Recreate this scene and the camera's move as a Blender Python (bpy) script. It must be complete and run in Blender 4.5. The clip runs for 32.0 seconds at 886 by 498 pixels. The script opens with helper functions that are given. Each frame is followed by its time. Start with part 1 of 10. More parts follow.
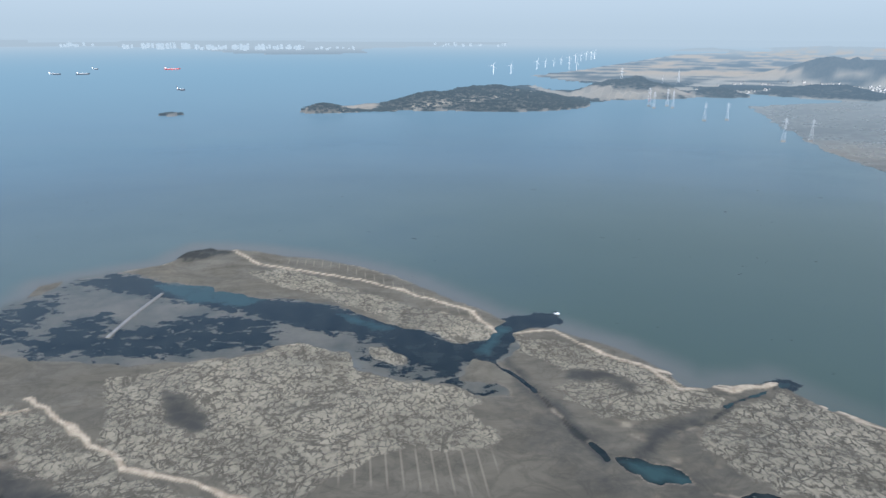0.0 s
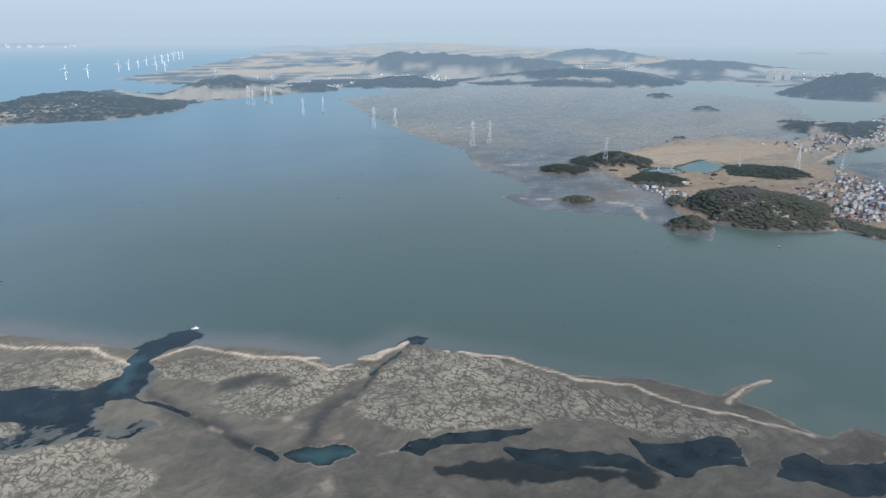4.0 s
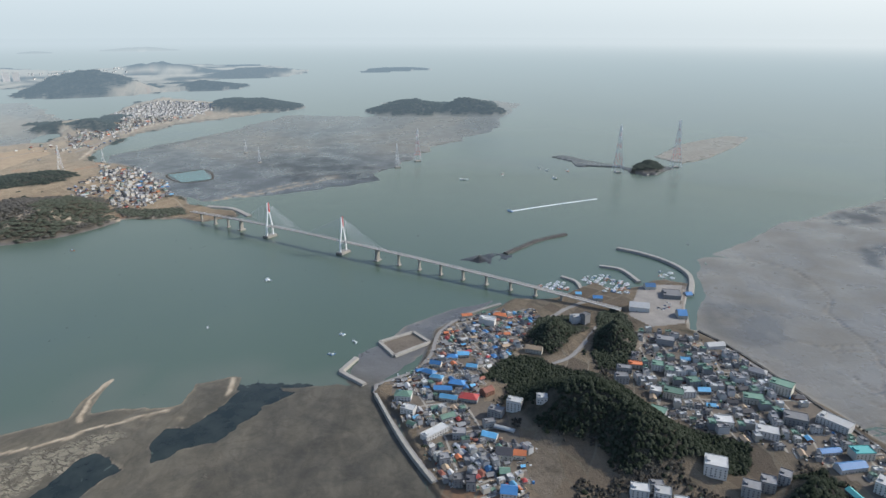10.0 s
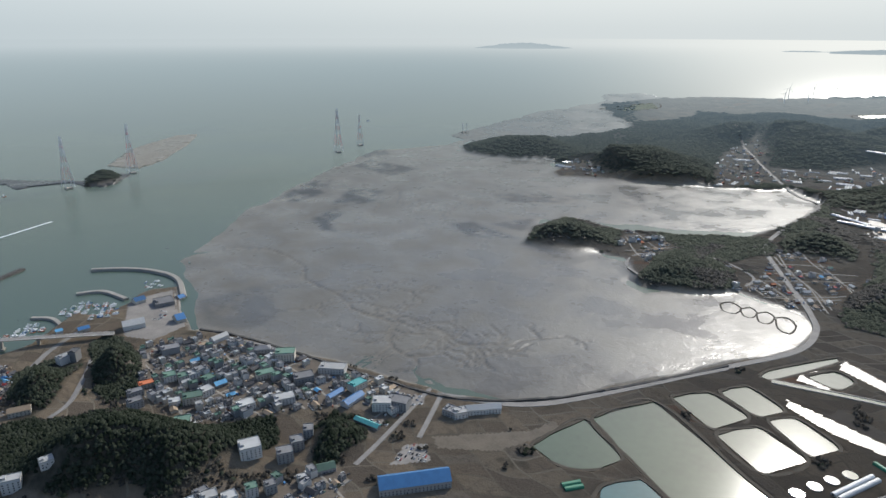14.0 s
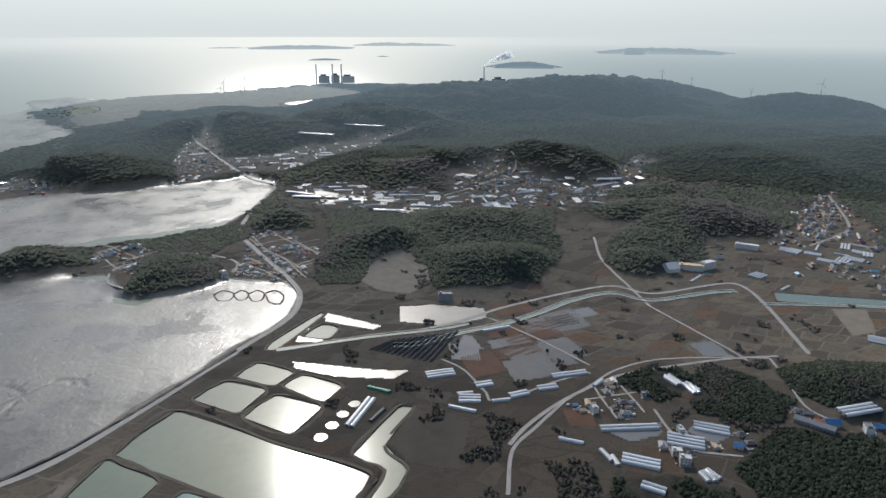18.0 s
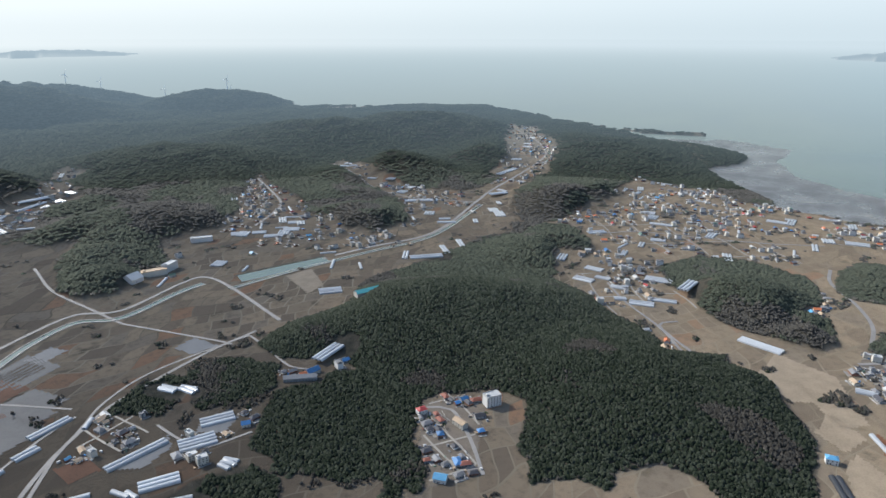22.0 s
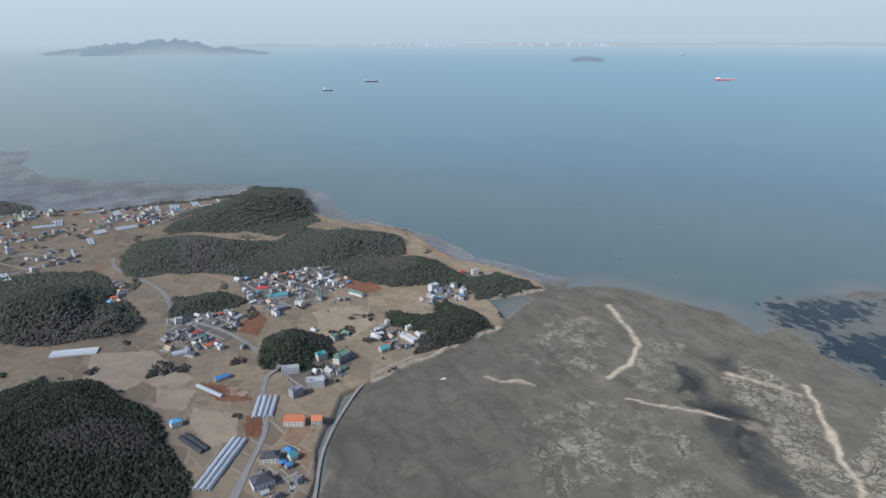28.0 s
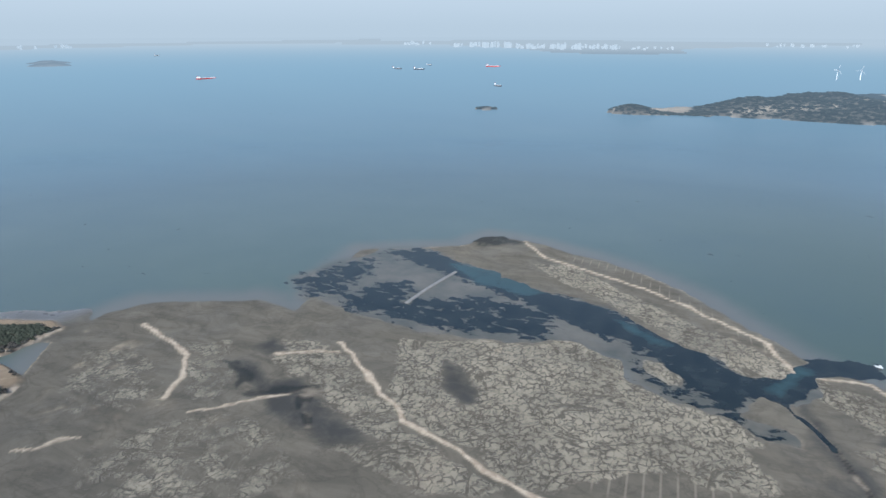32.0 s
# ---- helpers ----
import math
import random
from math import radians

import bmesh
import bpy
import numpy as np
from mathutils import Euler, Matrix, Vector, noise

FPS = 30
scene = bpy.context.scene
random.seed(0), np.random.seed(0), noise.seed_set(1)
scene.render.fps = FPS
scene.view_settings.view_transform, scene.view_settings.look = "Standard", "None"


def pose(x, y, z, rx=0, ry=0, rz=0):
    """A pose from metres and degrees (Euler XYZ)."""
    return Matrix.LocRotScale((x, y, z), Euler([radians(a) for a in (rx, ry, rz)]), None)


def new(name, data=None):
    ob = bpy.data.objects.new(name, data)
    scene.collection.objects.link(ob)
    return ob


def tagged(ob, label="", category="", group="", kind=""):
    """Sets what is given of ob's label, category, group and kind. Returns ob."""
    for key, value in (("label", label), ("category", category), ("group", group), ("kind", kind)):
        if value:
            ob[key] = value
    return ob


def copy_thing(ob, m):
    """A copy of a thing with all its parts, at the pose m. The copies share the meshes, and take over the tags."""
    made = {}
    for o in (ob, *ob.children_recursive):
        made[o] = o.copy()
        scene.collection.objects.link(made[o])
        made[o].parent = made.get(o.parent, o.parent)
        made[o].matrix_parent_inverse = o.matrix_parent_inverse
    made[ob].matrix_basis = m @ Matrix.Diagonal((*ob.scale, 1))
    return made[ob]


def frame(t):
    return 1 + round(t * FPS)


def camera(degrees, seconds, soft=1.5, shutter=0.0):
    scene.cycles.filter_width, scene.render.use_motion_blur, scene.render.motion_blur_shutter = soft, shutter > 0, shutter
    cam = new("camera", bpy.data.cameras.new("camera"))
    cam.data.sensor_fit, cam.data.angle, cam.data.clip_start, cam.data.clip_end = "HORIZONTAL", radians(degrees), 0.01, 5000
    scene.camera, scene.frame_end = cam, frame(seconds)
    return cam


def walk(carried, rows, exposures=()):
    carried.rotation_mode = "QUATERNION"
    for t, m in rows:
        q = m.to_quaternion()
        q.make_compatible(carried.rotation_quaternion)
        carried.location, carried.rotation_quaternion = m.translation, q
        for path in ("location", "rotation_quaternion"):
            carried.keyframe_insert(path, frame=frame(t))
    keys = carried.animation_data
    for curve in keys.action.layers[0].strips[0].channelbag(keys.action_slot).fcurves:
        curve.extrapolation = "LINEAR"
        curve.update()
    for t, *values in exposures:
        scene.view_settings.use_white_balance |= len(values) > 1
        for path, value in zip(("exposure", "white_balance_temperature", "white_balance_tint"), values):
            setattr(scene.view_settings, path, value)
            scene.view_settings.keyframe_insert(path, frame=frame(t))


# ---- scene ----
# Metres. The eye hangs 500 m over the sea and turns once round where it is.
EYE = 500.0
cam = camera(68.29, 32.0)
TURNS = [  # seconds, heading clockwise from north, degrees looking down, lean
    (0, -0.00, 18.60, -0.21), (0.5, 4.27, 18.58, -0.18), (1, 7.70, 18.57, -0.15), (1.5, 11.34, 18.57, -0.14), (2, 15.62, 18.57, -0.12),
    (2.5, 20.39, 18.57, -0.09), (3, 25.00, 18.58, -0.07), (3.5, 29.20, 18.61, -0.07), (5.5, 46.60, 18.66, -0.09), (6, 50.84, 18.69, -0.10),
    (6.5, 55.13, 18.71, -0.12), (7, 59.83, 18.70, -0.12), (7.5, 65.14, 18.68, -0.12), (8, 70.79, 18.67, -0.11), (8.5, 76.28, 18.66, -0.08),
    (9, 81.74, 18.66, -0.06), (9.5, 87.22, 18.67, -0.05), (10, 92.88, 18.67, -0.05), (10.5, 98.62, 18.66, -0.06), (11, 104.36, 18.64, -0.08),
    (11.5, 109.87, 18.62, -0.10), (12, 115.21, 18.60, -0.11), (12.5, 120.77, 18.58, -0.11), (13, 126.60, 18.58, -0.10), (13.5, 132.56, 18.58, -0.09),
    (14, 138.44, 18.59, -0.08), (14.5, 144.03, 18.61, -0.07), (16.5, 166.67, 18.64, -0.07), (17, 172.47, 18.67, -0.09), (17.5, 178.25, 18.68, -0.12),
    (18, 183.94, 18.68, -0.15), (18.5, 189.79, 18.66, -0.18), (19, 195.82, 18.64, -0.20), (19.5, 201.89, 18.61, -0.20), (20, 207.77, 18.60, -0.18),
    (20.5, 213.59, 18.59, -0.16), (21, 219.39, 18.58, -0.14), (21.5, 225.24, 18.57, -0.12), (22, 231.25, 18.56, -0.12), (22.5, 237.16, 18.57, -0.14),
    (23, 242.89, 18.58, -0.17), (23.5, 248.44, 18.59, -0.20), (24, 254.02, 18.61, -0.21), (24.5, 259.73, 18.63, -0.20), (25, 265.55, 18.66, -0.19),
    (25.5, 271.26, 18.70, -0.17), (27.5, 287.46, 18.72, -0.16), (28, 291.79, 18.73, -0.15), (28.5, 295.96, 18.72, -0.15), (29, 300.80, 18.70, -0.15),
    (29.5, 306.72, 18.68, -0.13), (30, 313.02, 18.68, -0.10), (30.5, 319.26, 18.68, -0.06), (31, 324.90, 18.69, -0.03), (31.5, 329.44, 18.69, -0.01),
    (32, 333.90, 18.68, -0.01),
]
walk(cam, [(t, pose(0, 0, EYE, 90 - down, 0, -head) @ pose(0, 0, 0, 0, 0, -lean)) for t, head, down, lean in TURNS],
     exposures=[(0.0, 0.57, 5650, 10), (3.0, 0.57, 5700, 10), (6.0, 0.57, 5900, 10), (9.0, 0.7, 6150, 10), (10.0, 0.76, 6300, 10), (11.0, 0.72, 6450, 9), (12.5, 0.68, 6400, 9), (14.0, 0.46, 6350, 9), (17.0, 0.48, 6350, 9), (19.0, 0.56, 6280, 9), (20.0, 0.74, 6200, 9), (21.0, 0.84, 6200, 9), (23.0, 0.88, 6200, 9), (25.0, 0.87, 6150, 10), (28.0, 0.52, 5830, 10), (32.0, 0.56, 5720, 10)])

# ---- sky and sun ----
SUN_HEADING, SUN_HEIGHT = 171.5, 37.0
world = bpy.data.worlds.new("world")
scene.world = world
world.use_nodes = True
wn = world.node_tree.nodes
sky = wn.new("ShaderNodeTexSky")
sky.sky_type, sky.sun_disc = "NISHITA", False
sky.sun_elevation, sky.sun_rotation = radians(SUN_HEIGHT), radians(SUN_HEADING)
sky.air_density, sky.dust_density, sky.ozone_density, sky.altitude = 1.0, 1.5, 2.0, 0.0
wn["Background"].inputs["Strength"].default_value = 0.13
world.node_tree.links.new(sky.outputs["Color"], wn["Background"].inputs["Color"])
sun = new("sun", bpy.data.lights.new("sun", "SUN"))
sun.data.energy, sun.data.angle, sun.data.color = 3.0, radians(0.6), (1.0, 0.95, 0.87)
sun.matrix_world = pose(0, 0, 900, 90 - SUN_HEIGHT, 0, 180 - SUN_HEADING)
# ---- the plan: true places in metres, x east and y north of the eye's foot ----
NEAR, RIM = 3000.0, 4950.0


def fold(x, y, h):
    """Beyond NEAR the place is drawn in towards the eye, so that the far shores and the horizon lie inside the rim."""
    x, y, h = np.asarray(x, float), np.asarray(y, float), np.asarray(h, float)
    d = np.hypot(x, y) + 1e-6
    u = np.maximum(d - NEAR, 0) / (RIM - NEAR)
    s = np.where(d < NEAR, 1.0, (NEAR + (RIM - NEAR) * u / (1 + u)) / d)
    return np.stack([x * s, y * s, EYE + (h - EYE) * s], -1), s


def lattice(ix, iy, seed):
    n = (ix.astype(np.int64) * 374761393 + iy.astype(np.int64) * 668265263 + seed * 974711) & 0x7FFFFFFF
    n = ((n ^ (n >> 13)) * 1274126177) & 0x7FFFFFFF
    return ((n ^ (n >> 16)) & 0xFFFF) / 65535.0


def value_noise(x, y, seed=0):
    ix, iy = np.floor(x), np.floor(y)
    fx, fy = x - ix, y - iy
    fx, fy = fx * fx * (3 - 2 * fx), fy * fy * (3 - 2 * fy)
    a, b = lattice(ix, iy, seed), lattice(ix + 1, iy, seed)
    c, e = lattice(ix, iy + 1, seed), lattice(ix + 1, iy + 1, seed)
    return (a * (1 - fx) + b * fx) * (1 - fy) + (c * (1 - fx) + e * fx) * fy


def fbm(x, y, size, octaves=4, seed=0):
    """Noise about -1 to 1 with its largest features of that size in metres."""
    total, amp, norm = 0.0, 1.0, 0.0
    for k in range(octaves):
        total = total + amp * (value_noise(x / size + 17.3 * k, y / size - 9.1 * k, seed + k) * 2 - 1)
        norm, amp, size = norm + amp, amp * 0.5, size * 0.5
    return total / norm * 1.5


def inside(x, y, outline):
    """How far each place lies inside an outline, in metres (outside: minus)."""
    p = np.array(outline, float)
    q = np.roll(p, -1, 0)
    reach = 400.0
    near = (x > p[:, 0].min() - reach) & (x < p[:, 0].max() + reach) & (y > p[:, 1].min() - reach) & (y < p[:, 1].max() + reach)
    out = np.full(x.shape, -reach)
    px, py = x[near], y[near]
    best, odd = np.full(px.shape, 1e12), np.zeros(px.shape, bool)
    for (ax, ay), (bx, by) in zip(p, q):
        ex, ey = bx - ax, by - ay
        k = np.clip(((px - ax) * ex + (py - ay) * ey) / (ex * ex + ey * ey + 1e-9), 0, 1)
        best = np.minimum(best, (px - ax - k * ex) ** 2 + (py - ay - k * ey) ** 2)
        if ay != by:
            odd ^= ((ay > py) != (by > py)) & (px < ex * (py - ay) / ey + ax)
    out[near] = np.where(odd, 1, -1) * np.sqrt(best)
    return out


def along(x, y, line, reach=300):
    """Distance from a line of places."""
    p = np.array(line, float)
    lo, hi = p.min(0) - reach, p.max(0) + reach
    near = (x > lo[0]) & (x < hi[0]) & (y > lo[1]) & (y < hi[1])
    out = np.full(x.shape, 1e6)
    px, py = x[near], y[near]
    best = np.full(px.shape, 1e12)
    for (ax, ay), (bx, by) in zip(p[:-1], p[1:]):
        ex, ey = bx - ax, by - ay
        k = np.clip(((px - ax) * ex + (py - ay) * ey) / (ex * ex + ey * ey + 1e-9), 0, 1)
        best = np.minimum(best, (px - ax - k * ex) ** 2 + (py - ay - k * ey) ** 2)
    out[near] = np.sqrt(best)
    return out


def ramp(v, lo, hi):
    k = np.clip((v - lo) / (hi - lo), 0, 1)
    return k * k * (3 - 2 * k)

MUD_NORTH = [(-1062, 641), (-1035, 785), (-913, 855), (-818, 903), (-852, 898), (-746, 887), (-827, 1246), (-630, 1367), (-591, 1488), (-497, 1482), (-329, 1436),
    (-189, 1369), (-55, 1265), (38, 1159), (89, 1103), (113, 1083), (102, 1056), (200, 1045), (279, 981), (334, 914), (369, 851), (503, 863), (501, 868),
    (545, 795), (612, 723), (654, 628), (736, 557), (788, 465), (835, 472), (888, 455), (800, 436), (815, 327), (872, 330), (896, 253), (852, 257), (851,
    157), (863, 111), (829, 41), (645, -11), (522, -46), (284, -39), (2, 95), (-255, 103), (-587, 113), (-615, 93), (-760, 153), (-861, 229), (-905, 319),
    (-938, 467)]
FLAT_SEONJAE = [(2106, 4637), (2928, 4937), (3811, 4991), (4944, 4058), (4849, 2670), (3798, 1886), (2432, 1606), (1407, 920), (1380, 994), (1415, 1161), (1341,
    1271), (1248, 1363), (1251, 1568), (1431, 1613), (1457, 2013), (1642, 2338), (1651, 2783), (1824, 3635)]
FLAT_SOUTH = [(2042, 781), (1970, 623), (2066, 345), (2225, 133), (2371, 112), (2930, -144), (3333, -435), (4619, -770), (4212, -159), (4007, 251), (4072, 749),
    (3419, 937), (2914, 1182), (2717, 1261), (2291, 982)]
FLAT_EAST = [(1005, -489), (1154, -573), (1378, -644), (1426, -731), (1650, -1003), (1776, -1214), (1980, -1597), (2126, -1937), (2010, -2170), (1983, -2526),
    (1831, -2152), (1865, -2329), (1435, -2308), (1215, -2012), (813, -2167), (635, -2280), (500, -2344), (406, -2190), (393, -2023), (414, -1790), (617,
    -1631), (816, -1555), (950, -1495), (862, -1278), (772, -1321), (647, -1330), (555, -1201), (502, -1180), (364, -1300), (234, -1279), (188, -1224),
    (201, -1105), (272, -967), (353, -811), (436, -676), (546, -614), (721, -568), (445, -679), (530, -616), (625, -585), (782, -553), (925, -520)]
FLAT_WEST = [(-3084, -1135), (-3255, -918), (-3166, -618), (-2927, -634), (-2573, -490), (-2407, -251), (-2232, 80), (-2170, 164), (-2080, 130), (-2052, -108),
    (-2117, -409), (-2463, -706)]
STRIP_WEST = [(-2087, 325), (-1973, 362), (-1693, 368), (-1542, 494), (-1454, 536), (-1280, 562), (-1178, 635), (-1083, 685), (-1036, 629), (-1193, 597), (-1287,
    517), (-1519, 473), (-1749, 316)]
SANDBAR = [(2610, -993), (2938, -1246), (3149, -1555), (3122, -1665), (2879, -1485), (2560, -1193), (2463, -1049)]
ROCKBAR = [(2625, -553), (2668, -648), (2536, -758), (2396, -832), (2538, -954), (2380, -991), (2261, -841), (2385, -782), (2417, -654)]
FLAT_FAR_SE = [(2147, -2471), (2353, -3414), (2355, -4381), (2669, -4976), (2467, -5294), (1753, -4738), (1566, -3482), (1462, -2974), (1573, -2538), (1820, -2340)]
ISLE_MUD = [(4826, 224), (4701, -174), (4952, -584), (4625, -807), (4143, -629), (3851, -401), (3881, -117), (4018, 184)]
SEONJAE = [(1563, 1161), (1480, 1009), (1593, 1030), (1705, 1000), (1710, 881), (1770, 821), (1768, 664), (1733, 567), (1795, 484), (1856, 518), (1909, 631),
    (2107, 805), (2233, 829), (2400, 980), (2561, 1117), (2631, 1273), (2812, 1330), (3152, 1364), (3644, 1264), (3883, 1061), (4215, 794), (4627, 1013),
    (4954, 1527), (5224, 1894), (4563, 1912), (3966, 1817), (3717, 2137), (3513, 1801), (3087, 1665), (2972, 1930), (2609, 1973), (2207, 1895), (2086,
    2003), (1847, 1808), (1759, 1533), (1715, 1366), (1674, 1210)]
NORTH_LAND = [(-862, 4123), (-518, 4192), (-93, 4359), (370, 4575), (705, 5046), (1142, 4899), (1613, 5080), (2433, 5378), (3383, 5102), (2188, 5454), (2791, 5488),
    (3573, 5085), (4387, 4711), (4842, 3975), (5597, 4440), (5890, 5533), (7660, 6727), (9491, 6325), (12861, 12064), (14194, 21953), (9078, 17847),
    (5151, 14983), (1946, 9148), (926, 7633), (1495, 6466), (1356, 5846), (959, 5829), (839, 6435), (171, 5796), (-390, 4844), (-642, 4576), (-880, 4603)]
ISLANDS_MID = [(5054, 4620), (5639, 4670), (5841, 4239), (5869, 3222), (5221, 2230), (6134, 1556), (6772, 2138), (7242, 1328), (8509, 1195), (10074, 2193), (10155,
    3832), (8530, 4170), (9486, 5712), (9882, 7700), (7455, 6913)]
ISLE_FAR = [(8127, 728), (8758, 420), (8985, -196), (8247, -14), (7971, 381)]
ISLE_TWIN = [(4279, 179), (4769, 101), (4812, -177), (4737, -408), (4767, -602), (4337, -587), (3972, -380), (4026, -220), (3990, 14)]
VILLAGE = [(601, -30), (767, 18), (831, 58), (860, 43), (869, 3), (949, -18), (1025, -41), (1079, -84), (1119, -151), (1167, -203), (1173, -272), (1206, -328),
    (1244, -376), (1204, -400), (1223, -457), (1262, -517), (1230, -570), (1021, -484), (980, -499), (889, -539), (775, -572), (671, -594), (588, -615),
    (542, -618), (457, -670), (379, -774), (258, -1003), (438, -680), (355, -816), (275, -977), (202, -1110), (193, -1216), (234, -1279), (367, -1311),
    (461, -1241), (526, -1208), (565, -1271), (629, -1355), (731, -1327), (858, -1279), (930, -1421), (919, -1558), (779, -1547), (602, -1590), (475,
    -1701), (420, -1814), (401, -2062), (410, -2208), (520, -2339), (627, -2252), (813, -2167), (993, -2085), (1206, -1996), (1283, -2053), (1319, -2277),
    (1524, -2250), (1786, -2259), (1873, -2569), (1660, -2835), (1591, -3244), (1670, -3719), (1828, -4944), (1437, -5553), (759, -6341), (-746, -6219),
    (-1807, -6082), (-2470, -5037), (-3177, -4262), (-2890, -3709), (-3290, -3037), (-2727, -3590), (-2976, -3184), (-3361, -3090), (-3695, -2828),
    (-3696, -2346), (-3461, -1940), (-3254, -1354), (-3330, -979), (-3293, -1709), (-3185, -1305), (-3020, -1061), (-2463, -706), (-2093, -405), (-2053,
    -253), (-2088, 131), (-2195, 215), (-2087, 325), (-1790, 323), (-1624, 429), (-1542, 515), (-1304, 535), (-1216, 607), (-1109, 656), (-1060, 646),
    (-1057, 521), (-943, 492), (-890, 366), (-878, 319), (-846, 233), (-819, 178), (-717, 123), (-587, 73), (-276, -23), (-27, -90), (130, -97), (274,
    -39)]
PLAIN_SE = [(2266, -4212), (2171, -4858), (1963, -5311), (1437, -5553), (743, -6212), (59, -5163), (750, -4412), (1238, -4468), (1537, -3752), (1690, -3452)]
ROAD_COAST = [(956, -503), (785, -556), (628, -588), (530, -616), (448, -670), (375, -767), (265, -962)]
ROAD_CAUSEWAY = [(551, -609), (436, -676), (352, -808), (271, -963), (204, -1091), (197, -1191), (228, -1280), (322, -1451), (407, -1626), (417, -1802), (408, -2145),
    (534, -2305), (872, -2943), (1072, -3308)]
ROAD_BRIDGE_END = [(1153, -354), (1111, -291), (1068, -248)]
SEAWALL_ROAD = [(627, -24), (708, 12), (831, 56), (857, 43), (889, -2), (938, -28), (1021, -47), (1098, -104), (1144, -168)]
ROAD_CANAL = [(-29, -1025), (-106, -1062), (-201, -1120), (-346, -1185), (-431, -1206), (-495, -1162), (-630, -1200), (-687, -1200), (-692, -1115), (-654, -901)]
ROAD_VALLEY = [(-616, -1), (-689, 27), (-763, 57), (-836, 61), (-903, 78), (-921, 98), (-980, 75), (-1069, 40), (-1145, -22), (-1120, -64)]
ROAD_UP = [(-1202, -56), (-1295, -66), (-1384, -102), (-1484, -162), (-1573, -178)]
ROAD_FARM = [(-132, -691), (-163, -732), (-225, -789), (-301, -839), (-354, -860), (-502, -890), (-600, -897)]
ROAD_FARM_B = [(-467, -1103), (-460, -1220), (-452, -1354), (-483, -1528)]
ROAD_VILLAGE = [(517, -425), (533, -489), (563, -593), (569, -615)]
ROAD_MID = [(899, -217), (920, -251), (983, -298), (1024, -321)]
ROAD_SHORE_WEST = [(-603, 88), (-699, 120), (-789, 173), (-849, 226), (-882, 302)]
ROAD_WEST_B = [(-984, -291), (-1054, -357), (-1126, -454), (-1196, -523)]
ROAD_VALLEY_FAR = [(-2911, -1851), (-2690, -1603), (-2370, -1355), (-2014, -1250), (-1716, -1178), (-1562, -1127), (-1245, -1028), (-1048, -1071), (-871, -1109)]
ROAD_NORTHISLE = [(2801, 1407), (3052, 1410), (3341, 1444), (3668, 1272), (3872, 1129)]
SAND_SPIT = [(-492, 1469), (-420, 1378), (-303, 1332), (-174, 1280), (-48, 1195), (56, 1116), (95, 1031)]
SAND_MAIN = [(-591, 813), (-512, 757), (-423, 692), (-380, 658), (-301, 640), (-243, 613), (-194, 594), (-150, 582)]
SAND_HOOK = [(-943, 716), (-858, 696), (-785, 664), (-734, 609), (-713, 556)]
SAND_BAR_A = [(-786, 383), (-748, 432)]
SAND_BAR_B = [(-659, 544), (-600, 601), (-549, 664)]
SAND_BAR_C = [(-655, 728), (-609, 772), (-569, 781)]
SAND_EAST_A = [(105, 1029), (194, 1034), (262, 947), (322, 901), (346, 843), (378, 840)]
SAND_EAST_B = [(388, 879), (427, 840), (500, 857)]
SAND_EAST_C = [(228, 990), (325, 894), (382, 874), (419, 829), (494, 861)]
SAND_EAST_D = [(537, 799), (603, 714), (642, 616), (703, 554), (720, 481), (768, 403), (801, 338)]
SAND_EAST_E = [(888, 455), (826, 462), (779, 449)]
SAND_EAST_F = [(880, 272), (837, 270)]
SAND_SOUTH = [(1948, 616), (2065, 459), (2281, 258)]
SAND_WEST = [(-783, 389), (-741, 440)]
CHAN_A = [(85, 1028), (62, 965), (85, 908), (130, 841), (164, 755), (200, 682)]
CHAN_C = [(498, 853), (434, 817), (377, 776), (312, 743)]
CHAN_J = [(-698, 685), (-612, 615), (-549, 664), (-484, 585)]
CRUST_A = [(-505, 868), (-445, 883), (-387, 915), (-302, 929), (-251, 1006), (-180, 1013), (-139, 972), (-139, 891), (-88, 876), (-21, 813), (33, 784), (72,
    725), (60, 697), (-7, 700), (-63, 701), (-101, 668), (-141, 631), (-411, 667)]
CRUST_B = [(-304, 936), (-248, 998), (-147, 974), (-145, 925), (-196, 894), (-141, 871), (-49, 859), (33, 848), (54, 807), (-17, 765), (-98, 681), (-157,
    610), (-190, 591), (-243, 619), (-298, 728), (-357, 761), (-411, 850), (-384, 924)]
CRUST_C = [(-122, 980), (-90, 979), (-57, 946), (-54, 914), (-81, 909), (-113, 935)]
CRUST_D = [(-419, 1318), (-354, 1352), (-224, 1262), (-85, 1159), (49, 1078), (92, 1037), (53, 977), (-12, 975), (-41, 1032), (-94, 1050), (-102, 1097),
    (-223, 1176), (-341, 1247)]
CRUST_E = [(106, 1028), (181, 1003), (265, 940), (323, 884), (360, 834), (404, 812), (367, 785), (274, 760), (220, 767), (162, 843), (222, 879), (183, 907),
    (126, 957)]
CRUST_F = [(493, 840), (566, 751), (635, 610), (686, 509), (752, 403), (735, 376), (676, 413), (621, 469), (577, 534), (514, 558), (432, 598), (382, 622),
    (337, 677), (326, 709), (376, 769), (442, 806)]
CRUST_G = [(219, 961), (259, 956), (317, 910), (393, 829), (344, 786), (303, 765), (235, 784), (170, 812)]
CRUST_H = [(-677, 776), (-560, 762), (-440, 677), (-365, 642), (-201, 586), (-288, 533), (-395, 554), (-452, 561), (-537, 620), (-538, 673), (-667, 722)]
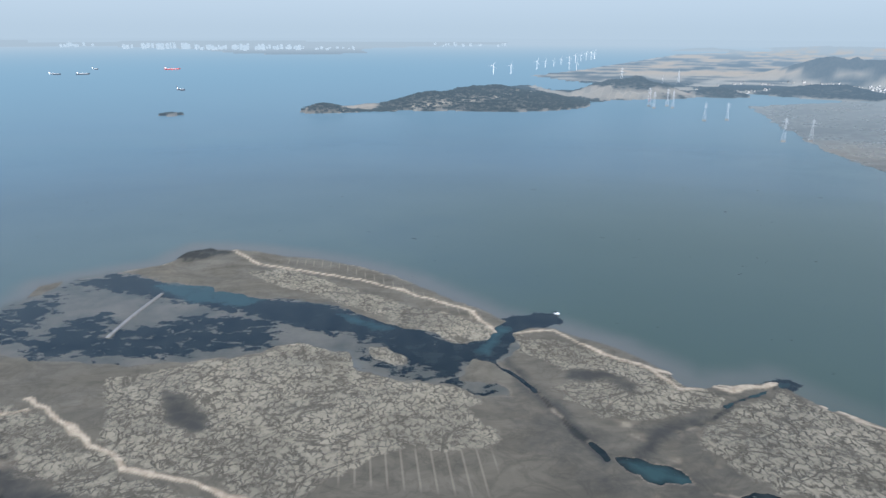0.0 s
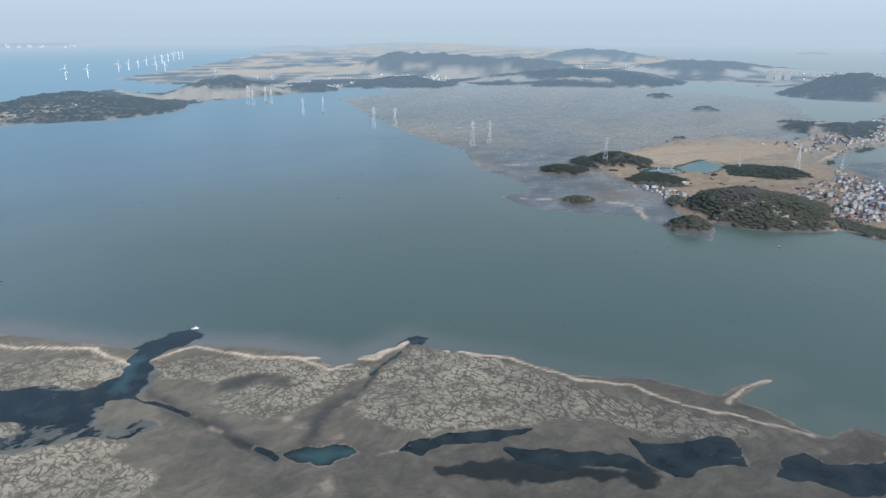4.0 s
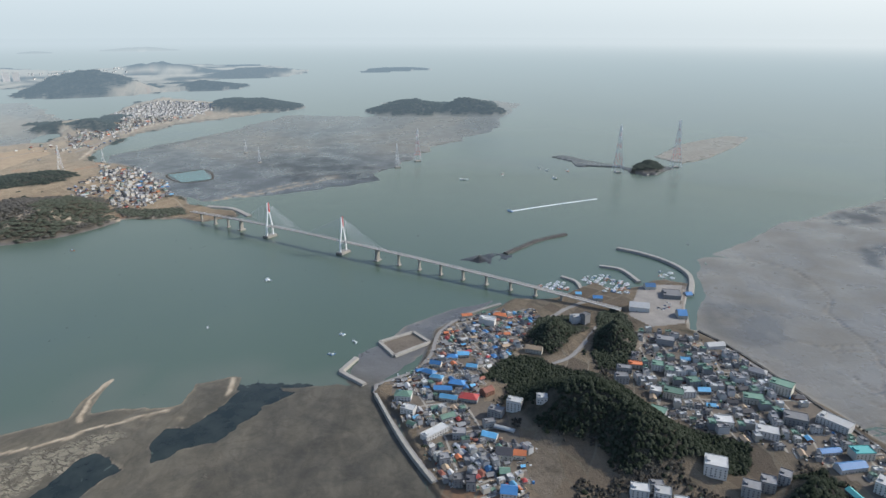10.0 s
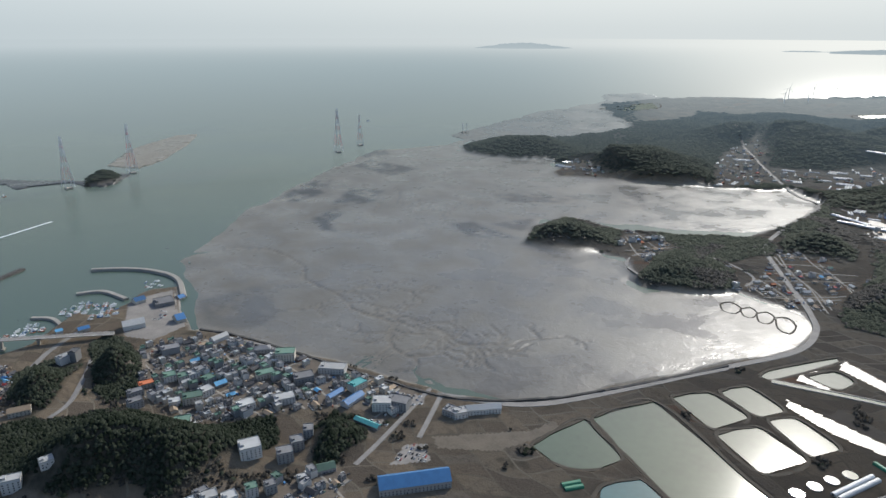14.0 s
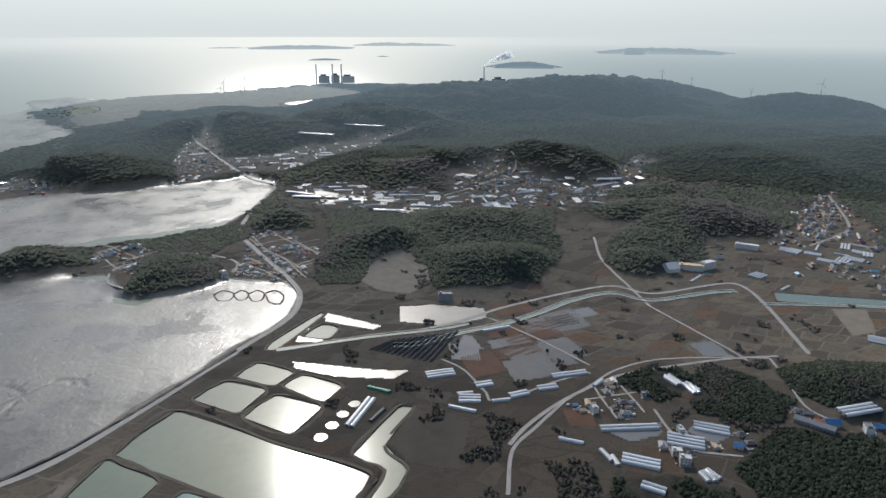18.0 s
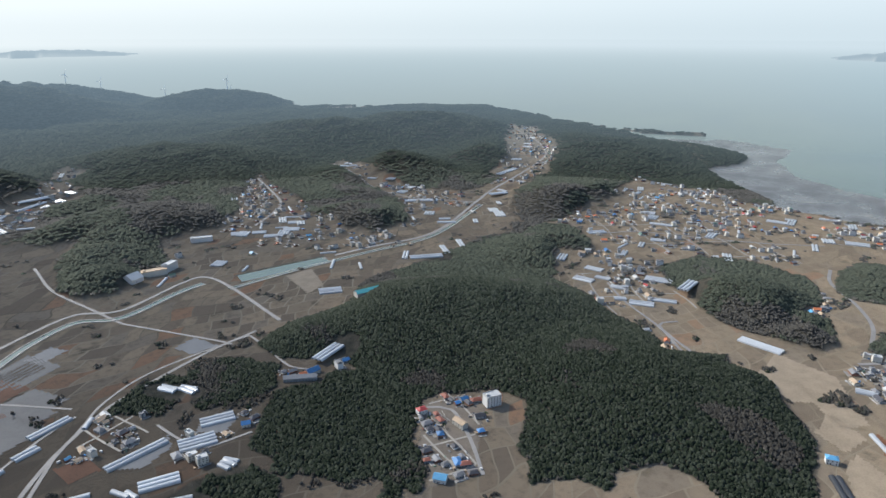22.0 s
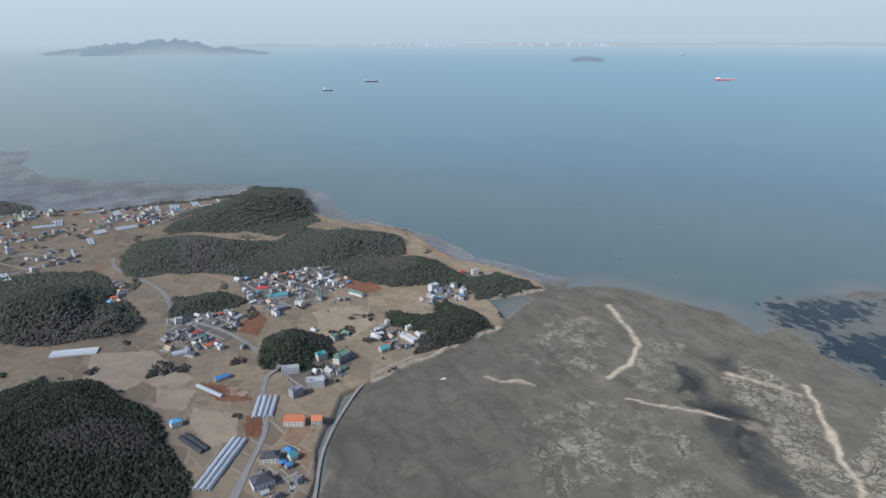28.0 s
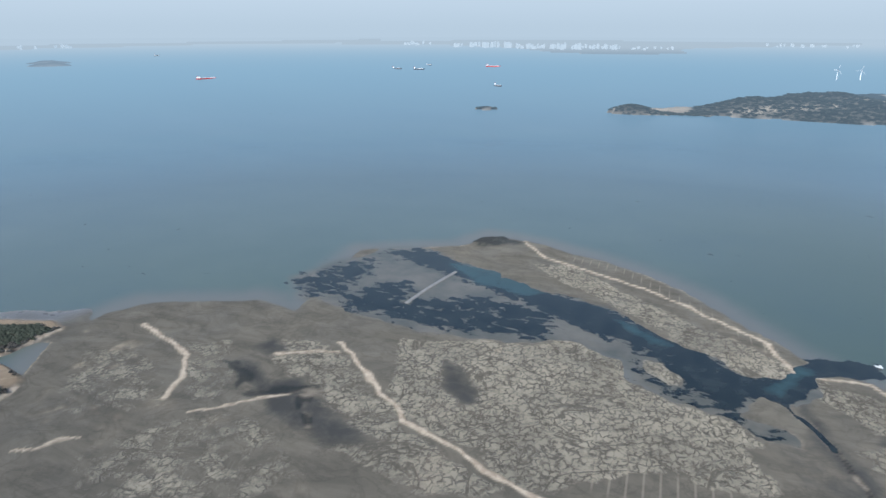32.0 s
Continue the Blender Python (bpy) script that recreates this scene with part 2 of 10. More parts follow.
CRUST_I = [(-696, 768), (-619, 798), (-542, 767), (-431, 693), (-362, 641), (-401, 560), (-494, 616), (-581, 686), (-644, 705)]
CRUST_J = [(-434, 740), (-433, 830), (-426, 876), (-327, 714), (-354, 658), (-407, 692)]
CRUST_K = [(-854, 485), (-952, 600), (-874, 647), (-756, 597), (-688, 537), (-760, 504), (-795, 473)]
CRUST_L = [(-715, 408), (-662, 518), (-585, 576), (-498, 553), (-428, 503), (-511, 331), (-602, 338)]
CRUST_M = [(-744, 622), (-820, 706), (-756, 738), (-670, 650), (-646, 587), (-673, 567)]
GULLY_A = [(-696, 679), (-679, 693), (-610, 661), (-581, 686), (-497, 639), (-442, 618), (-407, 595), (-442, 570), (-498, 581), (-548, 591), (-621, 639)]
GULLY_B = [(-712, 735), (-703, 775), (-656, 741), (-668, 717)]
GULLY_C = [(104, 931), (131, 864), (162, 796), (189, 736), (206, 672), (191, 668), (170, 719), (142, 777), (112, 850)]
GULLY_D = [(-406, 841), (-365, 808), (-307, 739), (-329, 725), (-368, 758)]
GULLY_E = [(199, 901), (249, 891), (286, 857), (285, 837), (246, 864), (213, 865), (190, 874)]
GULLY_F = [(235, 668), (274, 736), (304, 754), (361, 787), (367, 769), (318, 737), (280, 712), (245, 656)]
LAGOON = [(-843, 1025), (-817, 1145), (-766, 1260), (-700, 1308), (-564, 1269), (-405, 1198), (-281, 1170), (-190, 1136), (-105, 1082), (-41, 1052), (10,
    1005), (48, 979), (97, 1015), (132, 1069), (128, 980), (83, 921), (43, 926), (26, 865), (83, 864), (101, 822), (53, 819), (14, 851), (-57, 867), (-119,
    899), (-144, 961), (-229, 981), (-274, 973), (-319, 937), (-415, 923), (-484, 908), (-572, 921), (-657, 917), (-760, 946)]
WEED_A = [(-759, 1249), (-700, 1308), (-557, 1255), (-403, 1192), (-280, 1165), (-189, 1131), (-104, 1078), (-41, 1047), (11, 997), (62, 974), (83, 918), (36,
    922), (15, 874), (-34, 917), (-99, 992), (-206, 1037), (-309, 1082), (-399, 1120), (-536, 1180), (-630, 1204)]
WEED_B = [(-702, 981), (-659, 1084), (-618, 1119), (-581, 1019), (-524, 1052), (-458, 1091), (-377, 1092), (-306, 1075), (-278, 971), (-351, 969), (-423,
    939), (-521, 934), (-606, 936), (-666, 930)]
WEED_C = [(-844, 997), (-823, 1090), (-764, 1232), (-727, 1114), (-710, 993), (-746, 947)]
WEED_D = [(-137, 969), (-69, 950), (9, 917), (32, 869), (101, 835), (53, 819), (-50, 871), (-120, 902)]
TEAL_A = [(-611, 1250), (-498, 1274), (-337, 1189), (-376, 1134), (-479, 1154)]
TEAL_B = [(-203, 1106), (-164, 1105), (-82, 1045), (-120, 1036)]
TEAL_C = [(52, 963), (94, 1060), (125, 1063), (99, 1014), (76, 944)]
INLET = [(43, 958), (88, 1049), (122, 1081), (199, 1104), (205, 1078), (149, 1051), (121, 1033), (89, 962), (68, 934)]
POOL_A = [(600, 463), (661, 421), (714, 390), (686, 369), (680, 345), (635, 369), (578, 383), (579, 437)]
POOL_B = [(672, 324), (752, 332), (769, 289), (852, 257), (852, 210), (844, 155), (779, 230), (721, 245), (706, 293)]
POOL_C = [(309, 618), (383, 612), (445, 591), (507, 556), (474, 547), (414, 574), (355, 595)]
POOL_D = [(453, 535), (501, 504), (547, 467), (570, 439), (556, 419), (511, 455), (473, 476), (450, 512)]
POOL_E = [(220, 675), (257, 668), (290, 646), (301, 628), (275, 630), (243, 632)]
POOL_F = [(518, 859), (471, 845), (416, 808), (388, 794), (394, 787), (438, 812), (485, 835)]
POOL_G = [(206, 686), (249, 680), (290, 651), (306, 627), (277, 634), (234, 656)]
WEED_E = [(360, 548), (417, 536), (463, 505), (524, 448), (578, 401), (582, 377), (555, 384), (495, 441), (433, 475), (397, 512)]
RIBS_A = [(-146, 712), (-63, 701), (-7, 700), (60, 700), (75, 677), (54, 606), (-141, 631)]
RIBS_B = [(-379, 1414), (-244, 1397), (-90, 1260), (82, 1098), (60, 1081), (-88, 1215), (-237, 1350), (-359, 1376)]
CREEK_A = [(1422, -647), (1364, -771), (1296, -831), (1199, -824), (1128, -810), (1067, -761), (1000, -763), (930, -753), (876, -728), (818, -739), (771,
    -738), (734, -689), (705, -669), (664, -668), (635, -692), (634, -756), (596, -758), (541, -722)]
CREEK_B = [(948, -799), (917, -850), (858, -861), (821, -890)]
CREEK_C = [(801, -748), (770, -772), (703, -771), (636, -753), (601, -775)]
CREEK_D = [(1524, -1490), (1362, -1341), (1287, -1361), (1190, -1357), (1212, -1439), (1172, -1557), (1075, -1622), (998, -1685), (889, -1664)]
CREEK_E = [(1315, -1183), (1384, -1271), (1476, -1379)]
CREEK_F = [(559, -706), (574, -766), (562, -831), (514, -897)]
REEF_A = [(1131, -568), (1103, -671), (1046, -684), (946, -608), (950, -557), (1007, -505)]
REEF_B = [(1699, -1125), (1811, -1364), (1785, -1409), (1646, -1282), (1614, -1142)]
REEF_C = [(1489, -1180), (1633, -1373), (1523, -1425), (1444, -1314), (1466, -1218)]
REEF_D = [(1427, -1071), (1481, -1193), (1409, -1154), (1369, -1070), (1285, -1031), (1320, -1016)]
REEF_E = [(1911, -1626), (1948, -1758), (1678, -1756), (1671, -1605)]
REEF_F = [(2103, -1813), (2189, -2028), (1988, -1900), (1998, -1775)]
REEF_G = [(1109, -1287), (1084, -1332), (977, -1313), (898, -1302), (939, -1267), (1006, -1225)]
REEF_H = [(1023, -1352), (973, -1478), (928, -1359)]
REEF_I = [(921, -1835), (876, -1961), (779, -1767), (868, -1787)]
REEF_J = [(1228, -1626), (1142, -1716), (1072, -1729), (972, -1828), (1004, -1694), (1127, -1584)]
SAND_SEON_E = [(1502, 2024), (1612, 1918), (1700, 1925)]
SAND_SEON_F = [(1251, 1561), (1348, 1461), (1412, 1366), (1515, 1306), (1507, 1225), (1433, 1148)]
SAND_SEON_G = [(1530, 1030), (1661, 995), (1664, 949), (1742, 854), (1778, 754), (1766, 666)]
SAND_SEON_H = [(1946, 633), (2058, 514), (2195, 392), (2331, 254)]
SAND_SEON_I = [(2636, 1313), (3153, 1425), (3635, 1376), (3972, 1184), (4194, 918)]
VILL_SEON_E = [(1698, 1442), (1816, 1393), (1842, 1292), (1709, 1216), (1633, 1328)]
VILL_SEON_F = [(2552, 1206), (2479, 1014), (2127, 814), (1889, 789), (1977, 892), (2236, 1033)]
VILL_SEON_G = [(3179, 1645), (3966, 1804), (4683, 1789), (4785, 1440), (4331, 1186), (3728, 1413), (3123, 1461), (2805, 1399)]
VILL_W_M = [(-1439, 201), (-1393, 254), (-1295, 257), (-1237, 199), (-1180, 156), (-1112, 125), (-1125, 98), (-1222, 132), (-1276, 118), (-1316, 69), (-1360,
    85), (-1346, 150)]
VILL_W_N = [(-1161, -55), (-1191, 28), (-1128, 65), (-1076, 46), (-1025, 16), (-1074, -65), (-1134, -73)]
VILL_W_O = [(-978, 251), (-989, 304), (-941, 328), (-898, 302), (-912, 251)]
FIELD_ORANGE_L = [(-802, 34), (-798, 58), (-747, 51), (-753, 32)]
FIELD_ORANGE_M = [(-911, -15), (-875, 42), (-838, 52), (-854, 3)]
FIELD_ORANGE_N = [(-1283, 278), (-1279, 325), (-1167, 340), (-1158, 291), (-1216, 273)]
FIELD_TAN_H = [(-1108, 189), (-1083, 270), (-1023, 284), (-970, 220), (-1007, 191)]
FIELD_TAN_I = [(-1078, -175), (-1053, -81), (-969, -65), (-930, -122), (-973, -179)]
FIELD_TAN_J = [(-938, -73), (-898, -23), (-845, -39), (-871, -80)]
FIELD_TAN_K = [(-856, -32), (-812, 28), (-760, 22), (-740, -12), (-801, -34)]
MUD_DARK_A = [(31, 891), (172, 818), (259, 720), (334, 671), (505, 549), (579, 437), (582, 369), (738, 215), (844, 155), (829, 59), (644, 17), (114, 642)]
FLOOD_A = [(181, -1051), (109, -1051), (135, -992), (176, -993)]
FLOOD_B = [(171, -928), (37, -892), (-12, -887), (11, -863), (104, -876), (169, -907)]
FLOOD_C = [(3, -1130), (-60, -1134), (-152, -1115), (-153, -1069), (-76, -1042), (5, -1063)]
FLOOD_D = [(140, -1113), (32, -1047), (48, -1031), (138, -1074)]
FLOOD_E = [(272, -2086), (189, -2031), (186, -1975), (266, -2022)]
FLOOD_F = [(175, -2011), (101, -1986), (107, -1940), (178, -1965)]
FLOOD_G = [(-12, -1855), (-92, -1826), (-76, -1766), (4, -1796)]
FLOOD_H = [(80, -1975), (12, -1953), (19, -1913), (86, -1935)]
FLOOD_I = [(256, -1904), (237, -1971), (185, -1945), (218, -1873)]
FIELD_TAN_L = [(88, -1272), (79, -1388), (16, -1460), (-65, -1382), (-63, -1252), (-19, -1189), (44, -1209)]
FIELD_ORANGE_O = [(-164, -1128), (-240, -1146), (-249, -1098), (-173, -1071)]
FIELD_ORANGE_P = [(-155, -1031), (-257, -1053), (-279, -991), (-177, -964)]
FIELD_GREY_E = [(-247, -1072), (-315, -1107), (-336, -1025), (-262, -1000)]
FIELD_GREY_F = [(-155, -944), (-253, -969), (-275, -892), (-191, -876)]
FIELD_PALE_G = [(-76, -975), (-124, -960), (-123, -911), (-76, -918)]
THICK_A = [(-469, -878), (-527, -824), (-527, -757), (-481, -702), (-435, -707), (-406, -759), (-407, -819)]
THICK_B = [(-417, -633), (-473, -620), (-538, -555), (-511, -499), (-453, -435), (-395, -510), (-389, -563)]
THICK_C = [(-110, -755), (-153, -747), (-162, -700), (-116, -686)]
THICK_D = [(-171, -657), (-231, -639), (-225, -571), (-170, -588)]
THICK_E = [(891, -187), (688, -181), (650, -230), (593, -232), (647, -290), (648, -337), (695, -309), (698, -246), (749, -213)]
THICK_F = [(569, -163), (625, -193), (603, -214), (611, -246), (557, -253), (547, -249)]
THICK_G = [(970, -117), (935, -168), (972, -195), (1044, -189), (1008, -142)]
THICK_H = [(665, -259), (622, -332), (596, -387), (556, -372), (527, -327), (572, -309), (608, -253)]
THICK_I = [(954, -303), (900, -345), (840, -314), (842, -269)]
THICK_J = [(589, -550), (572, -570), (524, -538), (512, -505), (549, -523)]
REEF_K = [(2637, 620), (2741, 401), (2576, 282), (2447, 148), (2259, 109), (2235, 191), (2399, 345), (2455, 537)]
REEF_L = [(2953, 1314), (3257, 1139), (3198, 987), (2996, 1046), (2781, 1163)]
REEF_M = [(4225, 555), (4604, 240), (4360, 168), (4118, 455)]
FORESHORE = [(864, 99), (953, 84), (1056, 11), (1138, -96), (1176, -177), (1075, -91), (968, -26), (895, 19), (839, 64)]
VALLEY_MAIN = [(41, -957), (-28, -1022), (-113, -1102), (-204, -1132), (-289, -1135), (-355, -1346), (-464, -1490), (-504, -1567), (-462, -1346), (-492, -1156),
    (-567, -1261), (-647, -1396), (-732, -1383), (-710, -1240), (-794, -1276), (-875, -1297), (-927, -1226), (-1089, -1154), (-1317, -1170), (-1619,
    -1256), (-1818, -1296), (-2119, -1416), (-2768, -1742), (-3051, -1860), (-2516, -1392), (-2193, -1227), (-1724, -1081), (-1445, -930), (-1195, -898),
    (-935, -918), (-786, -845), (-616, -884), (-550, -824), (-519, -749), (-455, -714), (-390, -766), (-396, -601), (-270, -631), (-191, -607), (-73,
    -600)]
VALLEY_B = [(-916, -1494), (-1136, -1742), (-1402, -1991), (-1299, -1714), (-1225, -1398), (-1105, -1172), (-913, -1208), (-862, -1278)]
VALLEY_C = [(-1674, -1913), (-1806, -1960), (-1663, -1652), (-1625, -1452), (-1633, -1245), (-1317, -1170), (-1416, -1329), (-1536, -1635)]
VALLEY_D = [(-171, -2248), (-357, -2471), (-430, -2260), (-491, -1990), (-709, -2188), (-994, -2609), (-1000, -2453), (-797, -2117), (-594, -1907), (-475, -1779),
    (-358, -1874), (-208, -1929), (-127, -1872)]
VALLEY_G = [(-1376, -899), (-1582, -935), (-1680, -869), (-1790, -811), (-2314, -926), (-2410, -713), (-2093, -405), (-2038, -252), (-2049, 128), (-1843, -65),
    (-1755, -188), (-1528, -222), (-1366, -151), (-1263, -82), (-1146, -65), (-1121, -127), (-1072, -163), (-962, -93), (-726, -30), (-588, 18), (-587,
    86), (-723, 127), (-819, 182), (-849, 238), (-882, 320), (-917, 358), (-998, 278), (-1089, 310), (-1139, 410), (-1081, 516), (-1165, 529), (-1190,
    336), (-1290, 288), (-1438, 238), (-1381, 140), (-1216, -46), (-1134, -128), (-1127, -233), (-1163, -315), (-1151, -387), (-1006, -307), (-965, -259),
    (-927, -304), (-1101, -475), (-1181, -592)]
VALLEY_H = [(-3055, -1978), (-3054, -1823), (-2521, -1371), (-2061, -1173), (-1794, -1111), (-1584, -1076)]
VALLEY_I = [(-602, -527), (-650, -506), (-693, -462), (-700, -411), (-566, -325), (-502, -320), (-460, -387), (-525, -465)]
VALLEY_J = [(194, -1192), (155, -1232), (68, -1285), (-68, -1211), (-170, -1200), (-379, -1258), (-442, -1208), (-520, -1203), (-578, -1070), (-433, -627), (-50,
    -368), (172, -362), (541, -395), (695, -544), (540, -605), (430, -664), (347, -796), (267, -947), (196, -1080)]
VALLEY_K = [(364, -1300), (358, -1487), (407, -1626), (369, -1663), (202, -1572), (148, -1472), (199, -1287), (194, -1192)]
VALLEY_L = [(380, -2152), (96, -2178), (-167, -2011), (-443, -2226), (-647, -2060), (-891, -2258), (-802, -2004), (-518, -1839), (-298, -1785), (-124, -1776),
    (104, -1778), (247, -1896)]
VALLEY_M = [(846, -2452), (1002, -3087), (974, -3396), (696, -2682), (532, -2722), (151, -3120), (-111, -3361), (128, -2727), (418, -2364), (607, -2339), (734,
    -2186)]
VALLEY_N = [(1319, -2114), (1378, -2383), (1477, -2713), (1516, -2961), (1361, -2823), (1018, -2239), (1100, -2040)]
VALLEY_O = [(638, -1375), (657, -1565), (473, -1637), (369, -1318), (461, -1241), (539, -1240)]
CLEARING = [(-593, -237), (-661, -254), (-684, -216), (-679, -160), (-648, -108), (-599, -95)]
CLEARING_B = [(86, -1297), (51, -1395), (-23, -1443), (-77, -1389), (-57, -1237), (53, -1241)]
WOOD_NEAR_A = [(832, -133), (901, -209), (864, -281), (789, -301), (735, -332), (700, -383), (676, -422), (616, -381), (632, -319), (618, -240), (669, -220), (696,
    -161), (771, -130)]
WOOD_NEAR_B = [(988, -190), (1073, -228), (1087, -296), (1039, -315), (951, -249), (924, -195)]
WOOD_NEAR_C = [(1085, -340), (1113, -394), (986, -377), (871, -326), (883, -278), (962, -292)]
WOOD_NEAR_D = [(558, -393), (604, -429), (627, -484), (587, -497), (538, -470), (536, -416)]
WOOD_NEAR_E = [(858, -95), (918, -139), (945, -190), (901, -209), (841, -160)]
WOOD_A = [(-595, -354), (-697, -408), (-771, -390), (-859, -343), (-961, -295), (-993, -228), (-983, -161), (-906, -124), (-838, -75), (-752, -54), (-690, -33),
    (-627, -34), (-589, -45), (-590, -100), (-648, -101), (-679, -160), (-684, -216), (-661, -254), (-593, -237)]
WOOD_B = [(-1144, -849), (-1156, -751), (-1141, -648), (-1101, -526), (-1008, -441), (-928, -366), (-961, -295), (-859, -343), (-771, -390), (-697, -408),
    (-709, -470), (-645, -501), (-699, -562)]
WOOD_C = [(-1370, -476), (-1487, -432), (-1529, -318), (-1484, -216), (-1366, -151), (-1264, -187), (-1134, -171), (-1135, -234), (-1177, -318), (-1268, -421)]
WOOD_D = [(-943, 69), (-1034, 94), (-1048, 144), (-993, 189), (-939, 190), (-904, 160), (-902, 110), (-927, 73)]
WOOD_E = [(-1194, -63), (-1259, -43), (-1263, 35), (-1200, 79), (-1177, 57), (-1182, 1), (-1168, -45)]
WOOD_H = [(-1769, -70), (-1953, 134), (-2077, 211), (-1995, 315), (-1821, 307), (-1700, 318), (-1659, 255), (-1617, 193), (-1679, 121), (-1689, 43), (-1721,
    -57)]
WOOD_I = [(-1561, -164), (-1657, -141), (-1677, -34), (-1612, 62), (-1563, 184), (-1666, 256), (-1565, 376), (-1488, 470), (-1353, 449), (-1358, 348), (-1353,
    271), (-1361, 213), (-1334, 150), (-1325, 94), (-1394, 24), (-1434, -60), (-1423, -112), (-1442, -153)]
WOOD_J = [(-1334, 279), (-1400, 359), (-1329, 417), (-1241, 490), (-1158, 507), (-1114, 525), (-1163, 588), (-1100, 628), (-1043, 622), (-1070, 579), (-1081, 522), (-1114, 487), (-1152, 429), (-1167, 363), (-1226, 310), (-1315, 274)]
WOOD_K = [(-887, 299), (-892, 332), (-897, 380), (-904, 441), (-925, 459), (-978, 458), (-1023, 445), (-1060, 429), (-1073, 410), (-1021, 391), (-1020, 366), (-1055, 335), (-1053, 309), (-1000, 303), (-967, 327), (-959, 348), (-916, 322)]
WOOD_KA = [(-1350, 415), (-1270, 478), (-1205, 498), (-1154, 513), (-1145, 550), (-1149, 580), (-1095, 627), (-1051, 616), (-1058, 578), (-1056, 527), (-1049, 493), (-1101, 501), (-1144, 488), (-1139, 452), (-1159, 411), (-1197, 357)]
WOOD_L = [(-1264, -187), (-1264, -129), (-1174, -110), (-1121, -127), (-1129, -175)]
WOOD_M = [(-1452, -918), (-1493, -888), (-1535, -801), (-1449, -683), (-1330, -657), (-1332, -778), (-1306, -859)]
WOOD_N = [(-568, -850), (-659, -874), (-774, -847), (-930, -913), (-1078, -884), (-1108, -814), (-1044, -708), (-1076, -602), (-1047, -475), (-984, -395),
    (-970, -312), (-1021, -233), (-770, -135), (-552, -312), (-706, -415), (-693, -462), (-647, -514), (-602, -527), (-520, -470), (-432, -411), (-407,
    -430), (-488, -467), (-449, -528), (-385, -537), (-376, -558), (-438, -634), (-474, -699), (-620, -662), (-636, -722), (-564, -780)]
WOOD_O = [(-243, -619), (-311, -622), (-367, -594), (-375, -545), (-330, -493), (-224, -580)]
WOOD_P = [(-424, -826), (-509, -830), (-553, -764), (-476, -717), (-414, -743)]
WOOD_Q = [(-307, -834), (-361, -873), (-426, -868), (-437, -815), (-356, -770)]
WOOD_R = [(383, -1621), (420, -1814), (359, -1940), (254, -1828), (226, -1659)]
WOOD_S = [(170, -1254), (175, -1478), (127, -1683), (-4, -1793), (-78, -1732), (-269, -1778), (-459, -1824), (-379, -1498), (-366, -1383), (-274, -1227), (-171,
    -1202), (-68, -1234), (-59, -1384), (-10, -1448), (73, -1363), (87, -1242)]
WOOD_T = [(-451, -1341), (-536, -1529), (-708, -1736), (-844, -1682), (-686, -1340), (-529, -1249), (-461, -1272)]
WOOD_U = [(862, -1278), (917, -1400), (905, -1533), (813, -1517), (739, -1342)]
WOOD_V = [(524, -1237), (585, -1424), (548, -1529), (425, -1418), (405, -1265)]
WOOD_W = [(450, -1503), (484, -1675), (431, -1723), (378, -1570)]
WOOD_X = [(1773, -2225), (1883, -2582), (1635, -2643), (1476, -2464), (1596, -2245)]
WOOD_Y = [(1193, -2175), (1446, -2942), (1583, -4274), (1175, -4238), (933, -3363), (921, -2600), (780, -2195), (1001, -2102)]
WOOD_Z = [(-1140, -1277), (-1309, -1416), (-1452, -1438), (-1394, -1263), (-1264, -1142), (-1150, -1155)]
VILL_WEST = [(860, 43), (866, 3), (948, -22), (1025, -41), (1070, -93), (1103, -159), (1116, -215), (1073, -228), (988, -190), (856, -103), (826, -91), (760,
    -120), (677, -142), (596, -124), (619, -31), (712, -5)]
VILL_EAST = [(870, -330), (950, -339), (1005, -400), (974, -474), (879, -533), (765, -565), (657, -583), (574, -594), (553, -496), (595, -511), (640, -484), (682,
    -425), (706, -387), (748, -337)]
VILL_SOUTH = [(597, -239), (605, -292), (572, -335), (549, -387), (532, -413), (463, -368), (506, -199)]
VILL_HARBOUR = [(1072, -391), (1216, -461), (1214, -563), (1033, -490), (1020, -417)]
VILL_SEON_A = [(1674, 1424), (1890, 1366), (1823, 1245), (1644, 1255)]
VILL_SEON_B = [(2052, 1110), (2451, 1127), (2373, 908), (2051, 739), (1842, 799), (1945, 966)]
VILL_SEON_C = [(3001, 1512), (3859, 1725), (4864, 1831), (4643, 1359), (4001, 1226), (3536, 1411), (2848, 1346)]
VILL_SEON_D = [(2773, 1701), (3217, 1623), (2797, 1407), (2504, 1474)]
VILL_PEN = [(792, -1506), (661, -1575), (469, -1622), (427, -1426), (479, -1255), (539, -1240), (629, -1355)]
VILL_CURVE = [(376, -1298), (358, -1487), (400, -1628), (369, -1663), (209, -1523), (145, -1451), (199, -1287), (228, -1315)]
VILL_FARM = [(-226, -772), (-291, -837), (-357, -846), (-413, -835), (-347, -753), (-270, -728)]
VILL_FARM_B = [(-284, -692), (-368, -726), (-465, -686), (-432, -638), (-317, -635)]
VILL_FARM_C = [(-569, -835), (-594, -788), (-628, -684), (-597, -663), (-533, -737)]
VILL_TEMPLE = [(-600, -519), (-646, -504), (-664, -449), (-591, -412), (-526, -369), (-474, -400), (-528, -463)]
VILL_RIDGE_A = [(-1100, -1721), (-1356, -1962), (-1291, -1720), (-1122, -1482), (-972, -1412)]
VILL_RIDGE_B = [(-1072, -1443), (-1122, -1190), (-913, -1208), (-886, -1288)]
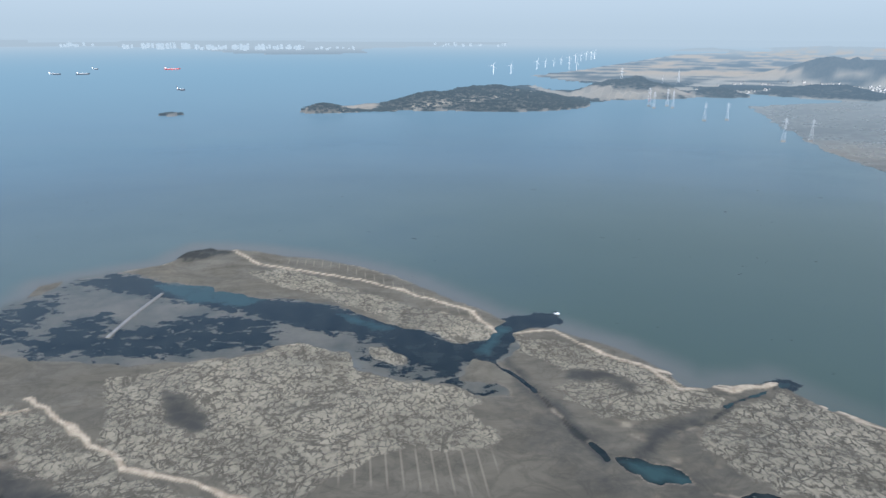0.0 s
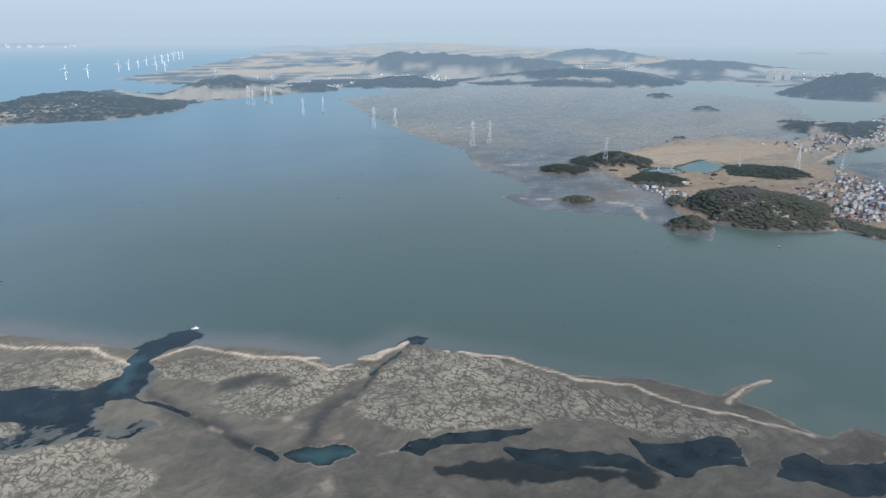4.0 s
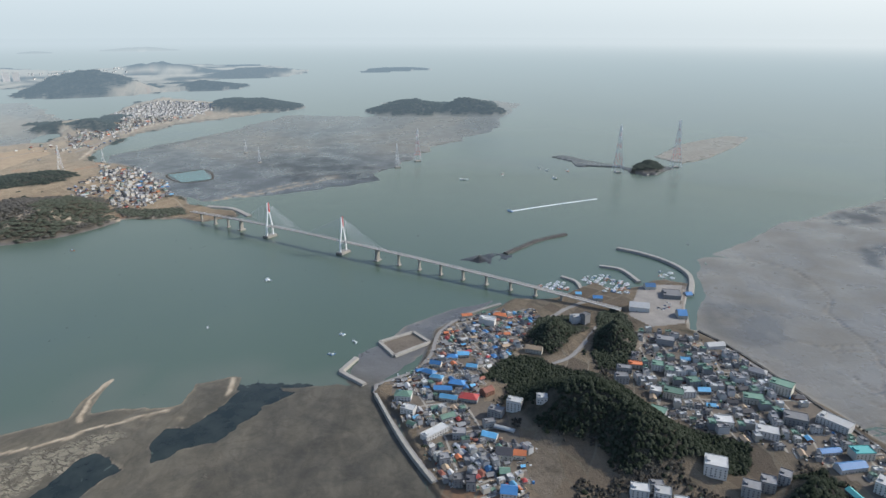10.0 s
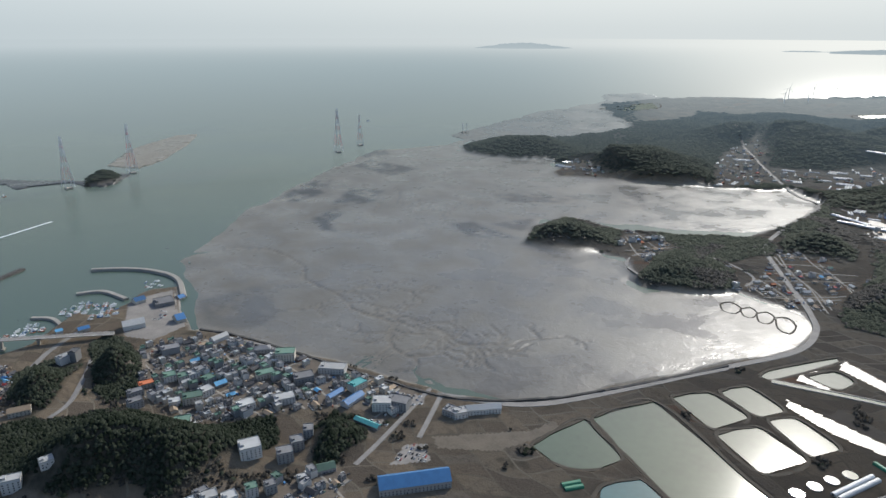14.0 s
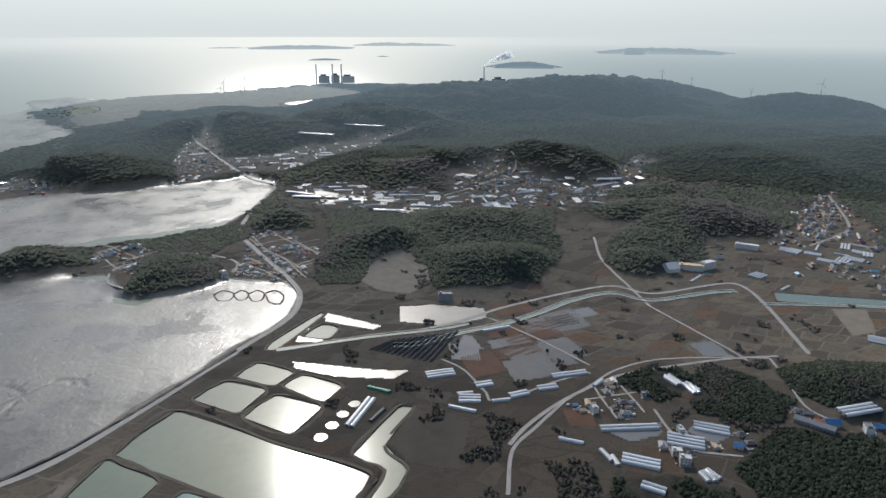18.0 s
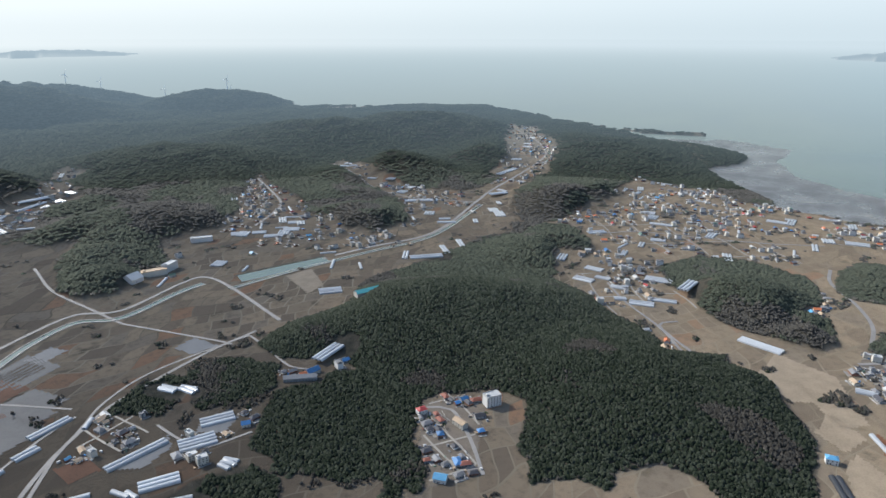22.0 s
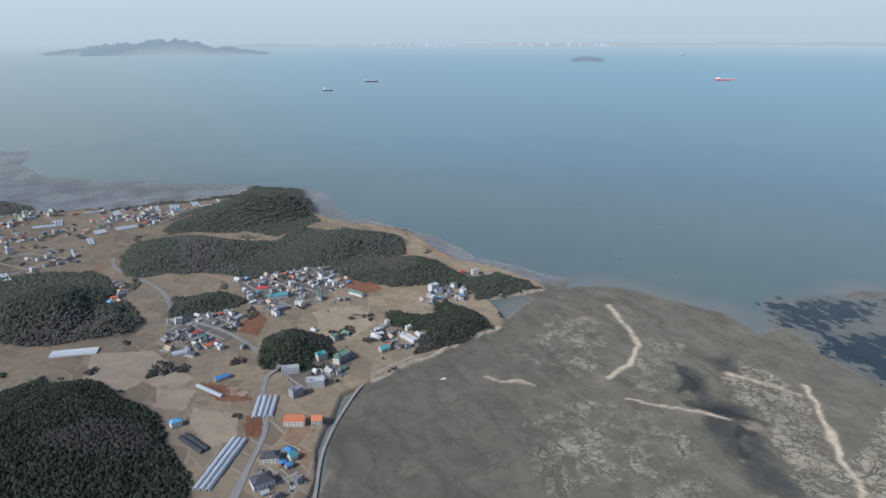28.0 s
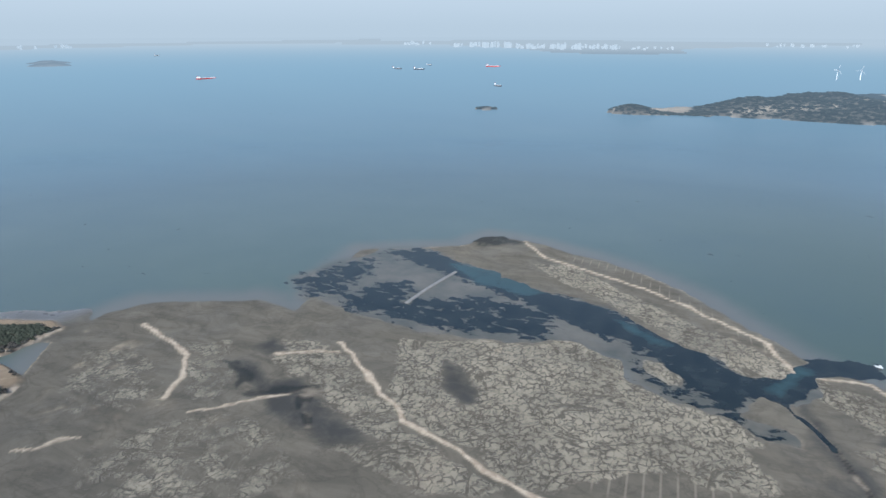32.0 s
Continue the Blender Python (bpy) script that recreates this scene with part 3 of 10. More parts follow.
VILL_RIDGE_C = [(-1682, -1906), (-1663, -1652), (-1508, -1393), (-1548, -1648)]
VILL_RIDGE_D = [(-1536, -1420), (-1663, -1268), (-1536, -1147), (-1386, -1190)]
VILL_RIDGE_E = [(-1986, -1663), (-2091, -1579), (-2016, -1369), (-1829, -1399)]
VILL_ROAD = [(-2843, -1791), (-2832, -1691), (-2477, -1345), (-2091, -1188), (-1786, -1122), (-1863, -1260), (-2219, -1335)]
VILL_FAR_B = [(-184, -2238), (-416, -2272), (-526, -2003), (-456, -1865), (-213, -1958)]
VILL_FAR_C = [(-666, -2119), (-931, -2508), (-1120, -2509), (-831, -2201)]
VILL_SCHOOL = [(-590, -1337), (-667, -1436), (-732, -1383), (-700, -1248), (-596, -1238)]
VILL_W_A = [(-1327, 74), (-1380, 153), (-1398, 219), (-1258, 282), (-1169, 220), (-1130, 149), (-1200, 78)]
VILL_W_B = [(-1173, -66), (-1187, 0), (-1131, 64), (-1045, 39), (-1035, -20), (-1094, -57)]
VILL_W_C = [(-912, 97), (-935, 181), (-919, 223), (-867, 187), (-835, 115)]
VILL_W_D = [(-993, 267), (-1019, 313), (-955, 342), (-908, 310), (-918, 268)]
VILL_W_E = [(-1557, -756), (-1778, -727), (-1730, -525), (-1674, -300), (-1574, -227), (-1487, -378), (-1447, -526), (-1449, -683)]
VILL_W_F = [(-1210, -615), (-1269, -503), (-1236, -366), (-1177, -318), (-1137, -383), (-1126, -484), (-1007, -345), (-1008, -412)]
VILL_W_G = [(-2016, -285), (-2014, -106), (-1962, 1), (-1795, -96), (-1784, -207)]
VILL_W_H = [(-656, 26), (-718, 50), (-700, 92), (-634, 85), (-616, 38)]
VILL_W_I = [(-2138, -991), (-2314, -926), (-2312, -685), (-2054, -398), (-1847, -394), (-1849, -623), (-1916, -846)]
VILL_W_J = [(-1202, 500), (-1161, 587), (-1116, 564), (-1146, 502)]
VILL_W_K = [(-1081, 368), (-1142, 475), (-1090, 513), (-1060, 475), (-1070, 409)]
VILL_W_L = [(-1423, -195), (-1403, -141), (-1264, -135), (-1280, -172)]
VILL_VL = [(347, -2075), (94, -2136), (-166, -1997), (-436, -2185), (-643, -2046), (-864, -2215), (-796, -2020), (-524, -1862), (-303, -1819), (-125, -1799),
    (106, -1802), (249, -1910)]
VILL_VM = [(883, -2637), (894, -3114), (679, -2619), (736, -2256)]
VILL_VN = [(1299, -2118), (1326, -2334), (1289, -2405), (1087, -2100), (1205, -2033)]
VILL_NORTH_A = [(2433, 5522), (3080, 6042), (4195, 6467), (3720, 5291), (2969, 5444)]
VILL_NORTH_B = [(1964, 5604), (3100, 6901), (4040, 6725), (3580, 5940), (2522, 5477)]
VILL_NORTH_C = [(6085, 6739), (7437, 6982), (6871, 5835), (5802, 5635)]
VILL_MID_A = [(7337, 4293), (8811, 4141), (7767, 2940), (6614, 3122)]
POND_A = [(356, -706), (313, -801), (157, -714), (40, -649), (52, -611), (85, -555), (203, -615), (276, -656)]
POND_B = [(298, -828), (264, -876), (197, -847), (225, -786)]
POND_C = [(252, -888), (228, -931), (165, -896), (189, -856)]
POND_D = [(217, -778), (183, -832), (112, -797), (146, -733)]
POND_E = [(177, -857), (151, -888), (88, -850), (112, -807)]
POND_F = [(65, -689), (8, -791), (-15, -787), (25, -704), (-4, -656), (14, -607), (47, -590), (24, -654)]
POND_G = [(278, -589), (251, -631), (169, -592), (172, -556), (255, -536)]
POND_H = [(170, -1021), (142, -1066), (109, -1049), (123, -1005)]
POND_I = [(383, -601), (364, -697), (283, -651), (300, -607), (335, -588)]
POND_J = [(-740, -1157), (-937, -1107), (-925, -1072), (-723, -1114)]
POND_K = [(223, -975), (219, -1002), (151, -1117), (141, -1104), (203, -973)]
POND_L = [(2068, 1551), (2295, 1595), (2279, 1470), (2086, 1422)]
POND_M = [(2350, 871), (2433, 767), (2274, 693), (2221, 779)]
POND_N = [(798, -4691), (477, -5101), (406, -4868), (692, -4532)]
POND_O = [(2145, -3997), (2032, -4542), (1864, -4275), (1943, -3981)]
POND_P = [(1953, 1617), (2068, 1551), (2016, 1471), (1923, 1550)]
FIELD_ORANGE_A = [(-144, -1011), (-198, -1029), (-206, -1005), (-153, -987)]
FIELD_ORANGE_B = [(-146, -945), (-220, -970), (-231, -936), (-156, -911)]
FIELD_ORANGE_C = [(-89, -925), (-144, -947), (-162, -875), (-104, -857)]
FIELD_GREY_A = [(-143, -980), (-206, -1002), (-218, -971), (-144, -948)]
FIELD_GREY_B = [(-155, -907), (-231, -932), (-253, -865), (-165, -841)]
FIELD_GREY_C = [(-223, -971), (-279, -988), (-301, -916), (-233, -898)]
FIELD_GREY_D = [(-208, -1053), (-251, -1066), (-261, -1018), (-212, -1001)]
FIELD_PALE_A = [(-302, -1092), (-350, -1107), (-363, -1071), (-315, -1056)]
FIELD_BROWN_A = [(-253, -1066), (-307, -1081), (-320, -1039), (-264, -1021)]
FIELD_PALE_B = [(-72, -936), (-104, -1004), (-120, -1002), (-132, -952)]
FIELD_BROWN_B = [(-20, -769), (-90, -746), (-65, -643), (-12, -662)]
FIELD_BROWN_C = [(-22, -837), (-74, -819), (-62, -787), (-15, -805)]
FIELD_PALE_C = [(-473, -946), (-519, -957), (-527, -897), (-481, -901)]
FIELD_TAN_A = [(-801, -1071), (-867, -1064), (-820, -969), (-764, -955)]
FIELD_ORANGE_D = [(-901, -349), (-956, -330), (-946, -291), (-909, -308)]
FIELD_TAN_B = [(-1043, 179), (-1115, 253), (-1065, 284), (-988, 228), (-978, 179)]
FIELD_ORANGE_E = [(-803, 34), (-803, 56), (-776, 58), (-751, 46), (-757, 32)]
FIELD_ORANGE_F = [(-923, -18), (-893, 25), (-877, 8), (-918, -20)]
FIELD_TAN_C = [(-873, 10), (-893, 21), (-868, 48), (-853, 43)]
FIELD_ORANGE_G = [(-1108, 57), (-1090, 97), (-1046, 80), (-1073, 53)]
FIELD_TAN_D = [(-1003, -133), (-1054, -83), (-936, -25), (-894, -56)]
FIELD_TAN_E = [(-1106, 186), (-1105, 279), (-987, 226), (-1050, 187)]
FIELD_ORANGE_H = [(-1111, 55), (-1149, 94), (-1110, 107), (-1045, 81)]
FIELD_ORANGE_I = [(-1295, 277), (-1278, 309), (-1232, 293), (-1202, 270)]
FIELD_TAN_F = [(-1109, 184), (-1121, 233), (-1071, 270), (-984, 227), (-1027, 192)]
FIELD_DRY = [(489, -528), (400, -627), (390, -667), (367, -653), (406, -558), (464, -514)]
SOLAR = [(57, -960), (18, -994), (-100, -1022), (-47, -911)]
BREAK_A = [(1455, -489), (1416, -534), (1354, -574), (1270, -588), (1167, -549)]
BREAK_B = [(1337, -414), (1311, -455), (1238, -469)]
BREAK_C = [(1277, -315), (1246, -339), (1194, -339)]
BREAK_D = [(1435, -219), (1476, -260), (1528, -312), (1577, -393)]
QUAY_A = [(854, 73), (893, 112), (937, 91)]
QUAY_B = [(990, 56), (1026, 0), (985, -27), (940, 31)]
JETTY = [(-557, 1201), (-567, 1103), (-571, 1005)]
JETTY_B = [(1899, 601), (1869, 521), (1787, 452)]
WAKE = [(1806, -283), (1865, -403), (1940, -575)]
CANAL = [(15, -976), (-23, -975), (-105, -1015), (-183, -1046), (-256, -1089), (-331, -1141), (-416, -1170), (-479, -1129), (-609, -1161), (-667, -1166)]
CANAL_B = [(-683, -1101), (-848, -1080), (-1025, -1046), (-1227, -1012), (-1549, -1097)]
CANAL_C = [(204, -968), (66, -1004), (-64, -1030), (-120, -1050)]
COAST_WALL = [(1002, -493), (929, -523), (785, -556), (628, -588), (530, -616), (452, -676), (379, -774), (269, -971)]
SEAWALL = [(627, -21), (707, 15), (823, 55)]
FAR_CITY = [(-12534, 18133), (-10342, 19686), (-6232, 16902), (-4245, 14006), (-2536, 13560), (-1556, 14974), (-2155, 17922), (-430, 20509), (2274, 24027), (2676,
    28310), (-9931, 31264), (-16846, 24429)]
FAR_SHORE = [(-18394, 3660), (-18453, 7643), (-16464, 10235), (-16063, 15968), (-13765, 19433), (-13997, 23165), (-18379, 30356), (-21686, 13469), (-21336, 4967)]
SAND_CAPE = [(-823, 4068), (-515, 4163), (-92, 4328), (364, 4506), (694, 4963)]
SAND_SEON_A = [(1551, 1020), (1688, 990), (1693, 872)]
SAND_SEON_B = [(1753, 849), (1746, 724), (1755, 625)]
SAND_BEACH_A = [(-1194, 112), (-1210, 192), (-1221, 228)]
SAND_BEACH_B = [(-1050, 508), (-1056, 567), (-1055, 638)]
SAND_BEACH_C = [(-837, 223), (-868, 299), (-889, 375), (-930, 481)]
SAND_BEACH_D = [(-2037, -216), (-2066, -36), (-2104, 131), (-2161, 192)]
SAND_SEON_C = [(1250, 1514), (1347, 1419), (1517, 1291), (1446, 1144)]
SAND_SEON_D = [(1234, 1916), (1227, 1735)]
ROCKS_H = [(2466, 545), (2670, 398), (2417, 146), (2228, 114), (2293, 300), (2202, 408)]
ROCKS_I = [(1396, -98), (1366, -145), (1358, -203), (1418, -247), (1441, -201), (1418, -124)]
ROCKS_J = [(-3134, -1152), (-3292, -927), (-3166, -623), (-3051, -863)]
ROCKS_K = [(-629, 1382), (-611, 1462), (-563, 1497), (-496, 1457), (-565, 1389)]
ROAD_RIDGE_A = [(-988, -1435), (-1096, -1502), (-1197, -1596), (-1344, -1908)]
ROAD_RIDGE_B = [(-1691, -1899), (-1551, -1622), (-1481, -1367), (-1562, -1127)]
ROAD_FAR_LEFT = [(-140, -1984), (-262, -2096), (-416, -2272), (-372, -2513)]
ROAD_TEMPLE = [(-600, -510), (-617, -479), (-580, -421), (-531, -365)]
ROAD_PEN = [(364, -1300), (364, -1398), (466, -1461), (533, -1400), (612, -1381), (605, -1300), (545, -1239)]
ROAD_FIELD_A = [(-467, -1103), (-501, -1009), (-533, -922), (-543, -884)]
ROAD_FIELD_B = [(-62, -920), (-93, -885), (-119, -816), (-131, -792), (-231, -843), (-285, -863)]
ROAD_FIELD_C = [(-158, -1070), (-225, -986), (-290, -886)]
ROAD_SOUTH = [(498, -516), (531, -583), (548, -616)]
ROAD_W_LOOP = [(-1099, -341), (-1063, -361), (-1006, -297), (-965, -259)]
ROAD_W_FAR = [(-1491, -700), (-1578, -625), (-1625, -496), (-1674, -360), (-1755, -220)]
ROAD_W_NEAR = [(-589, -7), (-646, 6), (-689, 27)]
WOOD_SA = [(1601, 1166), (1852, 1265), (2034, 1192), (1999, 952), (1814, 832), (1690, 908), (1583, 1038)]
WOOD_SB = [(1912, 1853), (2116, 1896), (2134, 1705), (1983, 1599), (1859, 1696)]
WOOD_SC = [(1667, 1825), (1769, 1822), (1744, 1683), (1616, 1696)]
WOOD_SD = [(1718, 1514), (1940, 1564), (1938, 1401), (1844, 1332), (1713, 1406)]
WOOD_SE = [(2247, 1468), (2385, 1403), (2340, 1170), (2213, 1200), (2140, 1358)]
WOOD_SF = [(1846, 847), (1864, 772), (1865, 667), (1803, 635), (1761, 762)]
WOOD_SG = [(4619, 1388), (5013, 1241), (4441, 821), (4171, 868), (4168, 1147)]
WOOD_SH = [(3539, 2064), (3840, 2067), (3586, 1882)]
WOOD_SI = [(3699, 1873), (4117, 1884), (4077, 1691), (3394, 1512), (3418, 1658)]
FIELD_TAN_G = [(2147, 1858), (2481, 1863), (2979, 1627), (2790, 1492), (2293, 1513), (2106, 1580), (2081, 1769)]
ROAD_TAN_A = [(2121, 1804), (2375, 1720), (2880, 1572)]
ROAD_TAN_B = [(2082, 1649), (2526, 1732), (2773, 1701)]
CARPARK = [(620, -570), (563, -593), (544, -578), (556, -562), (605, -561)]
CARPARK_B = [(581, -500), (559, -517), (543, -509), (565, -493)]
CARPARK_C = [(486, -451), (503, -494), (482, -513), (452, -489)]
CARPARK_D = [(1122, -460), (1130, -494), (1090, -482), (1087, -451)]
CARPARK_E = [(-629, 64), (-657, 72), (-662, 82), (-624, 76)]
WOOD_RA = [(2314, -799), (2469, -876), (2541, -943), (2435, -964), (2278, -899)]
WOOD_RB = [(1379, -131), (1433, -143), (1447, -161), (1431, -181), (1383, -182)]
WOOD_TA = [(-530, -1798), (-709, -2002), (-938, -2154), (-1103, -2027), (-1162, -1817), (-1091, -1638), (-920, -1491), (-778, -1490), (-659, -1521), (-627,
    -1641), (-550, -1656)]
WOOD_TB = [(-1340, -1680), (-1575, -1787), (-1553, -1618), (-1451, -1342), (-1325, -1198), (-1185, -1157), (-1183, -1282), (-1160, -1421)]
WOOD_TC = [(-1793, -1788), (-1904, -1620), (-1846, -1450), (-1658, -1273), (-1606, -1376), (-1625, -1535)]
WOOD_TD = [(-1518, -946), (-1757, -1072), (-2015, -1133), (-2133, -1056), (-2052, -905), (-1872, -805), (-1733, -838), (-1596, -825), (-1476, -867)]
WOOD_TE = [(-833, -892), (-914, -925), (-1022, -914), (-1153, -907), (-1331, -899), (-1430, -875), (-1486, -768), (-1429, -682), (-1337, -645), (-1305, -705),
    (-1140, -630), (-1099, -504), (-1063, -452), (-1035, -394), (-991, -324), (-928, -351), (-863, -425), (-841, -519), (-765, -580), (-694, -636), (-719,
    -754)]
WOOD_TF = [(-1264, -1560), (-1418, -1712), (-1486, -1585), (-1371, -1251), (-1251, -1127), (-1159, -1176), (-1116, -1228), (-1212, -1369)]
WOOD_TG = [(-1640, -1462), (-1814, -1432), (-1955, -1287), (-1814, -1241), (-1663, -1248)]
WOOD_TI = [(-2908, -1112), (-2684, -895), (-2420, -625), (-2154, -438), (-2066, -437), (-2173, -637), (-2212, -908), (-2126, -1006), (-2477, -1226)]
WOOD_TJ = [(-434, -667), (-495, -712), (-551, -666), (-598, -606), (-609, -524), (-534, -474), (-501, -422), (-457, -403), (-445, -466), (-417, -481), (-385,
    -624)]
WOOD_TK = [(864, -1275), (915, -1407), (916, -1542), (810, -1551), (730, -1527), (669, -1406), (717, -1358), (783, -1325)]
WOOD_TL = [(739, -1566), (561, -1633), (448, -1682), (398, -1543), (444, -1446), (543, -1490)]
WOOD_TM = [(543, -1234), (553, -1360), (464, -1334), (409, -1421), (371, -1292), (434, -1242), (500, -1220)]
WOOD_TN = [(267, -2025), (205, -1855), (131, -1843), (3, -1832), (-132, -1809), (-318, -1714), (-388, -1525), (-355, -1360), (-279, -1214), (-193, -1226), (-121,
    -1232), (-68, -1215), (-64, -1325), (-13, -1420), (70, -1427), (116, -1296), (176, -1274), (194, -1395), (163, -1511), (194, -1684)]
WOOD_TO = [(297, -2370), (216, -2536), (62, -3032), (-125, -3348), (-287, -3267), (-346, -2666), (-260, -2476), (-110, -2245), (-6, -2066), (67, -2082), (205,
    -2323)]
LOOP_A = [(368, -1218), (357, -1239), (331, -1223), (330, -1189), (352, -1186), (367, -1215)]
LOOP_B = [(330, -1217), (320, -1238), (302, -1221), (300, -1191), (315, -1188), (329, -1214)]
LOOP_C = [(301, -1215), (289, -1236), (271, -1219), (270, -1183), (286, -1180), (300, -1212)]
LOOP_D = [(269, -1219), (253, -1234), (231, -1206), (231, -1165), (252, -1173), (267, -1213)]
VALLEY_P = [(2152, -3726), (2569, -4800), (2280, -5536), (1632, -4939), (1315, -5465), (823, -6050), (790, -5154), (932, -4527), (1191, -4599), (1484, -4482),
    (1646, -4058), (1769, -3527)]
WOOD_UA = [(-446, -852), (-505, -849), (-535, -812), (-521, -726), (-477, -715), (-446, -739), (-400, -747), (-402, -776)]
WOOD_UB = [(-492, -709), (-589, -688), (-666, -610), (-560, -495), (-484, -497), (-398, -521), (-428, -598)]
FIELD_PALE_D = [(-259, -714), (-343, -729), (-333, -700), (-285, -686)]
FIELD_PALE_E = [(-384, -723), (-427, -721), (-424, -692), (-390, -676), (-367, -705)]
FIELD_PALE_F = [(-342, -697), (-370, -695), (-384, -672), (-346, -669)]
FIELD_ORANGE_J = [(-412, -640), (-448, -637), (-441, -613), (-411, -609)]
FIELD_ORANGE_K = [(-219, -769), (-254, -759), (-254, -722), (-215, -724)]
FIELD_BROWN_D = [(17, -687), (-1, -783), (-72, -763), (-58, -701), (-42, -650), (6, -668)]
FIELD_BROWN_E = [(123, -904), (110, -952), (28, -915), (32, -871)]
ROAD_LANE_A = [(-224, -785), (-276, -828), (-327, -869), (-407, -897), (-531, -895), (-582, -890)]
ROAD_LANE_B = [(-582, -890), (-569, -818), (-556, -751), (-573, -712)]
ROAD_LANE_C = [(-344, -759), (-346, -706), (-357, -668), (-414, -650)]
ROAD_LANE_D = [(-115, -599), (-134, -680), (-172, -726), (-224, -785)]
# greenhouses: two corners of the long side, tunnels, sort of cover
GREENHOUSES_A = [(-37, -859, -80, -867, 3, 0), (-77, -811, -100, -813, 1, 0), (-77, -792, -108, -789, 3, 0), (-61, -781, -97, -764, 1, 0), (-107, -830, -133, -836, 2,
    0), (-124, -789, -150, -792, 1, 0), (-153, -798, -181, -806, 2, 0), (-196, -815, -226, -820, 2, 0), (-225, -848, -280, -858, 2, 0), (-140, -1013,
    -190, -1028, 1, 0), (-281, -821, -299, -838, 1, 0), (-195, -697, -224, -684, 1, 0), (-240, -673, -247, -649, 1, 0), (-260, -646, -301, -628, 3, 0),
    (-267, -601, -290, -586, 2, 0), (-389, -840, -398, -816, 2, 0)]
GREENHOUSES_B = [(-256, -710, -333, -710, 2, 0), (-330, -679, -372, -662, 4, 0), (-377, -708, -417, -690, 3, 0), (-344, -623, -347, -606, 1, 0), (-354, -627, -355,
    -606, 1, 0), (-589, -713, -647, -724, 3, 0), (-409, -818, -413, -792, 2, 0), (-663, -17, -748, 33, 3, 0), (-788, 70, -838, 85, 4, 0), (-739, -24,
    -783, -49, 2, 1), (-909, -24, -864, 8, 1, 0), (-601, -35, -615, 12, 3, 0), (-1019, -54, -1023, -26, 2, 0), (-1085, -236, -1074, -167, 3, 0), (-1209,
    -364, -1269, -363, 3, 0), (-1174, -508, -1179, -476, 2, 0)]
GREENHOUSES_C = [(-1117, -442, -1132, -399, 3, 0), (-1118, -472, -1130, -452, 2, 0), (-1169, -590, -1171, -548, 3, 0), (-1158, -422, -1175, -371, 2, 0), (-1204, -557,
    -1207, -525, 2, 0), (-1483, -709, -1519, -678, 3, 0), (-1669, -626, -1680, -567, 2, 0), (65, -741, 38, -808, 2, 0), (41, -751, 24, -780, 1, 1), (303,
    -552, 290, -571, 2, 2), (53, -839, 20, -822, 1, 2), (695, -47, 652, -74, 1, 0), (700, -57, 655, -85, 1, 0), (724, -102, 711, -127, 1, 0), (-558,
    -1835, -592, -1811, 1, 0), (185, -1945, 99, -1930, 2, 0)]
GREENHOUSES_D = [(76, -1819, -18, -1800, 2, 0), (-34, -1864, -126, -1837, 2, 0), (362, -2054, 262, -2000, 2, 0), (331, -1983, 204, -1962, 2, 0), (444, -2942, 284,
    -2874, 3, 0), (259, -3154, 72, -3081, 3, 0), (-275, -1832, -316, -1814, 2, 0), (-375, -2011, -447, -1983, 3, 0), (-630, -2027, -726, -2077, 2, 0),
    (-244, -1833, -295, -1829, 2, 0), (-661, -2102, -755, -2108, 3, 0), (-1622, -1790, -1671, -1750, 2, 0), (-1431, -1297, -1500, -1224, 3, 0), (-1937,
    -1290, -2072, -1300, 3, 0), (-1048, -935, -1106, -887, 3, 0), (-1311, -1072, -1343, -1033, 2, 0)]
GREENHOUSES_E = [(-1643, -1126, -1698, -1099, 3, 0), (-777, -935, -814, -909, 4, 0), (-390, -844, -399, -817, 2, 0), (-407, -820, -417, -796, 2, 0), (-348, -624, -356,
    -606, 2, 0), (-250, -660, -252, -641, 1, 0)]
GREENHOUSES = GREENHOUSES_A + GREENHOUSES_B + GREENHOUSES_C + GREENHOUSES_D + GREENHOUSES_E
# single buildings: two corners of the near side, depth, height, roof, shape
BUILDINGS_A = [(707, -84, 699, -102, 12, 5, 'brightblue', 'gable'), (757, -123, 749, -141, 13, 15, 'white', 'flat'), (756, -98, 746, -115, 13, 11, 'grey', 'flat'),
    (727, -91, 730, -106, 10, 9, 'grey', 'flat'), (1047, -116, 1036, -142, 13, 11, 'white', 'flat'), (797, -62, 789, -87, 16, 6, 'red', 'hip'), (805,
    -101, 814, -115, 14, 7, 'brickred', 'gable'), (1076, -145, 1067, -167, 12, 5, 'orange', 'hip'), (1074, -89, 1078, -108, 10, 4, 'orange', 'gable'),
    (703, -15, 727, -45, 13, 7, 'white', 'flat'), (746, -37, 754, -55, 11, 5, 'green', 'gable'), (631, -98, 630, -110, 12, 6, 'green', 'gable'), (664,
    -97, 659, -117, 17, 8, 'dark', 'gable'), (664, -118, 661, -134, 12, 5, 'orange', 'gable'), (596, -94, 592, -112, 16, 7, 'blue', 'gable'), (917, -52,
    915, -69, 12, 5, 'blue', 'hip')]
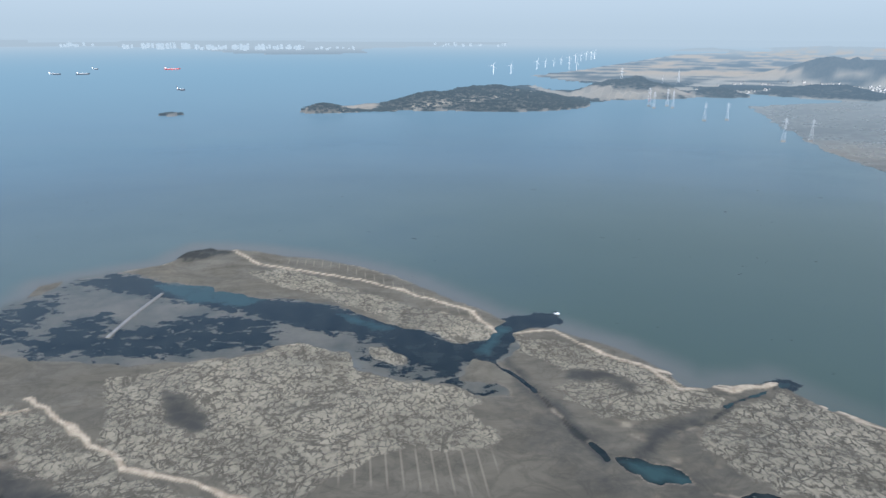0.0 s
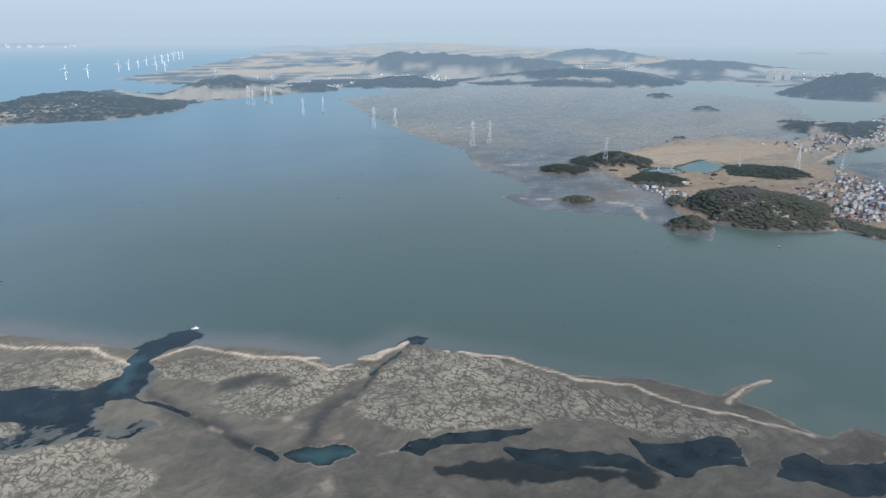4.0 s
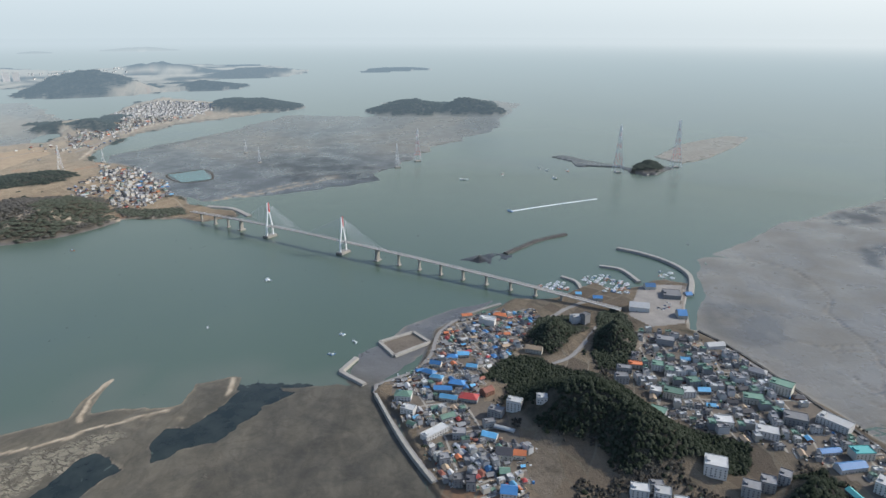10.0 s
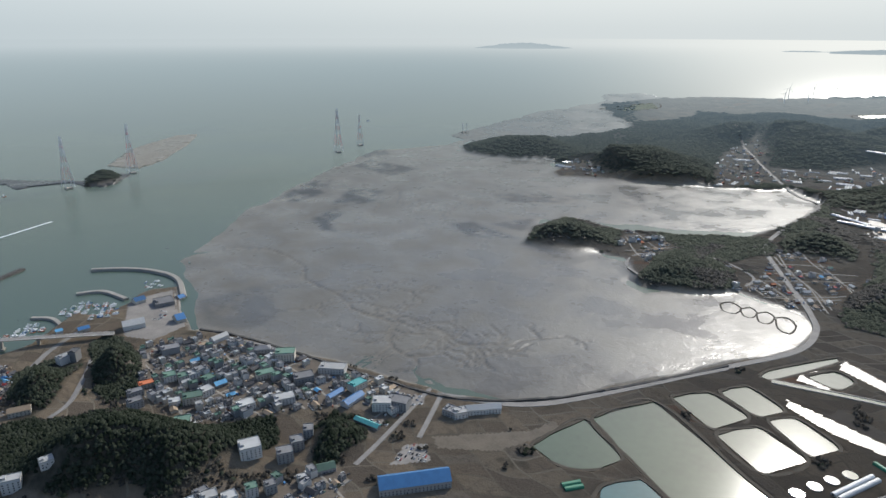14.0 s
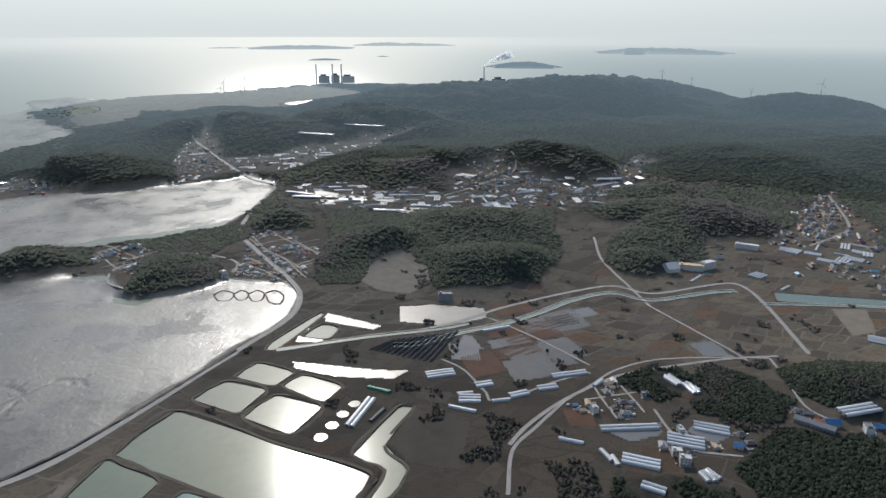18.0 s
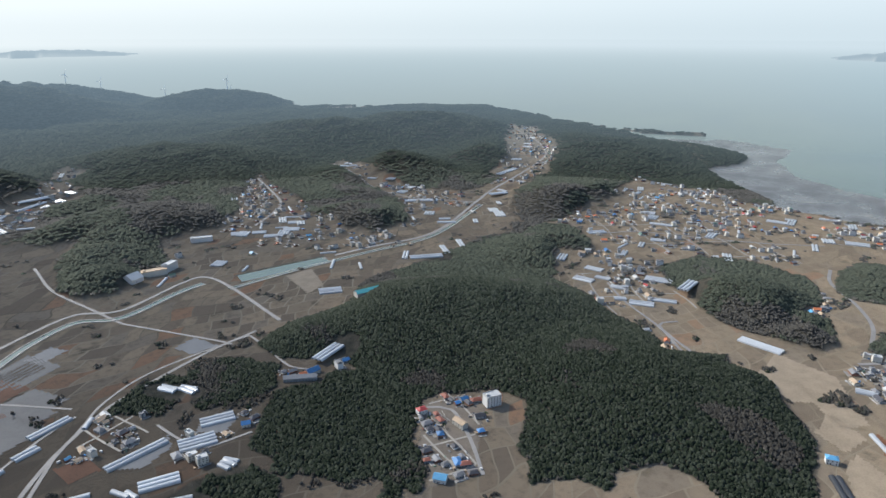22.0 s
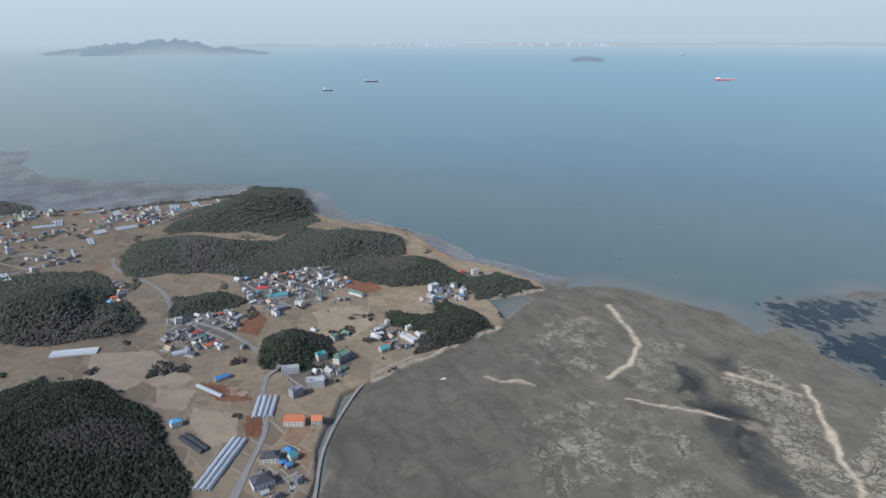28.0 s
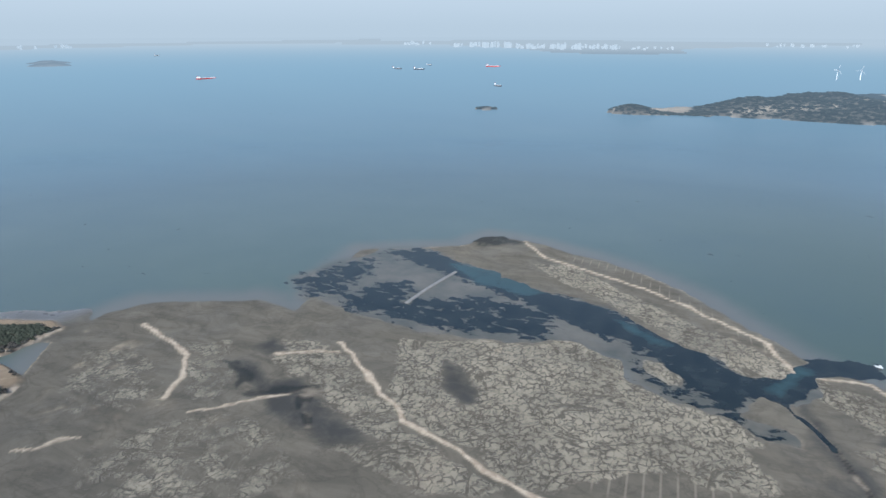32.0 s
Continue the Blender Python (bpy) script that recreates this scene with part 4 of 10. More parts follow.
BUILDINGS_B = [(924, -70, 923, -88, 12, 5, 'brightblue', 'gable'), (899, -24, 893, -41, 12, 5, 'blue', 'gable'), (876, -11, 864, -28, 12, 5, 'blue', 'hip'), (822,
    -28, 819, -54, 12, 5, 'blue', 'gable'), (837, -50, 830, -72, 14, 6, 'blue', 'hip'), (801, -35, 793, -59, 11, 5, 'brightblue', 'gable'), (886, -80,
    882, -96, 11, 5, 'brightblue', 'gable'), (858, -23, 851, -41, 11, 5, 'brightblue', 'hip'), (803, 28, 799, 5, 16, 8, 'green', 'hip'), (772, 19, 764, 2,
    13, 8, 'white', 'flat'), (741, 11, 734, 2, 8, 4, 'green', 'gable'), (708, -48, 707, -65, 14, 9, 'grey', 'flat'), (654, -30, 656, -42, 12, 11, 'grey',
    'flat'), (616, -43, 616, -54, 12, 11, 'grey', 'flat'), (610, -57, 609, -68, 14, 12, 'dark', 'flat'), (734, -159, 732, -173, 12, 8, 'white', 'flat')]
BUILDINGS_C = [(939, -180, 929, -205, 14, 7, 'tan', 'gable'), (1041, -282, 1046, -314, 14, 12, 'white', 'flat'), (1036, -303, 1046, -315, 12, 17, 'grey', 'flat'),
    (617, -333, 607, -356, 22, 15, 'white', 'flat'), (586, -363, 577, -380, 16, 14, 'grey', 'flat'), (592, -388, 585, -402, 16, 14, 'grey', 'flat'), (598,
    -410, 590, -420, 15, 13, 'grey', 'flat'), (803, -510, 783, -532, 20, 15, 'green', 'flat'), (725, -533, 692, -556, 20, 10, 'white', 'flat'), (720,
    -486, 707, -512, 20, 12, 'grey', 'flat'), (695, -435, 683, -460, 18, 10, 'white', 'flat'), (719, -394, 713, -416, 17, 9, 'white', 'flat'), (774, -459,
    765, -484, 16, 9, 'green', 'flat'), (733, -309, 722, -326, 16, 9, 'green', 'flat'), (586, -516, 567, -533, 20, 14, 'white', 'flat'), (579, -534, 551,
    -546, 20, 13, 'grey', 'flat')]
BUILDINGS_D = [(652, -497, 654, -524, 10, 4, 'blue', 'gable'), (617, -499, 621, -534, 14, 6, 'blue', 'gable'), (640, -531, 640, -556, 16, 11, 'teal', 'flat'), (588,
    -484, 549, -490, 9, 4, 'teal', 'gable'), (792, -351, 780, -375, 18, 11, 'green', 'flat'), (789, -380, 789, -398, 16, 10, 'white', 'flat'), (799, -406,
    797, -423, 12, 5, 'brightblue', 'gable'), (870, -363, 864, -379, 16, 10, 'green', 'flat'), (854, -377, 849, -390, 14, 10, 'green', 'flat'), (848,
    -391, 846, -406, 14, 10, 'white', 'flat'), (849, -404, 850, -420, 14, 11, 'grey', 'flat'), (816, -400, 817, -417, 16, 10, 'green', 'flat'), (799,
    -335, 793, -349, 14, 9, 'white', 'flat'), (833, -296, 831, -315, 14, 12, 'grey', 'flat'), (864, -308, 860, -329, 12, 9, 'grey', 'flat'), (878, -330,
    873, -350, 12, 7, 'orange', 'flat')]
BUILDINGS_E = [(954, -401, 944, -427, 18, 10, 'grey', 'flat'), (850, -503, 835, -523, 14, 8, 'grey', 'hip'), (931, -479, 933, -508, 14, 6, 'white', 'gable'), (535,
    -383, 525, -402, 14, 5, 'green', 'gable'), (587, -238, 582, -257, 14, 13, 'white', 'flat'), (581, -262, 575, -279, 14, 13, 'white', 'flat'), (564,
    -279, 560, -294, 14, 12, 'white', 'flat'), (560, -304, 555, -316, 12, 13, 'green', 'flat'), (549, -322, 545, -334, 12, 12, 'grey', 'flat'), (571,
    -259, 568, -271, 10, 6, 'white', 'gable'), (1090, -400, 1080, -434, 22, 8, 'white', 'gable'), (1145, -484, 1136, -516, 34, 7, 'grey', 'flat'), (1190,
    -466, 1189, -486, 18, 6, 'blue', 'gable'), (1051, -477, 1049, -493, 24, 6, 'blue', 'gable'), (1141, -346, 1139, -364, 12, 5, 'blue', 'gable'), (1164,
    -318, 1163, -329, 10, 5, 'brightblue', 'gable')]
BUILDINGS_F = [(1160, -537, 1161, -550, 14, 5, 'blue', 'gable'), (1049, -117, 1042, -143, 14, 11, 'white', 'flat'), (453, -405, 404, -471, 26, 9, 'blue', 'gable'),
    (511, -575, 489, -578, 16, 9, 'grey', 'flat'), (490, -577, 480, -593, 16, 9, 'white', 'flat'), (484, -595, 464, -618, 14, 8, 'white', 'gable'), (466,
    -619, 453, -631, 14, 8, 'white', 'gable'), (-565, -1257, -592, -1263, 30, 7, 'white', 'gable'), (-601, -1289, -650, -1274, 18, 12, 'tan', 'flat'),
    (-653, -1281, -686, -1295, 16, 16, 'white', 'flat'), (-795, -1425, -840, -1401, 14, 11, 'white', 'flat'), (-71, -1151, -97, -1150, 14, 14, 'grey',
    'flat'), (-775, -825, -821, -811, 16, 6, 'teal', 'gable'), (-650, -443, -670, -433, 14, 16, 'white', 'flat'), (-484, -403, -490, -389, 12, 5,
    'brightblue', 'gable'), (-591, -458, -587, -438, 10, 7, 'tan', 'gable')]
BUILDINGS_G = [(-577, -504, -589, -499, 10, 7, 'red', 'hip'), (-410, -667, -420, -661, 10, 4, 'blue', 'gable'), (-553, -701, -574, -699, 14, 5, 'blue', 'gable'),
    (-542, -709, -556, -702, 10, 4, 'orange', 'gable'), (-518, -718, -554, -685, 12, 5, 'grey', 'gable'), (-760, 80, -750, 105, 16, 8, 'orange', 'gable'),
    (-750, 114, -745, 127, 13, 7, 'orange', 'gable'), (-691, 41, -685, 63, 16, 8, 'dark', 'hip'), (-643, 29, -647, 53, 18, 8, 'dark', 'hip'), (-823, 103,
    -830, 119, 12, 12, 'grey', 'flat'), (-845, 126, -841, 151, 14, 10, 'white', 'flat'), (-897, 98, -894, 124, 13, 9, 'white', 'flat'), (-898, 187, -908,
    206, 14, 12, 'green', 'flat'), (-917, 158, -921, 173, 12, 10, 'teal', 'flat'), (-808, -56, -812, -43, 10, 7, 'brightblue', 'hip'), (-621, -25, -620,
    -15, 10, 6, 'blue', 'gable')]
BUILDINGS_H = [(-682, 77, -685, 86, 10, 6, 'teal', 'gable'), (-669, 70, -671, 77, 7, 5, 'blue', 'gable'), (-911, 5, -917, 25, 9, 4, 'blue', 'gable'), (-1171, 269,
    -1144, 288, 11, 5, 'green', 'gable'), (-1116, 423, -1122, 440, 12, 14, 'white', 'flat'), (-1133, 122, -1139, 143, 14, 6, 'grey', 'gable'), (-1247,
    104, -1247, 127, 12, 5, 'red', 'hip'), (-1195, 119, -1194, 155, 14, 6, 'teal', 'flat'), (-955, 303, -921, 316, 10, 6, 'white', 'flat'), (-910, 258,
    -913, 274, 12, 6, 'teal', 'gable'), (-896, 186, -918, 209, 12, 10, 'green', 'flat')]
BUILDINGS = BUILDINGS_A + BUILDINGS_B + BUILDINGS_C + BUILDINGS_D + BUILDINGS_E + BUILDINGS_F + BUILDINGS_G + BUILDINGS_H
# pylons of the power line: place and height
PYLONS_A = [(1728, 2375, 108), (1842, 2399, 99), (1614, 3107, 107), (1750, 3118, 99), (1518, 3847, 100), (1666, 3886, 95), (1556, 4633, 110), (1425, 4614, 121),
    (1423, 4498, 102), (1551, 4502, 105), (1486, 5625, 116), (1662, 5847, 96), (2067, 6347, 84), (2312, 6630, 119), (1877, 1719, 92), (1968, 1539, 45),
    (1999, 1502, 49), (2407, 1269, 96), (2597, 1202, 49), (2280, 1421, 52), (2783, 693, 50), (2560, 589, 60), (2448, 50, 86), (2570, -28, 124), (2320,
    -756, 168), (2407, -1006, 174), (2178, -1783, 180), (2243, -1964, 135), (2148, -2574, 50), (2139, -2593, 47)]
PYLONS = PYLONS_A
# hills and wooded knolls: centre, half width across, half width outward, height
HILLS_A = [(-753, 4225, 116, 93, 52), (342, 4789, 475, 380, 106), (-96, 4536, 241, 193, 78), (1527, 5440, 323, 259, 138), (2198, 5380, 182, 146, 57), (4351,
    7313, 664, 531, 169), (3156, 5477, 308, 246, 74), (4737, 6908, 723, 578, 170), (5244, 6186, 566, 453, 170), (4255, 7212, 443, 354, 148), (4904, 5003,
    747, 597, 113), (8795, 8525, 854, 683, 172), (7020, 5110, 606, 484, 104), (5510, 2602, 349, 279, 127), (8355, 3054, 432, 346, 93)]
HILLS_B = [(7978, 1743, 397, 317, 73), (6132, 1773, 255, 204, 36), (3142, 5462, 440, 352, 36), (1683, 1734, 77, 62, 26), (1938, 1721, 128, 102, 48), (1757, 1030,
    172, 138, 61), (1458, 1022, 46, 36, 32), (3514, 1746, 141, 113, 53), (4415, 1094, 280, 224, 66), (4810, 1650, 126, 101, 40), (2300, 1250, 129, 103,
    30), (1405, 1378, 54, 44, 18), (2657, 1909, 74, 59, 29), (2639, 1649, 57, 45, 21), (3754, 2630, 62, 50, 34)]
HILLS_C = [(4236, 3388, 74, 59, 36), (4200, -15, 205, 164, 75), (4114, -385, 148, 118, 100), (2375, -888, 69, 55, 35), (1387, -154, 30, 25, 21), (5585, 2577,
    352, 282, 141), (7654, 1801, 348, 279, 62), (5921, 1764, 220, 176, 64), (5467, 4684, 257, 205, 73), (8656, 130, 346, 277, 29), (7595, 5462, 807, 646,
    119), (8375, 3010, 470, 376, 75), (965, -332, 38, 30, 57), (978, -242, 47, 38, 49), (720, -219, 101, 81, 73)]
HILLS_D = [(643, -290, 61, 49, 59), (571, -437, 39, 31, 44), (784, -1342, 86, 69, 70), (501, -1321, 117, 94, 62), (1029, -2282, 241, 193, 120), (1641, -2364,
    179, 143, 66), (852, -3290, 268, 214, 136), (603, -3073, 312, 250, 134), (1748, -4614, 133, 106, 81), (177, -3425, 369, 295, 151), (314, -1697, 80,
    64, 66), (60, -1471, 128, 102, 85), (-205, -1310, 157, 126, 70), (-43, -2412, 330, 264, 110), (-479, -2288, 339, 271, 170)]
HILLS_E = [(-464, -4417, 733, 586, 130), (-1294, -4525, 596, 477, 159), (-561, -1440, 113, 91, 73), (-1692, -5059, 591, 473, 136), (-1041, -5241, 462, 370, 97),
    (-2582, -4063, 357, 286, 95), (-1276, -2354, 344, 275, 107), (-2047, -2427, 405, 324, 121), (-2571, -2174, 362, 290, 123), (-529, -1308, 79, 63, 67),
    (-771, -1632, 207, 166, 92), (-1177, -1274, 148, 119, 74), (-1722, -1630, 189, 151, 120), (-2178, -1468, 130, 104, 94), (-205, -1599, 180, 144, 90)]
HILLS_F = [(-254, -1289, 104, 83, 82), (-654, -803, 90, 72, 34), (-841, -688, 166, 133, 97), (-1301, -709, 116, 93, 65), (-1716, -888, 147, 118, 81), (-831,
    -279, 183, 146, 60), (-600, -580, 147, 118, 5), (-2412, -1140, 289, 231, 91), (-852, -468, 130, 104, 34), (-977, -604, 134, 107, 51), (-1843, 213,
    106, 84, 79), (-1826, 66, 124, 99, 41), (-1563, -28, 135, 108, 44), (-1266, -264, 103, 82, 79), (-1463, 359, 111, 89, 58)]
HILLS_G = [(-1257, 442, 105, 84, 36), (-1108, 576, 83, 66, 20), (-964, 406, 81, 65, 24), (-977, 125, 56, 45, 53), (-1238, 11, 62, 50, 31), (-1155, -149, 48, 38,
    57), (-2591, -1415, 319, 255, 76), (-2684, -1057, 288, 230, 56), (-1801, -914, 213, 171, 71), (-14770, -627, 1154, 900, 200), (-14068, 0, 743, 594,
    262), (-14018, 907, 682, 545, 133), (-18798, 2529, 1001, 801, 100), (-9028, 6034, 195, 156, 54), (11348, -16259, 962, 770, 145)]
HILLS_H = [(4793, -11443, 157, 125, 55), (4285, -17473, 483, 386, 63), (2466, -17820, 1026, 821, 81), (348, -20437, 727, 582, 115), (-620, -20771, 829, 663, 67),
    (1186, -11348, 256, 205, 38), (244, -12431, 168, 135, 35), (-1728, -9119, 371, 297, 69), (-4980, -14017, 529, 423, 98), (19354, -4896, 359, 287, 82),
    (16063, 6181, 612, 490, 55), (14742, 7849, 300, 240, 57), (-1646, 3997, 63, 50, 22), (6876, 17534, 752, 601, 98), (10991, 18631, 1618, 900, 116)]
HILLS_I = [(6859, 17716, 593, 474, 95), (10178, 17431, 1241, 900, 132), (16237, 6254, 619, 495, 68), (-9798, 6543, 238, 190, 59), (-5784, -14508, 1023, 818,
    109), (1642, 184, 3, 25, 5), (2290, -850, 50, 40, 49)]
# boats, ships, turbines, tanks and power stations: places, turn or height
TANKS = [(68, -798, 9), (82, -773, 9), (94, -748, 9), (106, -722, 9)]
MOOR_A = [(1231, -250), (1258, -314), (1208, -319), (1204, -266)]
MOOR_B = [(1272, -358), (1290, -415), (1261, -425), (1220, -389), (1240, -358)]
MOOR_C = [(1236, -398), (1269, -446), (1213, -443), (1171, -421), (1180, -363)]
MOOR_D = [(887, 31), (899, 9), (880, 3), (864, 25)]
MOOR_E = [(1303, -531), (1302, -560), (1256, -551), (1264, -520)]
AFLOAT = [(1290, 303, 167, 1.6), (2221, -185, 236, 1.5), (2313, -331, 117, 1.3), (2392, -486, 144, 1.2), (2235, -505, 278, 1.8), (2351, -579, 275, 1.2), (1027, 123, 293, 0.9), (999, 100, 54, 0.9), (1806, -283, 38, 2.2), (2227, -194, 51, 1.5), (1025, 124, 67, 0.9), (954, 134, 268, 1), (1346, -657, 343, 1.4), (1323, -583, 117, 1.3), (2223, -508, 266, 1.6), (2366, -504, 83, 1.4), (2287, -330, 324, 1.3), (1289, 300, 245, 1.8), (1023, 119, 151, 0.9), (993, 95, 346, 0.9), (953, 129, 316, 1.1), (1505, 801, 266, 1.1), (211, 1110, 169, 1.3), (-803, 322, 263, 1.0)]
AFLOAT += [(2229, -178, 254, 1.8), (2367, -581, 326, 1.4), (2244, -503, 343, 1.8), (2414, -486, 198, 1.2), (2834, -2548, 226, 2.5), (1064, 361, 198, 1.0)]
SHIPS = [(-5297, 5225, 70, 234, 1), (-6312, 1769, 70, 131, 0), (-5514, 1173, 70, 79, 0), (-3482, 8680, 26, 202, 1), (-4089, 7653, 26, 145, 0), (-10603, 9253, 72, 102, 0), (-4395, 7621, 3, 136, 0), (-4436, 8606, 4, 77, 0), (-2233, 5694, 2, 71, 0)]
TURBINES = [(583, 7928, 109), (800, 8045, 104), (1240, 9012, 101), (1394, 9292, 97), (1582, 9742, 86), (1772, 10235, 90), (1957, 10595, 102), (2127, 10980, 114), (2300, 11392, 109), (2477, 11835, 113), (2616, 12073, 125), (2730, 12318, 127), (1650, 8909, 93), (1700, 8663, 104), (1395, -5505, 79), (1286, -5762, 77), (1171, -5976, 75), (966, -6223, 77), (-2104, -5229, 82), (-2279, -5070, 63), (-2394, -4379, 60), (-2918, -4391, 66), (1330, -5160, 68), (1224, -5353, 67), (-2693, -4087, 76)]
STATIONS = [(597, -6317, [-148, 0, 82], [(-132, -27, 60, 71), (-16, 66, 60, 77), (77, 203, 60, 66)], 178),
            (-846, -6003, [-68], [(-126, -31, 60, 52), (0, 126, 60, 63)], 170)]
CITY = [(-29.5, -27.0, 21512, 16, 95), (-25.1, -24.5, 19325, 5, 130), (-23.8, -23.0, 19185, 8, 150), (-22.8, -20.4, 18507, 26, 140), (-20.0, -16.8, 17786, 26, 110), (-16.6, -14.6, 17171, 18, 140), (-14.6, -11.9, 17545, 22, 110), (-11.9, -6.8, 17460, 12, 60), (-1.2, 5.4, 21269, 16, 90), (-75.0, -66.6, 18591, 24, 90), (-62.8, -53.6, 19869, 14, 90)]
SLABS = [(6702, 3981, 81), (6757, 3917, 81), (6812, 3853, 81)]

# ---- materials ----
def node_material(name, rough=0.8, spec=0.3, metal=0.0):
    m = bpy.data.materials.new(name)
    m.use_nodes = True
    b = m.node_tree.nodes["Principled BSDF"]
    b.inputs["Roughness"].default_value, b.inputs["Metallic"].default_value = rough, metal
    b.inputs["Specular IOR Level"].default_value = spec
    return m, m.node_tree.nodes, m.node_tree.links, b


def mix(nodes, links, fac, a, b):
    n = nodes.new("ShaderNodeMix")
    n.data_type = "RGBA"
    for slot, v in ((0, fac), (6, a), (7, b)):
        if isinstance(v, (int, float)):
            n.inputs[slot].default_value = v
        elif isinstance(v, tuple):
            n.inputs[slot].default_value = (*v, 1)
        else:
            links.new(v, n.inputs[slot])
    return n.outputs[2]


def noise_at(nodes, links, size, detail=4, rough=0.55, stretch=(1, 1, 1), lo=0.35, hi=0.65, warp=0.0):
    """A soft 0 to 1 mask with features of that size in metres."""
    geo = nodes.new("ShaderNodeNewGeometry")
    mp = nodes.new("ShaderNodeMapping")
    mp.inputs["Scale"].default_value = [s / size for s in stretch]
    links.new(geo.outputs["Position"], mp.inputs["Vector"])
    n = nodes.new("ShaderNodeTexNoise")
    n.inputs["Scale"].default_value, n.inputs["Detail"].default_value, n.inputs["Roughness"].default_value = 1, detail, rough
    n.inputs["Distortion"].default_value = warp
    links.new(mp.outputs["Vector"], n.inputs["Vector"])
    r = nodes.new("ShaderNodeMapRange")
    r.inputs["From Min"].default_value, r.inputs["From Max"].default_value = lo, hi
    links.new(n.outputs["Fac"], r.inputs["Value"])
    return r.outputs["Result"]


def bump(nodes, links, b, value, strength, distance):
    n = nodes.new("ShaderNodeBump")
    n.inputs["Strength"].default_value, n.inputs["Distance"].default_value = strength, distance
    links.new(value, n.inputs["Height"])
    links.new(n.outputs["Normal"], b.inputs["Normal"])


def attribute(nodes, links, key):
    a = nodes.new("ShaderNodeAttribute")
    a.attribute_name = key
    s = nodes.new("ShaderNodeSeparateColor")
    links.new(a.outputs["Color"], s.inputs["Color"])
    return s.outputs


def broken(nodes, links, mask, size, much, lo, hi, stretch=(1, 1, 1)):
    """A soft mask with its edge broken up by noise of that size."""
    n = noise_at(nodes, links, size, 7, 0.65, stretch=stretch, lo=0.25, hi=0.75, warp=0.4)
    add = nodes.new("ShaderNodeMath")
    add.operation = "MULTIPLY_ADD"
    add.inputs[1].default_value = much
    links.new(n, add.inputs[0])
    links.new(mask, add.inputs[2])
    r = nodes.new("ShaderNodeMapRange")
    r.inputs["From Min"].default_value, r.inputs["From Max"].default_value = lo + much / 2, hi + much / 2
    links.new(add.outputs[0], r.inputs["Value"])
    return r.outputs["Result"]


def surface(name, colour, rough=0.8, spec=0.3, metal=0.0, vary=0.25, size=2.0, relief=0.0, per_object=0.0):
    """A plain material with blotches, grain and, if asked, a shade of its own for each object."""
    m, nodes, links, b = node_material(name, rough, spec, metal)
    dark = tuple(c * (1 - vary) for c in colour)
    light = tuple(min(1, c * (1 + vary)) for c in colour)
    big = noise_at(nodes, links, size * 4, 3)
    fine = noise_at(nodes, links, size * 0.5, 4, lo=0.2, hi=0.8)
    c = mix(nodes, links, big, dark, colour)
    half = nodes.new("ShaderNodeMath")
    half.operation = "MULTIPLY"
    half.inputs[1].default_value = 0.6
    links.new(fine, half.inputs[0])
    c = mix(nodes, links, half.outputs[0], c, light)
    if per_object:
        info = nodes.new("ShaderNodeObjectInfo")
        r = nodes.new("ShaderNodeMapRange")
        r.inputs["To Min"].default_value, r.inputs["To Max"].default_value = 1 - per_object, 1 + per_object
        links.new(info.outputs["Random"], r.inputs["Value"])
        hsv = nodes.new("ShaderNodeHueSaturation")
        links.new(r.outputs["Result"], hsv.inputs["Value"])
        links.new(c, hsv.inputs["Color"])
        c = hsv.outputs["Color"]
    links.new(c, b.inputs["Base Color"])
    if relief:
        bump(nodes, links, b, fine, 0.6, relief)
    return m


# Colours of the haze painted over the far sea.
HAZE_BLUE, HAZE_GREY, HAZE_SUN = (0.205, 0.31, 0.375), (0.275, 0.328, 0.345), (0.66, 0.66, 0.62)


def with_haze(m, nodes, links, b, colour):
    """Mixes the surface with haze painted as emission, as far as the layer "away" says."""
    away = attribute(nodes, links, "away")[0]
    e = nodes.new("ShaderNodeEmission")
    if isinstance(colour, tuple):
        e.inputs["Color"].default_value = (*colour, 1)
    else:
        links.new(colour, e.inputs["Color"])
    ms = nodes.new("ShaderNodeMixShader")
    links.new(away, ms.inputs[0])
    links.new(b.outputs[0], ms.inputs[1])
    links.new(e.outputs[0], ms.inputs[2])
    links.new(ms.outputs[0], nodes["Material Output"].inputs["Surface"])


